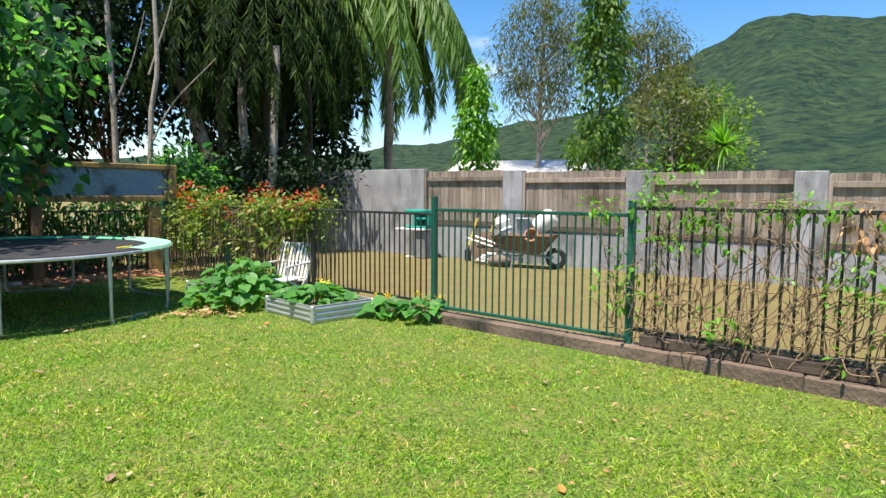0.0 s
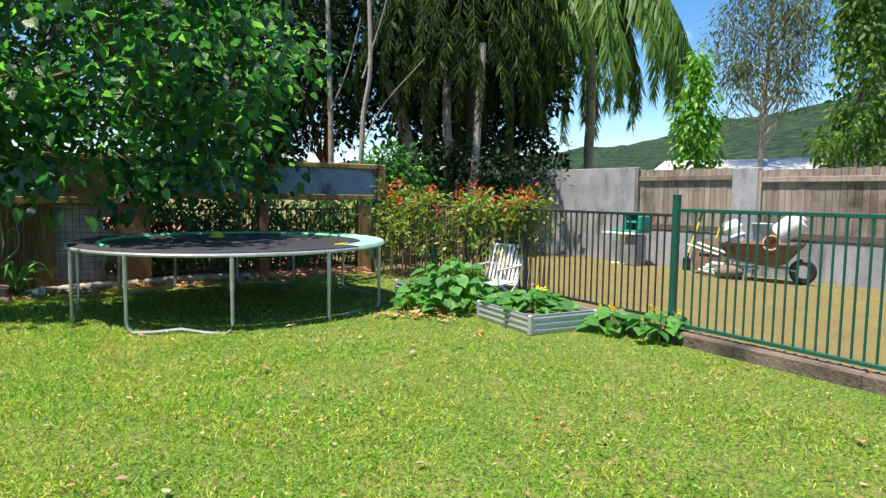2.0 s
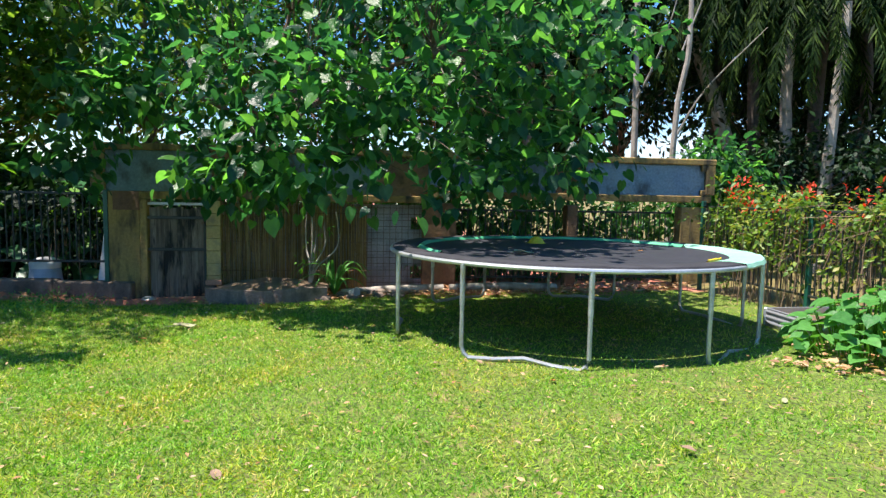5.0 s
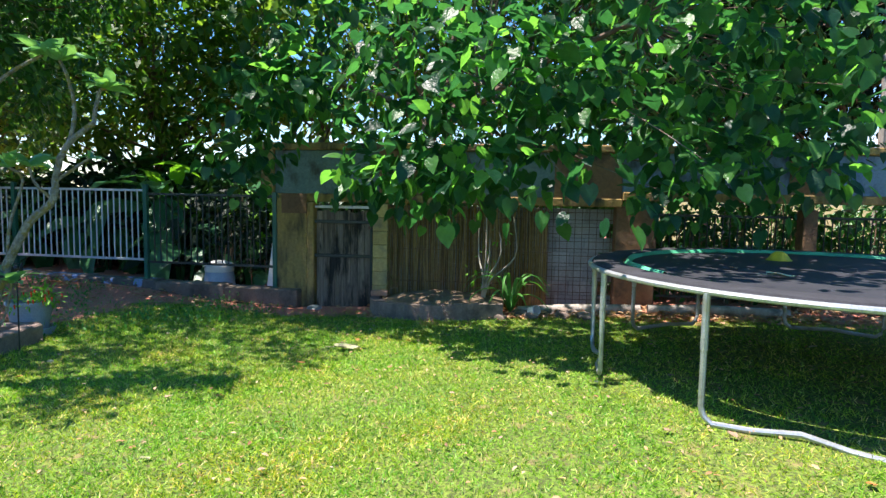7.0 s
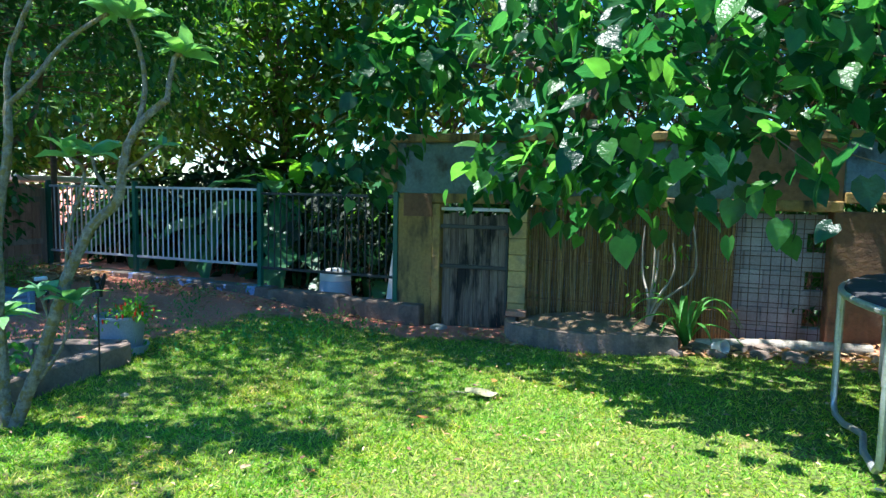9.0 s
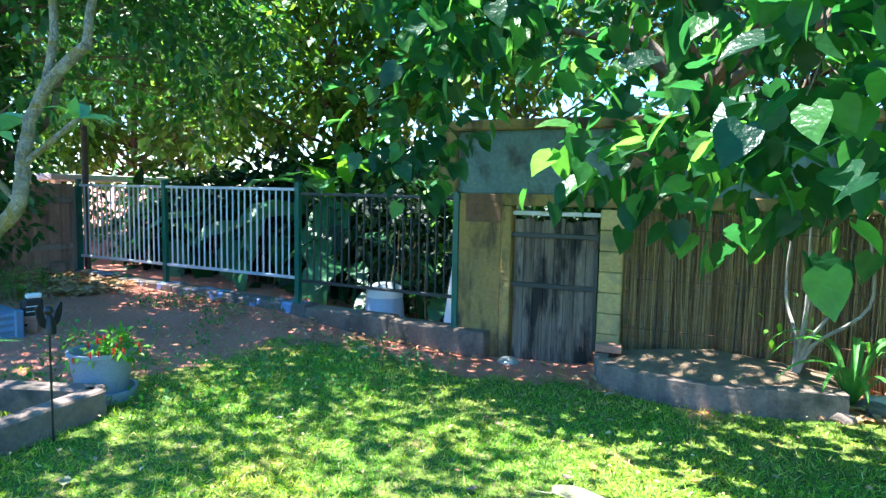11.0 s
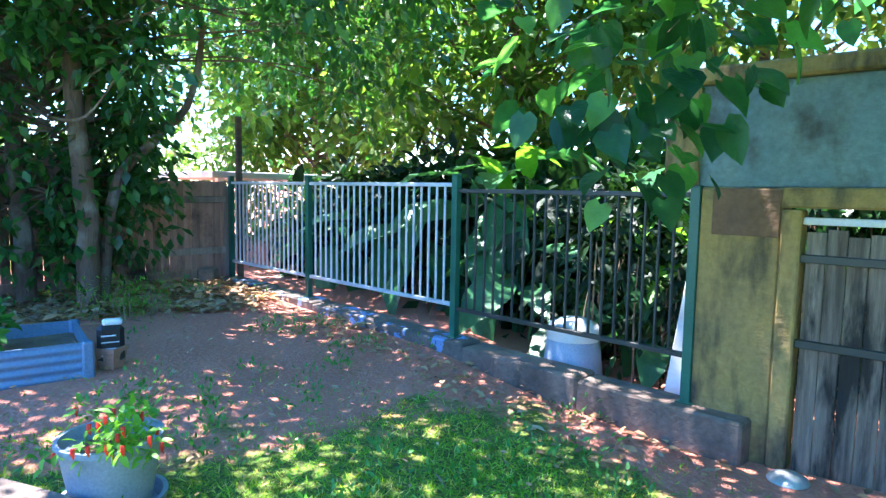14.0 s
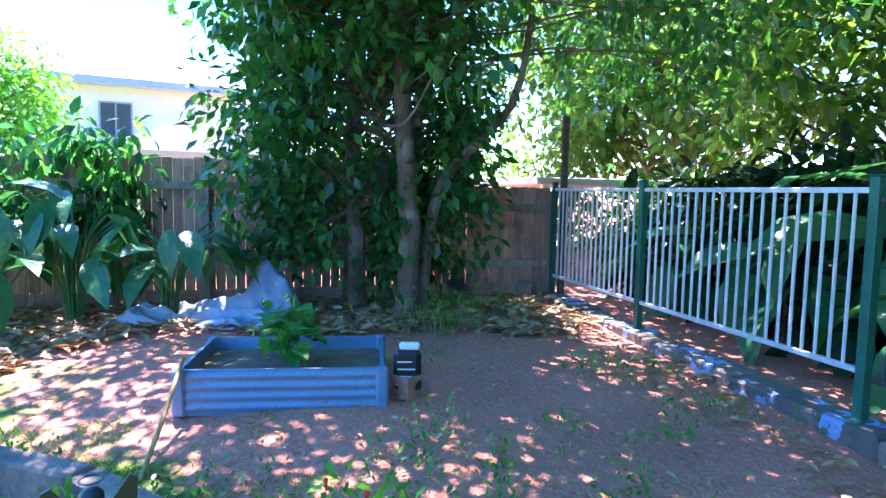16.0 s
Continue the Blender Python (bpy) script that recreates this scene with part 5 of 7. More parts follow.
for i in range(120):
    s = rng.uniform(-5.0, -2.6)
    p = GATE_O + GATE_D * s + gate_n * rng.normal(0.05, 0.1)
    q = p + Vector((rng.normal(0, 0.35), rng.normal(0, 0.25), 0))
    limb(mb, [(p.x, p.y, rng.uniform(0.3, 1.1)), (p.x + 0.1, p.y, rng.uniform(0.7, 1.35)), (q.x, q.y, rng.uniform(0.5, 1.3))], 0.005, 0.003, 4)
mb.done("twig_mass", M["vine_dry"], hedge, "dead brown twigs")["kind"] = "stuff"


# vines on the black fence
def fence_vine():
    ob = thing("fence_vine", "straggling half-dead vine twined through the black pool fence", "vine", Matrix.Identity(4))
    mb = Mesh()
    for i in range(270):
        s = GP2 - 0.3 + (rng.random() ** 0.8) * 4.6
        pts = []
        z, d = rng.uniform(0.05, 0.5), 0.0
        for k in range(7):
            p = GATE_O + GATE_D * s + gate_n * rng.normal(-0.03, 0.05)
            pts.append((p.x, p.y, z))
            s += rng.normal(0.03, 0.12)
            z = min(1.45, max(0.08, z + rng.uniform(-0.1, 0.4)))
        limb(mb, pts, rng.uniform(0.004, 0.008), 0.003, 4)
    mb.done("stem_mass", M["vine_dry"], ob, "dry brown stems")["kind"] = "stuff"
    green, brown = [], []
    for s0, z0, n, sd, sz in ((2.75, 1.15, 20, 0.2, 0.25), (2.35, 0.75, 9, 0.1, 0.25), (3.1, 1.3, 14, 0.12, 0.12), (4.35, 0.85, 26, 0.3, 0.16), (4.9, 0.75, 16, 0.22, 0.25), (3.3, 0.3, 6, 0.4, 0.1), (3.7, 1.4, 5, 0.2, 0.03), (4.2, 1.4, 5, 0.3, 0.04), (2.1, 1.35, 6, 0.15, 0.05), (2.6, 1.62, 6, 0.05, 0.12), (5.8, 0.9, 26, 0.6, 0.3)):
        for i in range(n):
            p = GATE_O + GATE_D * (s0 + rng.normal(0, sd)) + gate_n * rng.normal(-0.05, 0.06)
            green.append((p.x, p.y, z0 + rng.normal(0, sz)))
    for i in range(34):
        p = GATE_O + GATE_D * rng.uniform(4.0, 7.0) + gate_n * rng.normal(-0.03, 0.06)
        brown.append((p.x, p.y, 1.3 + rng.normal(0, 0.1)))
    clumps(green, 10, 0.11, (0.045, 0.09), 0.3, OVAL, M["lime_leaf"], ob, "leaf_mass", "fresh green leaves")["kind"] = "stuff"
    clumps(brown, 9, 0.12, (0.04, 0.085), 0.9, OVAL, M["dry_leaf"], ob, "dead_leaf_mass", "hanging dead brown leaves")["kind"] = "stuff"


fence_vine()


# pumpkins in the silver beds
def pumpkin(label, cx, cy, n, r, z0, z1):
    ob = thing("pumpkin_plant", label, "plant", Matrix.Translation((cx, cy, 0)), "pumpkin plants")
    mb, at, way, up, size = Mesh(), [], [], [], []
    for i in range(n):
        a, q = rng.random() * 6.283, r * rng.random() ** 0.6
        x, y = q * math.cos(a), q * math.sin(a)
        z = z0 + (z1 - z0) * (1 - (q / r) ** 2) * rng.uniform(0.35, 1.0)
        g = ground_z(cx + x, cy + y)
        z = max(z, g + 0.04)
        mb.tube([(x * 0.8, y * 0.8, g - 0.01), (x * 0.9, y * 0.9, z * 0.6 + g * 0.4), (x, y, z)], 0.006, 4, False)
        at.append((x, y, z))
        way.append((math.cos(a) + rng.normal(0, 0.5), math.sin(a) + rng.normal(0, 0.5), rng.uniform(-0.6, 0.2)))
        up.append((rng.normal(0, 0.3), rng.normal(-0.25, 0.3), 1))
        size.append(rng.uniform(0.11, 0.19))
    mb.done("stem_mass", M["lime_leaf"], ob)["kind"] = "stuff"
    cloud("leaf_mass", HEART, at, way, up, size, M["pumpkin_leaf"], ob, "broad soft green leaves")["kind"] = "stuff"
    clumps([(rng.normal(0, r * 0.4), rng.normal(0, r * 0.4), z0 + 0.15) for i in range(3)], 4, 0.05, (0.05, 0.08), -0.5, OVAL, M["flower_yellow"], ob, "flower_mass", "yellow flowers")["kind"] = "stuff"


pumpkin("pumpkin plant spilling over the silver bed onto the lawn", -2.75, 8.4, 210, 0.72, 0.1, 0.62)
pumpkin("low pumpkin plant filling the silver bed", -1.62, 7.72, 80, 0.43, 0.22, 0.36)
pumpkin("young pumpkin plant trailing over the kerb", -0.72, 7.55, 26, 0.24, 0.08, 0.28)
pumpkin("young pumpkin plant trailing over the kerb", -0.25, 7.3, 26, 0.26, 0.12, 0.3)


# frangipani
def build_frangipani():
    ob = thing("frangipani_tree", "small frangipani with lichened forked branches and leaf tufts", "tree", Matrix.Identity(4))
    mb = Mesh()
    limb(mb, [(-9.16, 2.06, -0.14), (-9.11, 2.16, 0.13), (-9.04, 2.29, 0.5), (-8.99, 2.38, 0.79), (-8.93, 2.51, 1.08), (-8.84, 2.67, 1.27), (-8.83, 2.69, 1.44), (-8.8, 2.76, 1.66), (-8.71, 2.93, 1.84)], 0.04, 0.02, 9)
    limb(mb, [(-8.8, 2.76, 1.65), (-8.77, 2.82, 1.89), (-8.79, 2.79, 2.13), (-8.81, 2.74, 2.28)], 0.016, 0.012, 9)
    limb(mb, [(-8.71, 2.93, 1.84), (-8.69, 2.97, 2.06), (-8.67, 3.01, 2.09)], 0.016, 0.013, 9)
    limb(mb, [(-8.84, 2.67, 1.27), (-8.88, 2.57, 1.38), (-8.92, 2.53, 1.51)], 0.013, 0.009, 9)
    limb(mb, [(-8.83, 2.69, 1.41), (-8.77, 2.81, 1.51), (-8.72, 2.9, 1.58)], 0.013, 0.009, 9)
    limb(mb, [(-9.17, 2.03, -0.14), (-9.18, 2.01, 0.49), (-9.18, 2.02, 1.07), (-9.15, 2.08, 1.46), (-9.14, 2.1, 1.8)], 0.036, 0.022, 9)
    limb(mb, [(-9.14, 2.1, 1.8), (-9.08, 2.22, 1.91), (-8.98, 2.41, 2.15), (-8.86, 2.64, 2.31)], 0.018, 0.012, 9)
    limb(mb, [(-9.14, 2.1, 1.8), (-9.13, 2.12, 2.08), (-9.06, 2.27, 2.45)], 0.019, 0.013, 9)
    limb(mb, [(-9.17, 2.06, 1.3), (-9.24, 1.95, 1.62), (-9.29, 1.84, 2.16)], 0.016, 0.012, 9)
    limb(mb, [(-8.99, 2.38, 0.79), (-8.98, 2.4, 1.07), (-8.94, 2.49, 1.4), (-8.97, 2.42, 1.5)], 0.013, 0.009, 9)
    limb(mb, [(-9.09, 2.21, 0.2), (-9.04, 2.29, 0.44), (-9.07, 2.23, 0.72)], 0.013, 0.009, 9)
    limb(mb, [(-9.16, 2.06, -0.1), (-9.22, 1.95, 0.22), (-9.2, 1.99, 0.55)], 0.013, 0.009, 9)
    limb(mb, [(-9.11, 2.16, 0.11), (-9.02, 2.34, 0.38), (-8.98, 2.4, 0.65)], 0.013, 0.009, 9)
    mb.done("branch", M["bark_lichen"], ob, smooth=True)
    at, way, up, size = [], [], [], []
    for tip, n, L in (((-8.81, 2.74, 2.28), 13, 0.24), ((-8.67, 3.01, 2.09), 13, 0.24), ((-8.92, 2.53, 1.51), 9, 0.2), ((-8.72, 2.9, 1.58), 6, 0.13), ((-8.86, 2.64, 2.31), 12, 0.26), ((-9.06, 2.27, 2.45), 9, 0.24), ((-9.29, 1.84, 2.16), 9, 0.24), ((-8.97, 2.42, 1.5), 11, 0.22), ((-9.07, 2.23, 0.72), 8, 0.18), ((-9.2, 1.99, 0.55), 12, 0.22), ((-8.98, 2.4, 0.65), 12, 0.22)):
        for i in range(n):
            a = 6.283 * i / n + rng.normal(0, 0.25)
            at.append(tip)
            way.append((math.cos(a), math.sin(a), rng.uniform(0.0, 1.1)))
            up.append((0.3 * rng.normal(), 0.3 * rng.normal(), 1))
            size.append(0.95 * L * rng.uniform(0.75, 1.1))
    cloud("leaf_mass", PADDLE, at, way, up, size, M["frangi_leaf"], ob, "long pointed green leaves")["kind"] = "stuff"


build_frangipani()


# ---- far hills and neighbours ----
def hills():
    def crest(az):
        pts = [(-60, 0.05), (-12, 0.06), (0, 0.085), (7.5, 0.118), (14, 0.135), (19.3, 0.2), (23, 0.241), (26, 0.275), (28.3, 0.294), (30, 0.288), (32.3, 0.279), (35.5, 0.287), (41, 0.25), (52, 0.16), (75, 0.08), (110, 0.04)]
        for (a, u), (b, v) in zip(pts, pts[1:]):
            if a <= az <= b:
                return u + (v - u) * smooth01((az - a) / (b - a)) * 0.5 + (v - u) * 0.5 * (az - a) / (b - a)
        return 0.04

    mb = Mesh()
    na, nr = 300, 46
    for i in range(na + 1):
        az = -60 + 170 * i / na
        for j in range(nr + 1):
            t = j / nr
            r = 240 + 760 * t
            a = radians(az)
            full = crest(az) * 1000 * math.cos(radians(min(abs(az), 40)))
            h = full * (t ** 1.25) + 26 * t * (1 - t) * noise.noise(Vector((az * 0.16, t * 4, 0))) * min(1, full / 80)
            h += 7 * noise.noise(Vector((r * math.sin(a) * 0.02, r * math.cos(a) * 0.02, 1))) * t + 4.0 * noise.noise(Vector((r * math.sin(a) * 0.07, r * math.cos(a) * 0.07, 5))) * t
            mb.v.append((r * math.sin(a), r * math.cos(a), h - 1))
    w = nr + 1
    for i in range(na):
        for j in range(nr):
            a = i * w + j
            mb.f.append((a, a + 1, a + w + 1, a + w))
    m, nt, p = start("hazed_forest_slope")
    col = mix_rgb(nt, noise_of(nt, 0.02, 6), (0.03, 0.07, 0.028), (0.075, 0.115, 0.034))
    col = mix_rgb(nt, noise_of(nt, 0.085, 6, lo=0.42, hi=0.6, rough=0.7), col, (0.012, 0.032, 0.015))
    # Distance haze painted into the slope colour as a little blue-grey.
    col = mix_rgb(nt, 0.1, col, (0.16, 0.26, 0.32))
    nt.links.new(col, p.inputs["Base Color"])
    p.inputs["Roughness"].default_value = 1.0
    p.inputs["Specular IOR Level"].default_value = 0.0
    bn = nt.nodes.new("ShaderNodeBump")
    bn.inputs["Strength"].default_value, bn.inputs["Distance"].default_value = 1.0, 9.0
    nt.links.new(noise_of(nt, 0.085, 6), bn.inputs["Height"])
    nt.links.new(bn.outputs["Normal"], p.inputs["Normal"])
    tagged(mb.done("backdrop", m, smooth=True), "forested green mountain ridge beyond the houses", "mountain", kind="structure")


hills()


# dense dark growth that closes the view beyond the side fence and the old wall
def thicket(label, o, d, s0, s1, d0, d1, top, n, per, size, mat):
    nn = Vector((-d.y, d.x, 0))
    heads = []
    for i in range(n):
        s = rng.uniform(s0, s1)
        p = o + d * s + nn * rng.uniform(d0, d1)
        z = (top + 0.5 * noise.noise(Vector((s, 0, 4)))) * rng.random() ** 0.8
        heads.append((p.x, p.y, ground_z(p.x, p.y) + max(0.1, z)))
    return bush("thicket", label, heads, per, 0.4, size, mat, OVAL, 0.4, 0.012)


# The darkest thickets carry painted shade in their leaf colour.
thicket("dense shrubs beyond the side fence with painted-in shade", SIDE_O, SIDE_D, -1.0, 7.0, 1.8, 3.6, 1.45, 480, 20, (0.18, 0.34), "shade_leaf")
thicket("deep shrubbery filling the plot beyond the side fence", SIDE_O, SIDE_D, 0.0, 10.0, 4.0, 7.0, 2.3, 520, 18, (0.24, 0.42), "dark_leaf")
thicket("leafy shrubs behind the side fence beside the old wall", SIDE_O, SIDE_D, 4.6, 6.6, 0.6, 1.6, 1.5, 90, 16, (0.08, 0.16), "shade_leaf")
thicket("dense shrubs behind the old wall", OLD_O, OLD_D, -1.0, 5.0, 1.4, 3.2, 2.2, 300, 16, (0.14, 0.28), "dark_leaf")
thicket("leafy shrubs behind the old wall end", OLD_O, OLD_D, 4.0, 9.5, 0.5, 1.6, 1.5, 460, 14, (0.1, 0.18), "dark_leaf")
thicket("dense shrubs under the palms with painted-in shade", BACK_O, BACK_D, -9.0, 0.2, 0.8, 3.0, 2.0, 330, 16, (0.16, 0.3), "shade_leaf")
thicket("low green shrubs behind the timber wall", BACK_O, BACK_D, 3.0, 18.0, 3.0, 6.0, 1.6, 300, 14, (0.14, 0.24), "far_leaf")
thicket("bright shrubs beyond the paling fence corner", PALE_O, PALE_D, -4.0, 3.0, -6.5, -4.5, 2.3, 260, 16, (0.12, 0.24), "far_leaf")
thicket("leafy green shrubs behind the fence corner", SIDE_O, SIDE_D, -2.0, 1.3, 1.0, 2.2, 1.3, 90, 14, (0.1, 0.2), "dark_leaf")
thicket("broad undergrowth just behind the side fence with painted-in shade", SIDE_O, SIDE_D, -0.4, 4.6, 1.2, 2.0, 1.1, 110, 12, (0.2, 0.42), "shade_leaf")


# ---- things at the back wall ----
def on_back(s, out, z=0.0):
    p = BACK_O + BACK_D * s - Vector((-BACK_D.y, BACK_D.x, 0)) * out
    return p.x, p.y, ground_z(p.x, p.y) + z


def build_back_things():
    a = math.atan2(BACK_D.y, BACK_D.x)
    x, y, z = on_back(2.75, 0.62)
    tb = thing("garden_table", "pale garden table with a grey pedestal by the concrete wall", "table", Matrix.Translation((x, y, z)) @ Matrix.Rotation(a, 4, "Z"))
    Mesh().box((-0.42, -0.28, 0.66), (0.42, 0.28, 0.7), bevel=0.01).done("tabletop", M["white"], tb)
    Mesh().tube([(-0.12, 0, 0), (-0.1, 0, 0.66)], [0.06, 0.035], 10).done("leg", M["white"], tb, smooth=True)
    Mesh().tube([(-0.25, -0.14, 0.01), (0.1, 0.12, 0.02)], 0.025, 6).done("foot", M["white"], tb)
    Mesh().tube([(-0.25, 0.14, 0.01), (0.1, -0.12, 0.02)], 0.025, 6).done("foot", M["white"], tb)
    Mesh().box((0.12, -0.2, 0.0), (0.4, 0.2, 0.64), bevel=0.02).done("cabinet", M["concrete"], tb)
    seat = thing("childs_plastic_bench", "teal plastic childs bench standing on the garden table", "plastic bench", Matrix.Translation((x + 0.1, y, z + 0.702)) @ Matrix.Rotation(a, 4, "Z"))
    Mesh().box((-0.36, -0.22, 0.0), (0.34, 0.22, 0.05), bevel=0.02).done("seat", M["teal"], seat)
    Mesh().box((-0.08, -0.2, 0.05), (0.0, 0.2, 0.4), bevel=0.02).done("side_panel", M["teal"], seat)
    Mesh().box((0.3, -0.2, 0.05), (0.38, 0.2, 0.36), bevel=0.02).done("side_panel", M["teal"], seat)
    Mesh().box((-0.0, 0.12, 0.05), (0.3, 0.2, 0.38), bevel=0.02).done("backrest", M["teal"], seat)
    Mesh().box((-0.34, -0.2, 0.37), (0.2, 0.2, 0.43), bevel=0.02).done("top_shelf", M["teal"], seat)
    Mesh().box((-0.02, -0.16, 0.2), (0.32, 0.14, 0.25), bevel=0.02).done("inner_shelf", M["teal"], seat)
    for s, lab in ((4.15, "yellow-handled garden shovel leaning on the timber wall"), (4.62, "yellow-handled garden spade leaning on the timber wall")):
        x, y, z = on_back(s, 0.5)
        sh = thing("shovel", lab, "shovel", Matrix.Translation((x, y, z)) @ Matrix.Rotation(a, 4, "Z"), "garden shovels")
        Mesh().tube([(0, 0, 0.3), (0.1, 0.22, 0.98)], 0.02, 7).done("shaft", M["yellow"], sh, smooth=True)
        Mesh().tube([(0.1, 0.22, 0.98), (0.125, 0.27, 1.18)], 0.022, 7).done("grip", M["black"], sh, smooth=True)
        mb = Mesh()
        mb.box((-0.09, -0.012, 0.0), (0.09, 0.004, 0.26), bevel=0.01)
        mb.tube([(0, 0, 0.22), (0.01, 0.02, 0.36)], [0.03, 0.024], 7)
        mb.done("blade", M["black"], sh)
    x, y, z = on_back(4.74, 0.7)
    d = Mesh().ring([(0.0, 0.0), (0.34, 0.0), (0.36, 0.012), (0.36, 0.035), (0.34, 0.045), (0.0, 0.04)], 28).done("rusty_disc", M["rust"], smooth=True)
    d.matrix_world = Matrix.Translation((x, y, z + 0.35)) @ Matrix.Rotation(a, 4, "Z") @ Matrix.Rotation(radians(72), 4, "X")
    tagged(d, "round rusty metal lid leaning against the wall", "metal lid")
    for i in range(4):
        x, y, z = on_back(5.09 + 0.09 * i, 1.1 - 0.05 * i)
        pl = Mesh().box((-0.4, -0.05, 0), (0.4, 0.05, 0.04), bevel=0.006).done("timber_offcut", M["wall_white"])
        pl.matrix_world = Matrix.Translation((x, y, z + 0.05 + 0.055 * i)) @ Matrix.Rotation(a + 0.2 * i - 0.3, 4, "Z") @ Matrix.Rotation(0.06, 4, "Y")
        tagged(pl, "white painted timber offcut on the grass", "plank", "white offcuts")
    # wheelbarrow
    x, y, z = on_back(5.67, 0.88)
    wb = thing("wheelbarrow", "old rusty wheelbarrow piled with junk on the dry grass", "wheelbarrow", Matrix.Translation((x, y, z)) @ Matrix.Rotation(a + 0.2, 4, "Z") @ Matrix.Scale(1.14, 4))
    mb = Mesh()
    lo = [(-0.3, -0.2, 0.32), (0.42, -0.2, 0.28), (0.42, 0.2, 0.28), (-0.3, 0.2, 0.32)]
    hi = [(-0.45, -0.34, 0.58), (0.66, -0.34, 0.6), (0.66, 0.34, 0.6), (-0.45, 0.34, 0.58)]
    inn = [(p[0] * 0.95, p[1] * 0.93, p[2]) for p in hi]
    inl = [(p[0] * 0.94, p[1] * 0.9, p[2] + 0.02) for p in lo]
    mb.add(lo + hi + inn + inl, [(3, 2, 1, 0)] + [(i, (i + 1) % 4, 4 + (i + 1) % 4, 4 + i) for i in range(4)] + [(4 + i, 4 + (i + 1) % 4, 8 + (i + 1) % 4, 8 + i) for i in range(4)] + [(8 + i, 8 + (i + 1) % 4, 12 + (i + 1) % 4, 12 + i) for i in range(4)] + [(12, 13, 14, 15)])
    mb.done("tray", M["rust"], wb)
    for q in (-0.24, 0.24):
        Mesh().tube([(-0.95, q, 0.52), (-0.2, q * 0.8, 0.3), (0.62, q * 0.25, 0.2)], 0.018, 7).done("handle", M["galv"], wb, smooth=True)
        Mesh().tube([(-0.25, q * 0.8, 0.31), (-0.32, q, 0.01), (-0.08, q, 0.01), (-0.05, q * 0.8, 0.3)], 0.014, 6).done("leg", M["galv"], wb, smooth=True)
    wheel = Mesh().ring([(0.1, -0.03), (0.16, -0.035), (0.19, 0.0), (0.16, 0.035), (0.1, 0.03), (0.1, -0.03)], 22).done("wheel", M["black"], wb, smooth=True)
    wheel.matrix_local = Matrix.Translation((0.68, 0, 0.19)) @ Matrix.Rotation(radians(90), 4, "X")
    # its load
    def load(name, label, cat, m, prof, mat, n=18):
        o = Mesh().ring(prof, n).done(name, M[mat], smooth=True)
        o.matrix_world = wb.matrix_world @ m
        tagged(o, label, cat)
    load("plastic_drum", "white plastic drum lying in the wheelbarrow", "drum", Matrix.Translation((0.46, 0.02, 0.84)) @ Matrix.Rotation(0.9, 4, "Y"), [(0, -0.2), (0.13, -0.2), (0.16, -0.17), (0.17, 0.14), (0.13, 0.2), (0.05, 0.22), (0.05, 0.25), (0, 0.25)], "white")
    load("bucket", "pale blue plastic bucket in the wheelbarrow", "bucket", Matrix.Translation((0.1, -0.05, 0.62)), [(0, 0), (0.11, 0), (0.145, 0.26), (0.155, 0.27), (0.145, 0.28), (0.13, 0.27), (0.1, 0.02), (0, 0.02)], "grey_pot")
    load("pot_pile", "stack of old white pots in the wheelbarrow", "pots", Matrix.Translation((-0.24, 0.02, 0.58)) @ Matrix.Rotation(-0.4, 4, "Y"), [(0, 0), (0.1, 0), (0.13, 0.1), (0.14, 0.1), (0.12, 0.13), (0.15, 0.24), (0.12, 0.3), (0.09, 0.36), (0, 0.37)], "white")
    load("terracotta_pot", "terracotta pot lying in the wheelbarrow", "pot", Matrix.Translation((0.3, -0.12, 0.55)) @ Matrix.Rotation(1.2, 4, "X"), [(0, 0), (0.08, 0), (0.11, 0.16), (0.125, 0.16), (0.125, 0.2), (0.1, 0.2), (0.07, 0.02), (0, 0.02)], "terracotta")
    x, y, z = on_back(5.38, 1.17)
    sack = Mesh()
    for i in range(9):
        for k in range(12):
            w, v = 6.283 * k / 12, math.pi * (i / 8)
            r = math.sin(v) * (1 + 0.25 * noise.noise(Vector((i, k, 2))))
            sack.v.append((0.26 * r * math.cos(w), 0.17 * r * math.sin(w), 0.13 - 0.13 * math.cos(v)))
    for i in range(8):
        for k in range(12):
            sack.f.append((i * 12 + k, i * 12 + (k + 1) % 12, i * 12 + 12 + (k + 1) % 12, i * 12 + 12 + k))
    o = sack.done("sandbag", M["stone"], smooth=True)
    o.location = (x, y, z)
    tagged(o, "slumped grey-brown sandbag beside the wheelbarrow", "sandbag")


build_back_things()


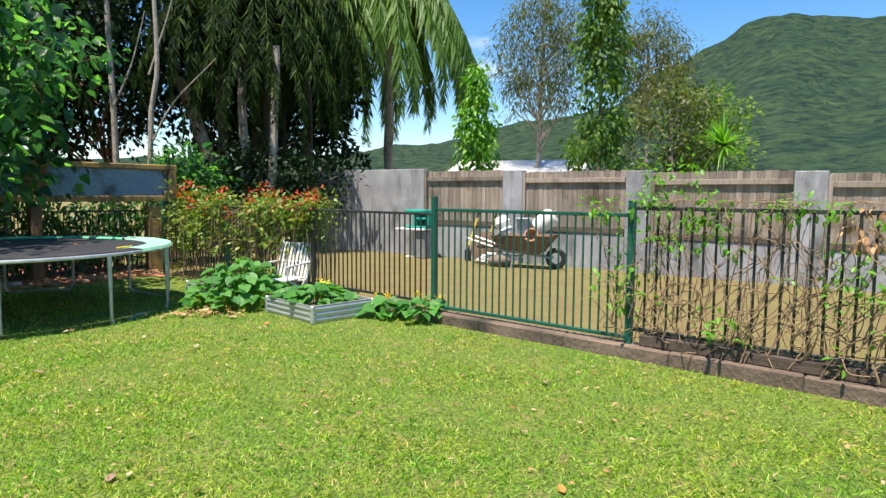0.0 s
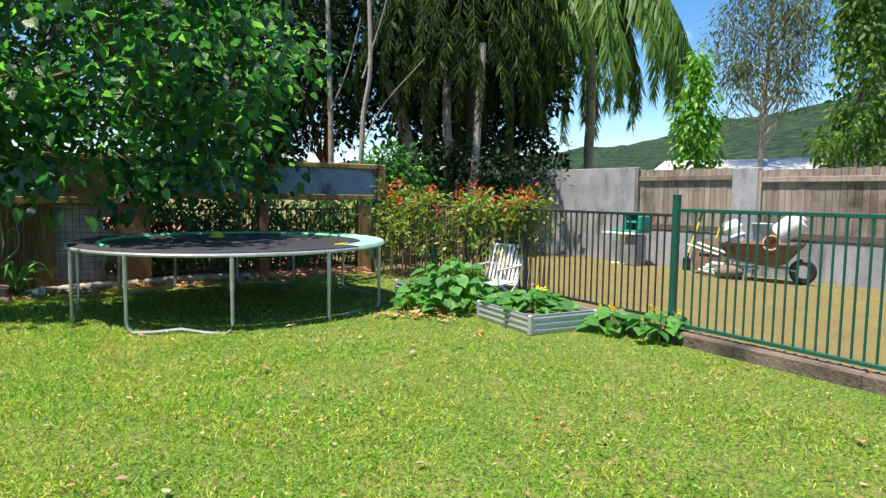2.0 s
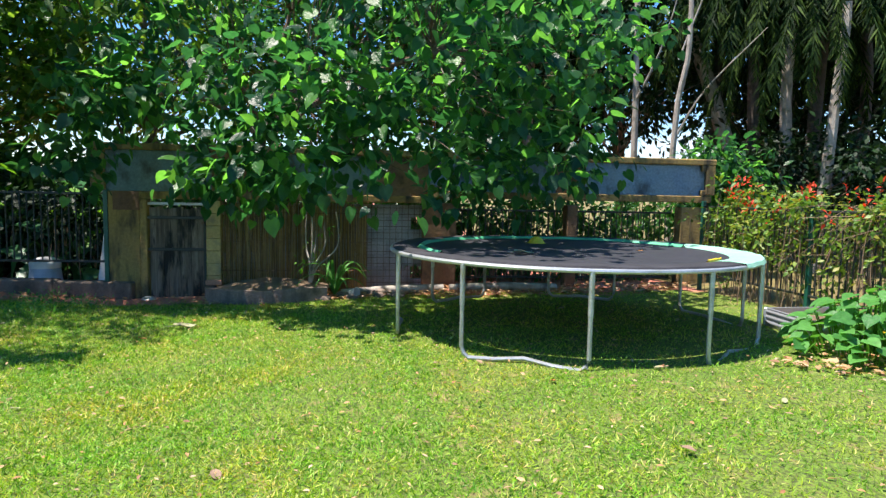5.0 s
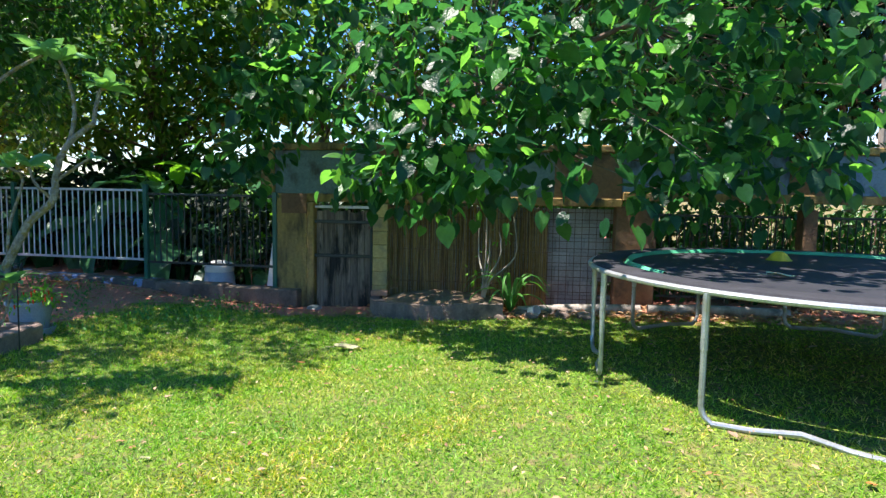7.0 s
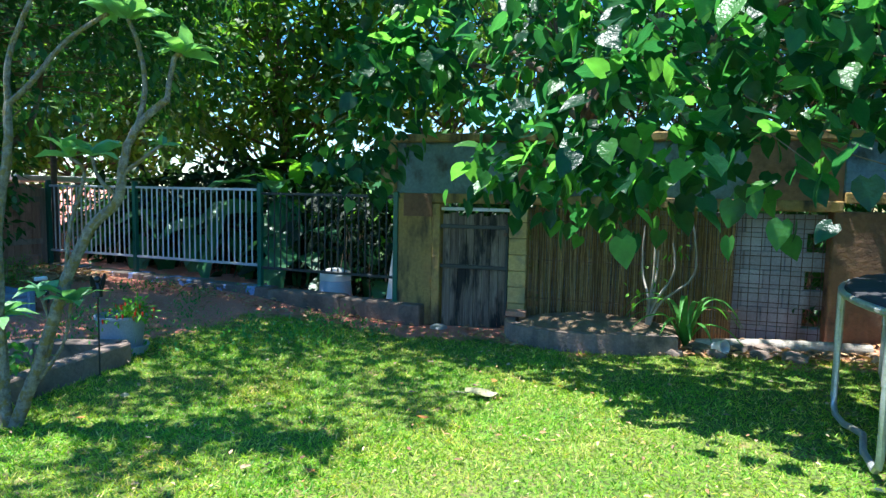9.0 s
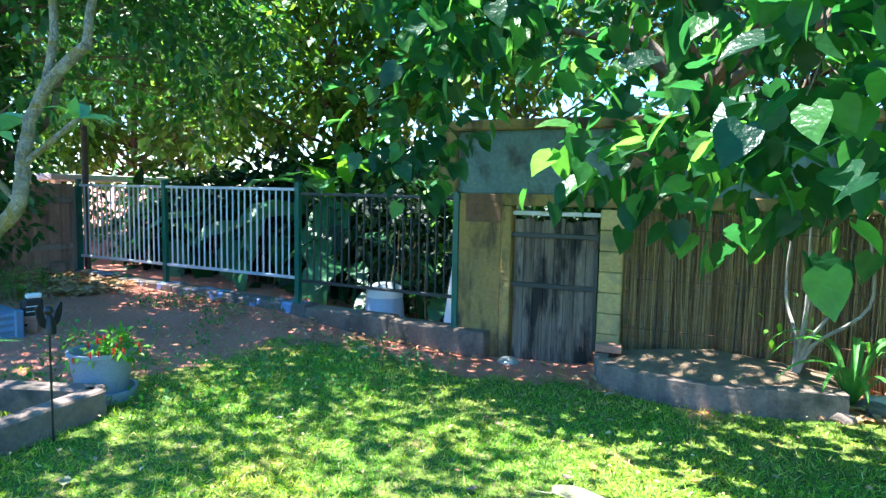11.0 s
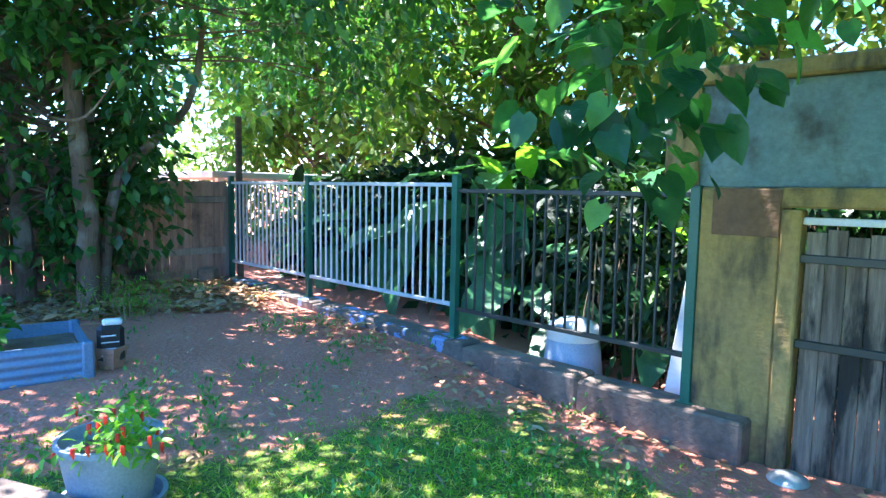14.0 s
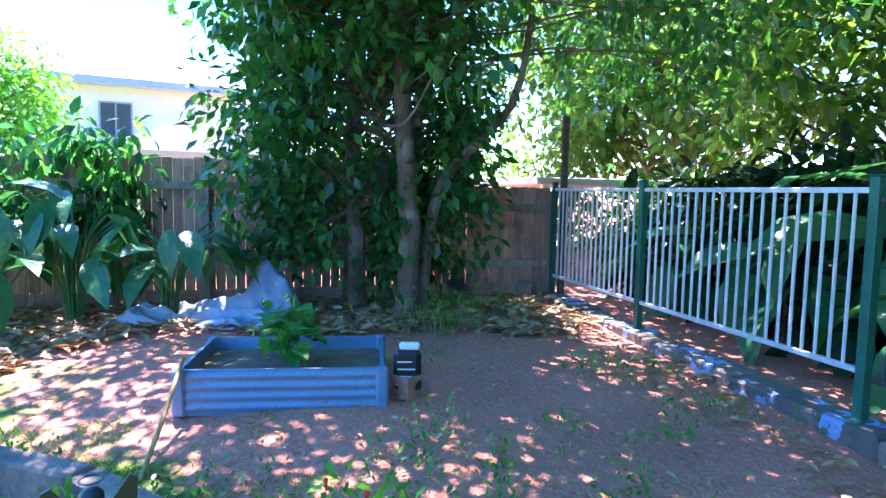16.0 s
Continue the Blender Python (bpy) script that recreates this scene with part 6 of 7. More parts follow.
# ---- garden chair behind the silver beds ----
def build_chair():
    ob = thing("folding_garden_chair", "white slatted folding garden chair beside the raised beds", "chair", Matrix.Translation(gz(-2.5, 8.75)) @ Matrix.Rotation(radians(-22), 4, "Z"))
    for x in (-0.02, 0.5):
        Mesh().tube([(x, 0.22, 0.22), (x + 0.02, 0.43, 0.86)], 0.014, 7).done("back_post", M["white"], ob, smooth=True)
    for z, y in ((0.26, 0.235), (0.52, 0.325), (0.78, 0.413)):
        Mesh().tube([(-0.02, y, z), (0.52, y, z)], 0.013, 7).done("back_rail", M["white"], ob, smooth=True)
    for i in range(8):
        x = 0.03 + i * 0.06
        Mesh().box((x, -0.006, 0), (x + 0.036, 0.006, 0.58), Matrix.Translation((0, 0.215, 0.24)) @ Matrix.Rotation(radians(-18.5), 4, "X"), bevel=0.003).done("slat", M["white"], ob)
    for i in range(6):
        y = -0.22 + i * 0.075
        Mesh().box((-0.02, y, 0.3), (0.5, y + 0.045, 0.318), bevel=0.003).done("seat_slat", M["white"], ob)
    for x in (-0.03, 0.51):
        Mesh().tube([(x, -0.2, 0.0), (x, 0.25, 0.3)], 0.013, 7).done("leg", M["white"], ob, smooth=True)
        Mesh().tube([(x, 0.5, 0.0), (x, -0.2, 0.31)], 0.013, 7).done("leg", M["white"], ob, smooth=True)
        Mesh().tube([(x, -0.25, 0.5), (x, 0.33, 0.52)], 0.014, 7).done("armrest", M["white"], ob, smooth=True)
        Mesh().tube([(x, -0.22, 0.31), (x, -0.24, 0.5)], 0.012, 7).done("arm_post", M["white"], ob, smooth=True)


build_chair()


# ---- planter and plants along the old wall ----
def on_old(s, n, z=0.0):
    p = OLD_O + OLD_D * s + Vector((-OLD_D.y, OLD_D.x, 0)) * n
    return Vector((p.x, p.y, ground_z(p.x, p.y) + z))


def build_planter():
    pl = thing("planter", "curved low concrete planter edge filled with dry mulch", "planter", Matrix.Identity(4))
    pts = curve([tuple(on_old(0.92, -0.1)), tuple(on_old(0.98, -0.5)), tuple(on_old(1.45, -0.82)), tuple(on_old(2.1, -0.92)), tuple(on_old(2.65, -0.85))], 10)
    for i in range(len(pts) - 1):
        a, b = pts[i], pts[i + 1]
        d = (b - a)
        m = Matrix.Translation(a) @ Matrix.Rotation(math.atan2(d.y, d.x), 4, "Z")
        Mesh().box((0.0, -0.06, -0.08), (d.length + 0.004, 0.06, 0.2 + 0.012 * noise.noise(a * 3)), m, bevel=0.002).done("edge_block", M["stone"], pl)
    mb = Mesh()
    mb.v.append(tuple(on_old(1.8, -0.35, 0.27)))
    ring = [p + Vector((0, 0, 0.15)) for p in pts] + [on_old(2.7, -0.02, 0.16), on_old(1.8, -0.02, 0.24), on_old(1.0, -0.02, 0.18)]
    c = Vector(mb.v[0])
    mid = [c.lerp(p, 0.55) + Vector((0, 0, 0.05 + 0.03 * noise.noise(p * 4))) for p in ring]
    mb.v += [tuple(p) for p in mid + ring]
    k = len(ring)
    for i in range(k):
        j = (i + 1) % k
        mb.f += [(0, 1 + i, 1 + j), (1 + i, 1 + k + i, 1 + k + j, 1 + j)]
    mb.done("mulch", M["soil"], pl, "dry mulch and clippings", True)
    for a, b in (((2.85, -0.5), (4.4, -0.42)), ((4.5, -0.4), (6.2, -0.45))):
        p, q = on_old(*a, 0.05), on_old(*b, 0.05)
        lg = thing("garden_log", "weathered timber log edging the wall border", "log", Matrix.Translation(p))
        Mesh().tube(curve([(0, 0, 0), tuple((q - p) * 0.5 + Vector((0, 0, 0.02))), tuple(q - p)], 4), 0.065, 10).done("log", M["bark_pale"], lg, smooth=True)
    r = random.Random(4)
    for i in range(9):
        p = on_old(2.55 + 0.13 * i + r.uniform(-0.1, 0.1), -0.75 + r.uniform(-0.15, 0.3))
        bm = bmesh.new()
        bmesh.ops.create_icosphere(bm, subdivisions=2, radius=1)
        sx = r.uniform(0.06, 0.12)
        for v in bm.verts:
            v.co = Vector((v.co.x * sx * 1.4, v.co.y * sx, v.co.z * sx * 0.6)) * (1 + 0.35 * noise.noise(v.co * 1.6 + Vector((i, 0, 0))))
        me = bpy.data.meshes.new("rock")
        bm.to_mesh(me)
        bm.free()
        me.materials.append(M["stone"])
        o = new("rock", me)
        o.location = p + Vector((0, 0, 0.03))
        tagged(o, "dark lichen-stained garden rock in leaf litter", "rock", "rocks by the wall")
    o = Mesh().ring([(0, 0), (0.05, 0), (0.06, 0.11), (0.066, 0.12), (0.056, 0.12), (0.04, 0.02), (0, 0.02)], 16).done("plastic_tub", M["white"], smooth=True)
    o.matrix_world = Matrix.Translation(on_old(3.0, -0.78, 0.08)) @ Matrix.Rotation(1.3, 4, "Y")
    tagged(o, "small white plastic tub lying among dry leaves", "tub")
    o = Mesh().box((-0.115, -0.055, 0), (0.115, 0.055, 0.07), bevel=0.008).done("loose_brick", M["terracotta"])
    o.matrix_world = Matrix.Translation(on_old(0.97, -0.22, 0.21)) @ Matrix.Rotation(0.9, 4, "Z")
    tagged(o, "orange-red brick lying on the planter edge", "brick")
    o = Mesh().ring([(0.13, 0.0), (0.135, 0.008), (0.12, 0.03), (0.07, 0.055), (0.0, 0.062)], 24).done("metal_bowl", M["galv"], smooth=True)
    o.matrix_world = Matrix.Translation(on_old(0.03, -0.16, 0.002)) @ Matrix.Scale(0.8, 4)
    tagged(o, "upturned dull metal bowl on the earth by the gate", "bowl")
    # strap-leaved plant
    p = on_old(2.75, -0.5)
    ob = thing("strap_leaf_plant", "green strap-leaved lily with arching leaves by the wall", "plant", Matrix.Translation(p))
    for i in range(17):
        a = 6.283 * i * 0.618
        o2 = Vector((math.cos(a), math.sin(a), 0))
        L = rng.uniform(0.4, 0.72)
        hgt = rng.uniform(0.25, 0.62)
        cv = curve([(0, 0, 0.02), tuple(o2 * L * 0.3 + Vector((0, 0, hgt * 0.85))), tuple(o2 * L * 0.7 + Vector((0, 0, hgt * 0.9))), tuple(o2 * L + Vector((0, 0, hgt * 0.55)))], 4)
        mb = Mesh()
        sd = Vector((-o2.y, o2.x, 0))
        for k, q in enumerate(cv):
            w = 0.026 * math.sin(math.pi * min(1, 0.22 + 0.78 * k / (len(cv) - 1)))
            mb.v += [tuple(q + sd * w + Vector((0, 0, 0.008))), tuple(q), tuple(q - sd * w + Vector((0, 0, 0.008)))]
        for k in range(len(cv) - 1):
            mb.f += [(3 * k, 3 * k + 1, 3 * k + 4, 3 * k + 3), (3 * k + 1, 3 * k + 2, 3 * k + 5, 3 * k + 4)]
        mb.done("leaf", M["pumpkin_leaf"], ob)
    # bare shrub
    b = on_old(2.35, -0.4)
    sh = thing("bare_shrub", "thin bare shrub with crooked pale stems by the wall", "shrub", Matrix.Identity(4))
    mb = Mesh()
    for e in ((-0.15, 0.1, 1.25), (0.1, 0.0, 1.35), (0.25, 0.1, 1.1), (0.0, 0.15, 1.0), (0.4, 0.2, 1.3)):
        limb(mb, [b, b + Vector((e[0] * 0.2 + 0.05, e[1] * 0.3, 0.45)), b + Vector((e[0] * 1.1, e[1], 0.8)), b + Vector(e)], 0.018, 0.008, 6)
    mb.done("stem", M["bark_pale"], sh, smooth=True)
    clumps([b + Vector((0.1, 0, 0.8)), b + Vector((-0.15, 0, 0.5)), b + Vector((0.3, 0.1, 1.1))], 9, 0.15, (0.06, 0.1), 0.3, OVAL, M["lime_leaf"], sh, "leaf_mass")["kind"] = "stuff"


build_planter()


# ---- side fence corner ----
def build_side_things():
    p = SIDE_O + SIDE_D * 5.05 + side_n * 0.42
    o = thing("compost_bin", "pale blue-grey compost bin with a domed white lid", "compost bin", Matrix.Translation(gz(p.x, p.y)))
    Mesh().ring([(0, 0), (0.25, 0), (0.21, 0.36), (0.2, 0.37), (0, 0.37)], 24).done("bin_body", M["grey_pot"], o, smooth=True)
    Mesh().ring([(0.215, 0.37), (0.215, 0.44), (0.19, 0.49), (0.1, 0.53), (0, 0.54)], 24).done("lid", M["white"], o, smooth=True)
    p = SIDE_O + SIDE_D * 5.95 + side_n * 0.3
    o = Mesh().box((-0.09, -0.015, 0), (0.09, 0.015, 1.15), bevel=0.006).done("timber_plank", M["wall_white"])
    o.matrix_world = Matrix.Translation(gz(p.x, p.y)) @ Matrix.Rotation(math.atan2(SIDE_D.y, SIDE_D.x), 4, "Z") @ Matrix.Rotation(0.14, 4, "Y")
    tagged(o, "pale weathered plank leaning behind the side fence", "plank")
    p = SIDE_O + side_n * 0.1
    o = Mesh().tube([(0, 0, -0.1), (0.01, 0, 2.15)], 0.045, 9).done("timber_pole", M["sleeper"], smooth=True)
    o.location = gz(p.x - 0.05, p.y)
    tagged(o, "dark timber pole at the fence corner", "pole")
    o = Mesh().box((-0.12, -0.1, 0), (0.12, 0.1, 0.2), bevel=0.02).done("concrete_block", M["stone"])
    o.location = gz(-16.1, 1.15)
    tagged(o, "rough concrete block in the fence corner", "block")


build_side_things()


# ---- pots, ornament and edging by the frangipani ----
def build_pot_corner():
    x, y = -10.8, 2.58
    g = ground_z(x, y)
    o = thing("flower_pot", "round blue-grey plastic pot on a saucer", "plant pot", Matrix.Translation((x, y, g)))
    Mesh().ring([(0, 0.05), (0.155, 0.05), (0.2, 0.315), (0.212, 0.32), (0.212, 0.345), (0.195, 0.345), (0.185, 0.29), (0, 0.27)], 36).done("pot_body", M["grey_pot"], o, smooth=True)
    Mesh().ring([(0, 0), (0.19, 0), (0.215, 0.05), (0.22, 0.08), (0.2, 0.08), (0.18, 0.02), (0, 0.015)], 36).done("saucer", M["grey_pot"], o, smooth=True)
    Mesh().ring([(0, 0.295), (0.1, 0.29), (0.183, 0.285), (0.183, 0.26)], 24).done("soil", M["soil"], o, "dark potting soil", True)
    pl = thing("chilli_plant", "bushy chilli plant with red fruit in the grey pot", "plant", Matrix.Translation((x, y, g + 0.285)))
    mb, heads = Mesh(), []
    for i in range(22):
        a = rng.random() * 6.283
        r, z = rng.uniform(0.05, 0.25), rng.uniform(0.03, 0.17)
        e = (r * math.cos(a) + 0.06, r * math.sin(a) + 0.04, z)
        mb.tube([(0.02 * math.cos(a), 0.02 * math.sin(a), 0), (e[0] * 0.5, e[1] * 0.5, z * 0.8), e], 0.004, 4, False)
        heads.append(e)
    mb.done("stem_mass", M["lime_leaf"], pl)
    clumps(heads, 11, 0.075, (0.035, 0.07), 0.2, OVAL, M["lime_leaf"], pl, "leaf_mass")["kind"] = "stuff"
    for i in range(18):
        e = heads[i]
        c = Mesh().tube([(0, 0, 0), (0.004, 0, -0.02), (0.0, 0.003, -0.045)], [0.008, 0.009, 0.002], 6).done("chilli", M["flower_red"], pl)
        c.location = (e[0] + rng.normal(0.03, 0.04), e[1] + rng.normal(0, 0.05), e[2] + 0.02)
    # edging
    ed = thing("garden_edging", "low weathered stone edging round the garden bed", "edging", Matrix.Identity(4))
    path = [(-8.9, 1.35), (-9.7, 2.0), (-10.5, 2.62), (-10.78, 1.95), (-10.85, 1.1), (-10.7, 0.2)]
    for (ax, ay), (bx, by) in zip(path, path[1:]):
        a, b = Vector((ax, ay, ground_z(ax, ay))), Vector((bx, by, ground_z(bx, by)))
        m = Matrix.Translation(a) @ Matrix.Rotation(math.atan2(by - ay, bx - ax), 4, "Z")
        Mesh().box((0.0, -0.07, -0.06), ((b - a).length - 0.01, 0.07, 0.17), m, bevel=0.014).done("edging_slab", M["stone"], ed)
    # ornament
    x, y = -10.04, 2.46
    g = ground_z(x, y)
    mb = Mesh()
    mb.tube([(0, 0, -0.58), (0, 0, 0.42)], 0.01, 6)
    mb.ring([(0.0, 0.4), (0.055, 0.41), (0.05, 0.5), (0.025, 0.57), (0.0, 0.575)], 14)
    bm = bmesh.new()
    bmesh.ops.create_uvsphere(bm, u_segments=14, v_segments=9, radius=0.04)
    mb.add([v.co + Vector((0, 0, 0.61)) for v in bm.verts], [[v.index for v in f.verts] for f in bm.faces])
    bm.free()
    mb.tube([(0.035 * math.cos(w / 12 * 6.283), 0.035 * math.sin(w / 12 * 6.283), 0.672) for w in range(13)], 0.0025, 5, False)
    for sg in (-1, 1):
        wing = [(0.03, 0.5), (0.06, 0.6), (0.11, 0.67), (0.135, 0.66), (0.13, 0.58), (0.1, 0.5), (0.05, 0.46)]
        mb.add([(sg * q, 0.012, z) for q, z in wing] + [(sg * q, 0.0, z) for q, z in wing], [tuple(range(7)), tuple(range(13, 6, -1))] + [(i, (i + 1) % 7, 7 + (i + 1) % 7, 7 + i) for i in range(7)])
    o = mb.done("angel_ornament", M["black"], smooth=True)
    o.matrix_world = Matrix.Translation((x, y, g + 0.36)) @ Matrix.Rotation(radians(-31.6), 4, "Z") @ Matrix.Scale(0.65, 4)
    tagged(o, "glossy black metal angel ornament on a garden stake", "ornament")
    # stick against the blue bed
    o = Mesh().tube(curve([(-11.1, 1.12, ground_z(-11.1, 1.12)), (-11.4, 0.92, 0.12), (-11.66, 0.74, 0.32)], 5), [0.013] * 11, 8).done("bamboo_stick", M["bamboo"], smooth=True)
    tagged(o, "yellow bamboo stick leaning on the blue garden bed", "stick")
    # small pot with a bag
    x, y = -12.46, 1.75
    g = ground_z(x, y)
    o = Mesh().ring([(0, 0), (0.075, 0), (0.1, 0.12), (0.112, 0.12), (0.112, 0.15), (0.095, 0.15), (0.08, 0.03), (0, 0.03)], 4).done("square_pot", M["terracotta"])
    o.matrix_world = Matrix.Translation((x, y, g)) @ Matrix.Rotation(0.6, 4, "Z")
    tagged(o, "square terracotta pot beside the blue garden bed", "plant pot")
    bag = thing("soil_bag", "dark printed plastic bag standing in the terracotta pot", "bag", Matrix.Translation((x, y, g + 0.035)) @ Matrix.Rotation(radians(120), 4, "Z"))
    Mesh().box((-0.085, -0.04, 0), (0.085, 0.045, 0.27), bevel=0.03).done("bag_body", M["black"], bag)
    Mesh().box((-0.05, -0.025, 0.265), (0.075, 0.025, 0.31), bevel=0.012).done("bag_top", M["white"], bag, "white folded top")
    for i in range(4):
        Mesh().box((-0.06, -0.046, 0.06 + 0.045 * i), (0.05 - 0.02 * (i % 2), -0.041, 0.068 + 0.045 * i)).done("print_bar", M["white"], bag)


build_pot_corner()


def build_tarp():
    mb = Mesh()
    n, m = 70, 46
    a, ex, ey = Vector((-13.2, -1.75, 0)), Vector((-0.72, 1.5, 0)), Vector((0.62, 0.34, 0))
    for i in range(n + 1):
        for j in range(m + 1):
            u, v = i / n, j / m
            p = a + ex * u + ey * (v + 0.12 * noise.noise(Vector((u * 4, v * 4, 0))))
            hump = 0.42 * math.exp(-((u - 0.8) / 0.19) ** 2 - ((v - 0.22) / 0.22) ** 2) * (0.95 + 0.15 * math.sin(14 * u + 9 * v))
            z = 0.04 + 0.22 * (0.4 - abs(noise.noise(Vector((u * 4, v * 3, 1))))) + 0.09 * (0.4 - abs(noise.noise(Vector((u * 10, v * 7, 7))))) + hump * (1 + 0.25 * noise.noise(Vector((u * 7, v * 7, 3))))
            mb.v.append((p.x, p.y, ground_z(p.x, p.y) + z * min(1, 8 * min(u, v, 1 - u, 1 - v) + 0.15)))
    w = m + 1
    for i in range(n):
        for j in range(m):
            q = i * w + j
            mb.f.append((q, q + 1, q + w + 1, q + w))
    o = mb.done("tarpaulin", M["tarp"], smooth=True)
    tagged(o, "crumpled silver-blue tarpaulin heaped against the paling fence", "tarpaulin")


build_tarp()


# plants in and near the blue bed
def build_bed_plants():
    c = blue_o + blue_x * 0.6 + blue_y * 0.35
    ob = thing("leafy_vegetable", "leafy green vegetable plant with yellow flowers in the blue bed", "plant", Matrix.Translation((c.x, c.y, ground_z(c.x, c.y) + 0.17)))
    heads = [(rng.normal(0, 0.1), rng.normal(0, 0.1), rng.uniform(0.05, 0.3)) for i in range(16)]
    mb = Mesh()
    for h in heads:
        mb.tube([(0, 0, -0.02), (h[0] * 0.4, h[1] * 0.4, h[2] * 0.7), h], 0.004, 4, False)
    mb.done("stem_mass", M["lime_leaf"], ob)
    clumps(heads, 5, 0.08, (0.07, 0.13), 0.1, HEART, M["pumpkin_leaf"], ob, "leaf_mass")["kind"] = "stuff"
    clumps([(rng.normal(0, 0.2), rng.normal(0, 0.2), 0.36) for i in range(5)], 4, 0.02, (0.02, 0.035), -0.4, OVAL, M["flower_yellow"], ob, "flower_mass")["kind"] = "stuff"
    b = bush("low_bush", "low bright green bush at the foot of the tree", [(-14.07 + rng.normal(0, 0.2), 1.15 + rng.normal(0, 0.2), 0.05 + 0.32 * rng.random()) for i in range(60)], 16, 0.12, (0.03, 0.07), "lime_leaf", SLIM, -0.2)
    ob = bush("garden_weeds", "soft blue-green weeds inside the garden edging", [(-9.75 + rng.normal(0, 0.28), 1.35 + rng.normal(0, 0.3), 0.05 + 0.22 * rng.random()) for i in range(60)], 12, 0.12, (0.05, 0.1), "pumpkin_leaf", OVAL, 0.0)
    heads = []
    for i in range(230):
        x, y = rng.uniform(-16, -10.3), rng.uniform(0.0, 5.2)
        if across(SIDE_O, SIDE_D, x, y) < -0.25 and across(PALE_O, PALE_D, x, y) > 0.3 and not (-13.2 < x < -11.5 and 0.0 < y < 1.9) and noise.noise(Vector((x * 0.8, y * 0.8, 9))) > -0.05:
            heads.append((x, y, ground_z(x, y) + 0.015))
    w = bush("weed_tufts", "scattered small green weeds on bare earth", heads, 34, 0.17, (0.025, 0.055), "pumpkin_leaf", OVAL, -0.5, 0.003)
    w["kind"] = "stuff"
    # climbers on the paling fence
    pn = Vector((-PALE_D.y, PALE_D.x, 0))
    heads = []
    for i in range(120):
        s = rng.uniform(4.4, 7.6)
        p = PALE_O + PALE_D * s + pn * rng.uniform(0.05, 0.35)
        heads.append((p.x, p.y, rng.uniform(0.9, 1.8)))
    bush("fence_climber", "leafy green climber hanging over the paling fence", [h for h in heads if h[2] > 1.25 or h[1] < -1.6], 9, 0.2, (0.12, 0.24), "heart", OVAL, 0.9, 0.006, category="climber")


build_bed_plants()


# ---- leaf litter and single fallen leaves ----
def litter(label, test, box, n, size, parent=None):
    at, way, up, s = [], [], [], []
    while len(at) < n:
        x, y = rng.uniform(box[0], box[2]), rng.uniform(box[1], box[3])
        if not test(x, y):
            continue
        at.append((x, y, ground_z(x, y) + rng.uniform(0.014, 0.05)))
        a = rng.random() * 6.283
        way.append((math.cos(a), math.sin(a), rng.uniform(-0.2, 0.35)))
        up.append((rng.normal(0, 0.35), rng.normal(0, 0.35), 1))
        s.append(rng.uniform(*size))
    o = cloud("leaf_litter", OVAL, at, way, up, s, M["dry_leaf"])
    tagged(o, label, "leaf litter", kind="stuff")


litter("dry brown leaf litter along the paling fence", lambda x, y: 0.1 < across(PALE_O, PALE_D, x, y) < 1.7 + 0.9 * noise.noise(Vector((x, y, 0))) and across(SIDE_O, SIDE_D, x, y) < -0.2, (-16.6, -3.5, -10.5, 2.2), 6800, (0.07, 0.16))
litter("dry leaf litter along the side kerb", lambda x, y: -0.75 < across(SIDE_O, SIDE_D, x, y) < -0.16 and rng.random() < 0.5 + noise.noise(Vector((x * 1.4, y * 1.4, 2))), (-16.4, 1.2, -11.4, 5.9), 420, (0.04, 0.11))
litter("dry leaves heaped along the old wall", lambda x, y: -0.9 < across(OLD_O, OLD_D, x, y) < -0.05 and rng.random() < 0.25 + smooth01((x + 10.2) / 1.5), (-11.3, 6.0, -5.6, 12.4), 1500, (0.05, 0.13))
litter("dry leaves over the planter mulch", lambda x, y: True if -0.8 < across(OLD_O, OLD_D, x, y) < -0.1 else False, (-10.6, 6.4, -9.6, 7.9), 160, (0.04, 0.1))
litter("dry leaves scattered by the garden beds", lambda x, y: across(GATE_O, GATE_D, x, y) < -0.2 and noise.noise(Vector((x * 1.2, y * 1.2, 6))) > -0.1, (-3.6, 7.3, -1.9, 8.4), 130, (0.05, 0.13))
litter("sparse dry leaves scattered over the bare earth", lambda x, y: across(SIDE_O, SIDE_D, x, y) < -0.2 and across(PALE_O, PALE_D, x, y) > 0.4 and is_dirt(x, y), (-16.0, -1.5, -10.2, 5.6), 620, (0.025, 0.075))
litter("small dead leaves and clippings scattered over the lawn", lambda x, y: across(GATE_O, GATE_D, x, y) < -0.2 and across(OLD_O, OLD_D, x, y) < -0.6, (-12.5, 1.0, 4.0, 9.5), 2600, (0.018, 0.05))
LEAF_WORDS = ("curled dry brown leaf lying on the lawn", "large pale green fallen leaf lying on the lawn", "orange-brown fallen leaf lying on the lawn")
leaf_kinds = []
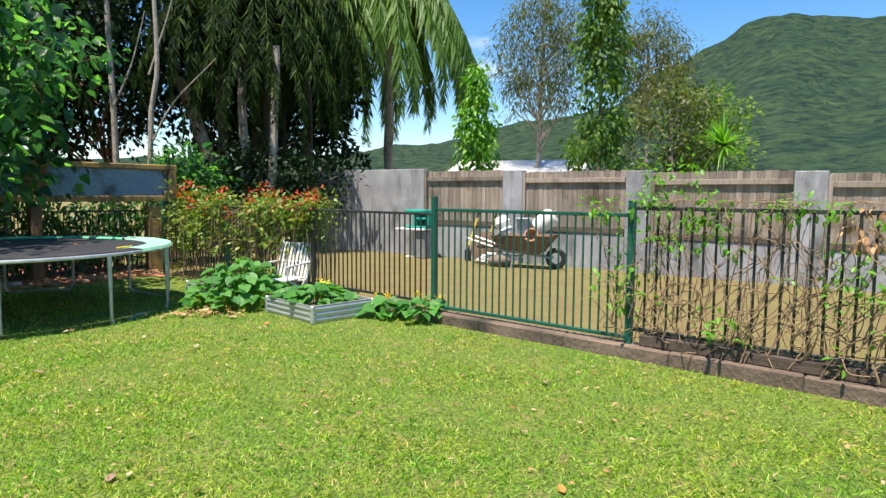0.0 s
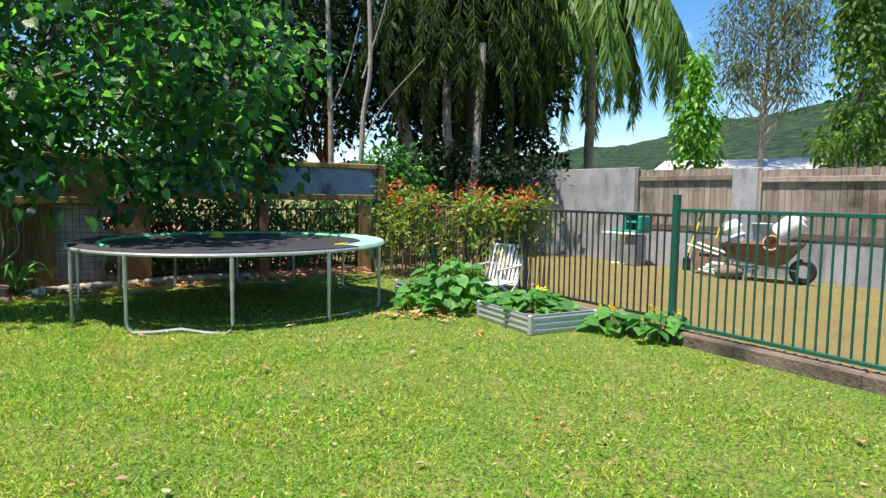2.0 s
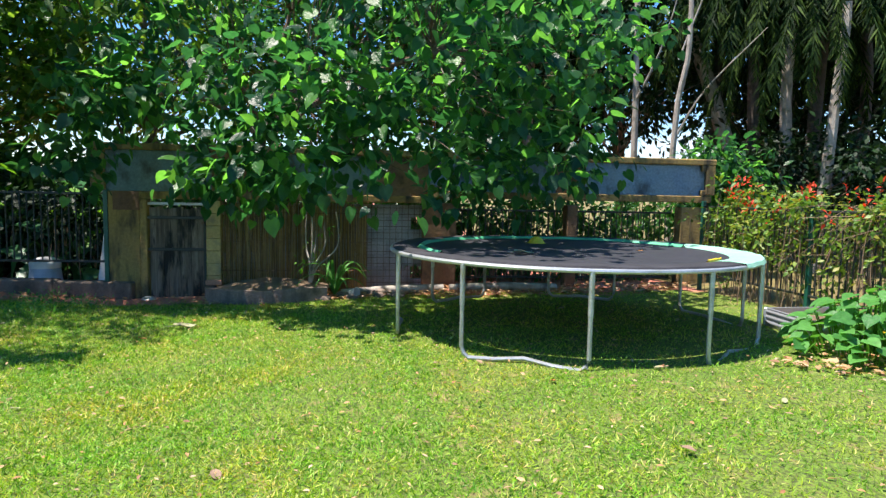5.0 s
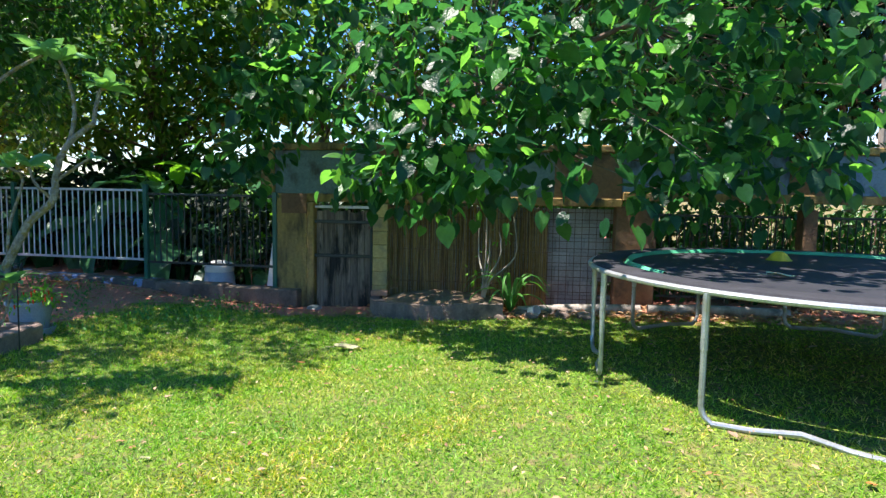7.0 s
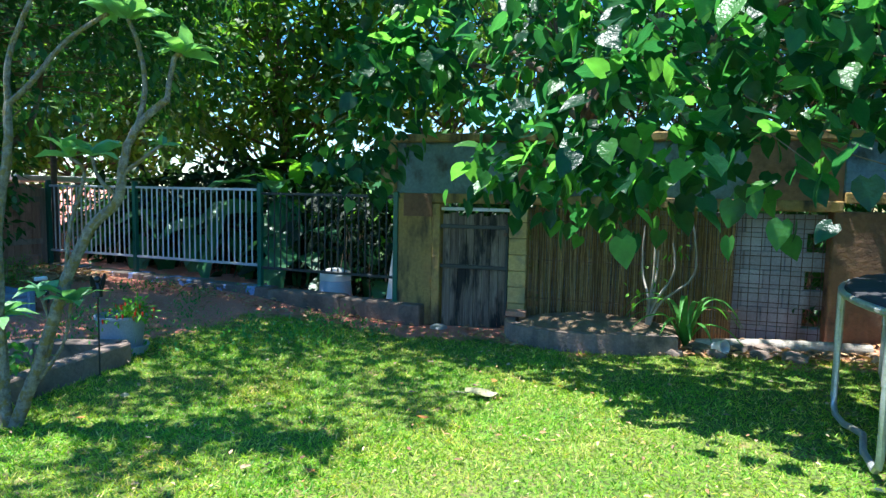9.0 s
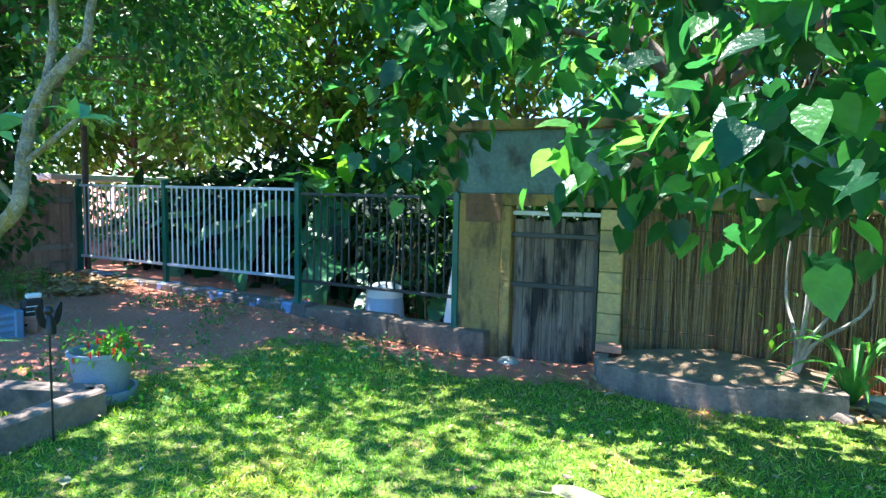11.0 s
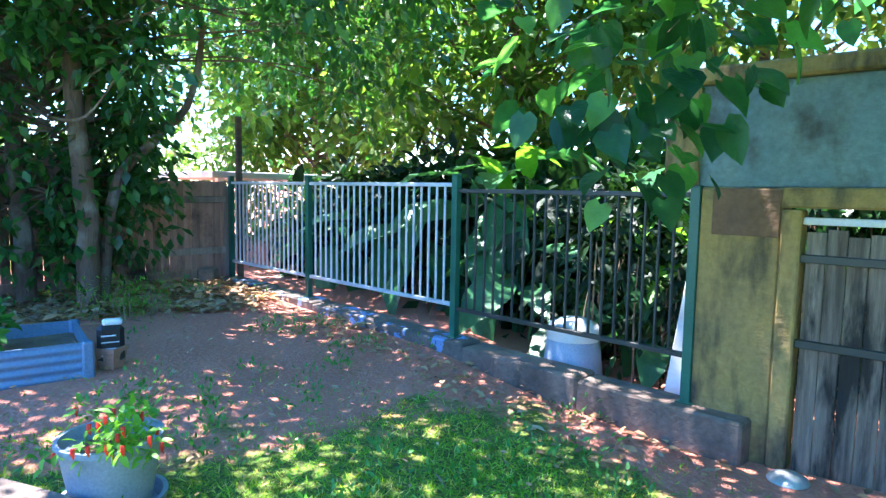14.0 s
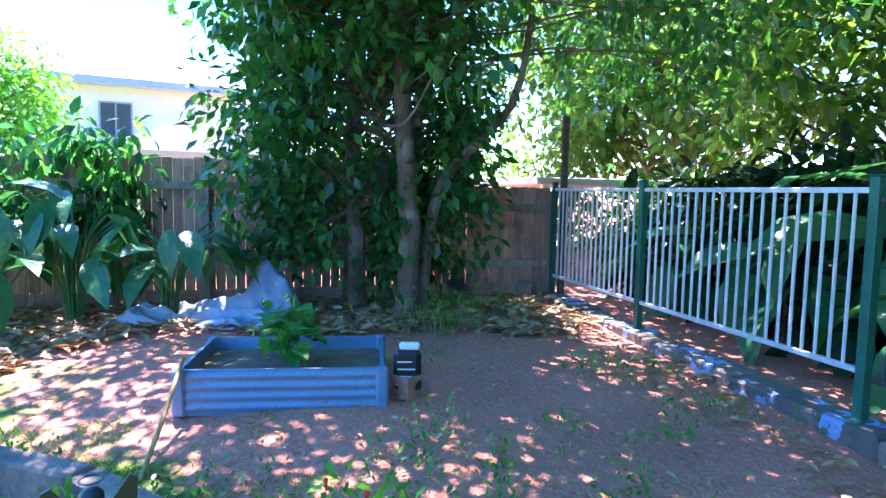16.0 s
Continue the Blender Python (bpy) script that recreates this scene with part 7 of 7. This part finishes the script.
for k, (mat, words) in enumerate(((surf("brown_fallen_leaf", (0.27, 0.16, 0.09), (0.36, 0.25, 0.16), 0.7, 12, 60, 0.3), LEAF_WORDS[0]), (surf("pale_fallen_leaf", (0.4, 0.38, 0.2), (0.32, 0.32, 0.17), 0.6, 12, 60, 0.3), LEAF_WORDS[1]), (surf("orange_fallen_leaf", (0.5, 0.22, 0.04), (0.4, 0.15, 0.04), 0.6, 12, 60, 0.3), LEAF_WORDS[2]))):
    mb = Mesh()
    for i in range(9):
        t = i / 8
        w = 0.34 * math.sin(math.pi * (0.08 + 0.9 * t)) ** 0.8
        for q in (-1, -0.5, 0, 0.5, 1):
            mb.v.append((q * w, t, 0.07 * abs(q) ** 1.5 + 0.05 * math.sin(t * 5 + k) + 0.02 * math.sin(q * 4 + t * 9)))
    for i in range(8):
        for j in range(4):
            a = i * 5 + j
            mb.f.append((a, a + 1, a + 6, a + 5))
    mb.tube([(0, -0.35, 0.03), (0, 0.0, 0.02), (0, 0.5, 0.03)], [0.012, 0.014, 0.008], 5)
    o = mb.done("fallen_leaf", mat, smooth=True)
    tagged(o, words, "leaf", "fallen leaves")
    leaf_kinds.append(o)
r = random.Random(11)
spots = []
while len(spots) < 64:
    x, y = r.uniform(-10.6, 2.5), r.uniform(1.6, 9.2)
    if across(GATE_O, GATE_D, x, y) < -0.3 and across(OLD_O, OLD_D, x, y) < -0.6 and not is_dirt(x, y):
        spots.append((x, y, r.choice((0, 0, 0, 1, 2)), r.uniform(0.04, 0.085)))
spots[0] = (-8.65, 4.85, 1, 0.24)
for i, (x, y, k, s) in enumerate(spots):
    m = Matrix.Translation((x, y, ground_z(x, y) + 0.028)) @ Matrix.Rotation(r.random() * 6.283, 4, "Z") @ Matrix.Rotation(r.uniform(-0.3, 0.3), 4, "X")
    if i == 0:
        m = Matrix.Translation((x, y, ground_z(x, y) + 0.035)) @ Matrix.Rotation(radians(-30), 4, "Z")
    o = leaf_kinds[k].copy()
    scene.collection.objects.link(o)
    o.matrix_world = m @ Matrix.Scale(s, 4)
leaf_kinds[0].matrix_world = Matrix.Translation((-6.1, 7.2, ground_z(-5.6, 7.85) + 0.872)) @ Matrix.Rotation(0.8, 4, "Z") @ Matrix.Scale(0.1, 4)
leaf_kinds[0]["label"] = "curled dry brown leaf lying on the trampoline mat"
leaf_kinds[1].matrix_world = Matrix.Translation((-5.75, 7.0, ground_z(-5.6, 7.85) + 0.872)) @ Matrix.Rotation(-0.9, 4, "Z") @ Matrix.Scale(0.2, 4)
leaf_kinds[1]["label"] = "large pale green fallen leaf lying on the trampoline mat"
leaf_kinds[2].matrix_world = Matrix.Translation((-4.9, 8.3, ground_z(-5.6, 7.85) + 0.872)) @ Matrix.Rotation(2.2, 4, "Z") @ Matrix.Scale(0.08, 4)
leaf_kinds[2]["label"] = "orange-brown fallen leaf lying on the trampoline mat"


# ---- neighbouring buildings ----
def build_neighbours():
    eye, far = Vector((-9.3, 3.7, 0)), Vector((-22.0, -16.0, 0))
    d = (far - eye).normalized()
    a = math.atan2(d.y, d.x) - math.pi / 2
    m = Matrix.Translation((far.x, far.y, 0)) @ Matrix.Rotation(a, 4, "Z")
    h = thing("white_house", "white two-storey house with a balcony beyond the fence", "house", m)
    Mesh().box((-7.0, 0, 0), (4.6, 6, 4.55), bevel=0.02).done("wall", M["wall_white"], h)
    rf = Mesh().add([(-7.6, -0.7, 4.55), (5.2, -0.7, 4.55), (5.2, 6.6, 4.55), (-7.6, 6.6, 4.55), (-6.0, 3, 6.0), (3.6, 3, 6.0), (-7.6, -0.7, 4.72), (5.2, -0.7, 4.72), (5.2, 6.6, 4.72), (-7.6, 6.6, 4.72)],
                    [(3, 2, 1, 0), (0, 1, 7, 6), (1, 2, 8, 7), (2, 3, 9, 8), (3, 0, 6, 9), (6, 7, 5, 4), (7, 8, 5), (8, 9, 4, 5), (9, 6, 4)])
    rf.done("roof", M["roof_pale"], h)
    for x0, x1, z0, z1 in ((0.1, 1.1, 2.03, 4.05), (-4.6, -3.2, 2.7, 4.0), (-3.4, -2.9, 2.7, 4.0)):
        w = Mesh().box((x0, -0.05, z0), (x1, -0.004, z1), bevel=0.01).done("window_frame", M["grey_pot"], h)
        for k in range(2):
            q = x0 + 0.06 + k * (x1 - x0 - 0.06) / 2
            Mesh().box((q, -0.07, z0 + 0.06), (q + (x1 - x0) / 2 - 0.09, -0.052, z1 - 0.06)).done("pane", M["glass"], w)
    Mesh().box((-7.6, -0.74, 4.5), (5.2, -0.702, 4.74)).done("fascia", M["grey_pot"], h, "grey fascia board")
    Mesh().box((-3.0, -1.3, 1.9), (4.6, -0.01, 2.02), bevel=0.01).done("balcony_floor", M["roof_pale"], h)
    b = Mesh().box((-3.0, -1.3, 2.75), (4.6, -1.25, 2.8)).done("balcony_rail", M["grey_pot"], h)
    for i in range(48):
        x = -2.95 + i * 0.16
        Mesh().box((x, -1.29, 2.02), (x + 0.02, -1.27, 2.75)).done("baluster", M["grey_pot"], b)
    s = thing("garden_shed", "neighbours shed with a sunlit pale roof beyond the fence", "shed", Matrix.Translation((-17.0, -5.6, 0)) @ Matrix.Rotation(radians(62), 4, "Z"))
    Mesh().box((-2.0, -1.4, 0), (2.0, 1.4, 1.85), bevel=0.01).done("wall", M["wall_white"], s)
    Mesh().add([(-2.3, -1.7, 1.8), (2.3, -1.7, 1.8), (2.3, 1.7, 1.8), (-2.3, 1.7, 1.8), (-1.6, 0, 2.55), (2.0, 0, 2.45), (-2.3, -1.7, 1.72), (2.3, -1.7, 1.72), (2.3, 1.7, 1.72), (-2.3, 1.7, 1.72)],
               [(0, 1, 5, 4), (1, 2, 5), (2, 3, 4, 5), (3, 0, 4), (6, 9, 8, 7), (0, 6, 7, 1), (1, 7, 8, 2), (2, 8, 9, 3), (3, 9, 6, 0)]).done("roof", M["roof_pale"], s)
    c = thing("carport", "flat pale carport roof beyond the fence corner", "carport", Matrix.Translation((-20.3, 0.2, 0)) @ Matrix.Rotation(radians(45), 4, "Z"))
    Mesh().box((-2.4, -1.6, 1.42), (2.4, 1.6, 1.52), bevel=0.01).done("roof", M["roof_pale"], c)
    for x in (-2.2, 2.2):
        for y in (-1.4, 1.4):
            Mesh().box((x - 0.05, y - 0.05, -0.1), (x + 0.05, y + 0.05, 1.42)).done("post", M["wall_white"], c)
    q = thing("neighbour_house", "low house with a pale roof beyond the timber wall", "house", Matrix.Translation((3.6, 28.5, 0)) @ Matrix.Rotation(radians(-20), 4, "Z"))
    Mesh().box((-2.5, -2, 0), (2.5, 2, 2.3)).done("wall", M["wall_white"], q)
    Mesh().add([(-3, -2.5, 2.3), (3, -2.5, 2.3), (3, 2.5, 2.3), (-3, 2.5, 2.3), (-3, 0, 3.05), (3, 0, 3.05)], [(3, 2, 1, 0), (0, 1, 5, 4), (2, 3, 4, 5), (1, 2, 5), (3, 0, 4)]).done("roof", M["roof_pale"], q)
    # clothes line above the timber wall
    x, y, z = on_back(14.3, -1.9)
    cl = thing("clothes_line", "white metal clothes line frame behind the timber wall", "clothes line", Matrix.Translation((x, y, z)) @ Matrix.Rotation(math.atan2(BACK_D.y, BACK_D.x), 4, "Z"))
    for q in (-1.2, 1.2):
        Mesh().tube([(q, 0, -0.1), (q, 0, 2.0)], 0.025, 8).done("post", M["white"], cl, smooth=True)
        Mesh().tube([(q, -0.5, 2.0), (q, 0.5, 2.0)], 0.02, 8).done("arm", M["white"], cl, smooth=True)
    for k in range(5):
        Mesh().tube([(-1.2, -0.45 + 0.22 * k, 2.01), (1.2, -0.45 + 0.22 * k, 1.99)], 0.004, 4).done("line", M["white"], cl)


build_neighbours()
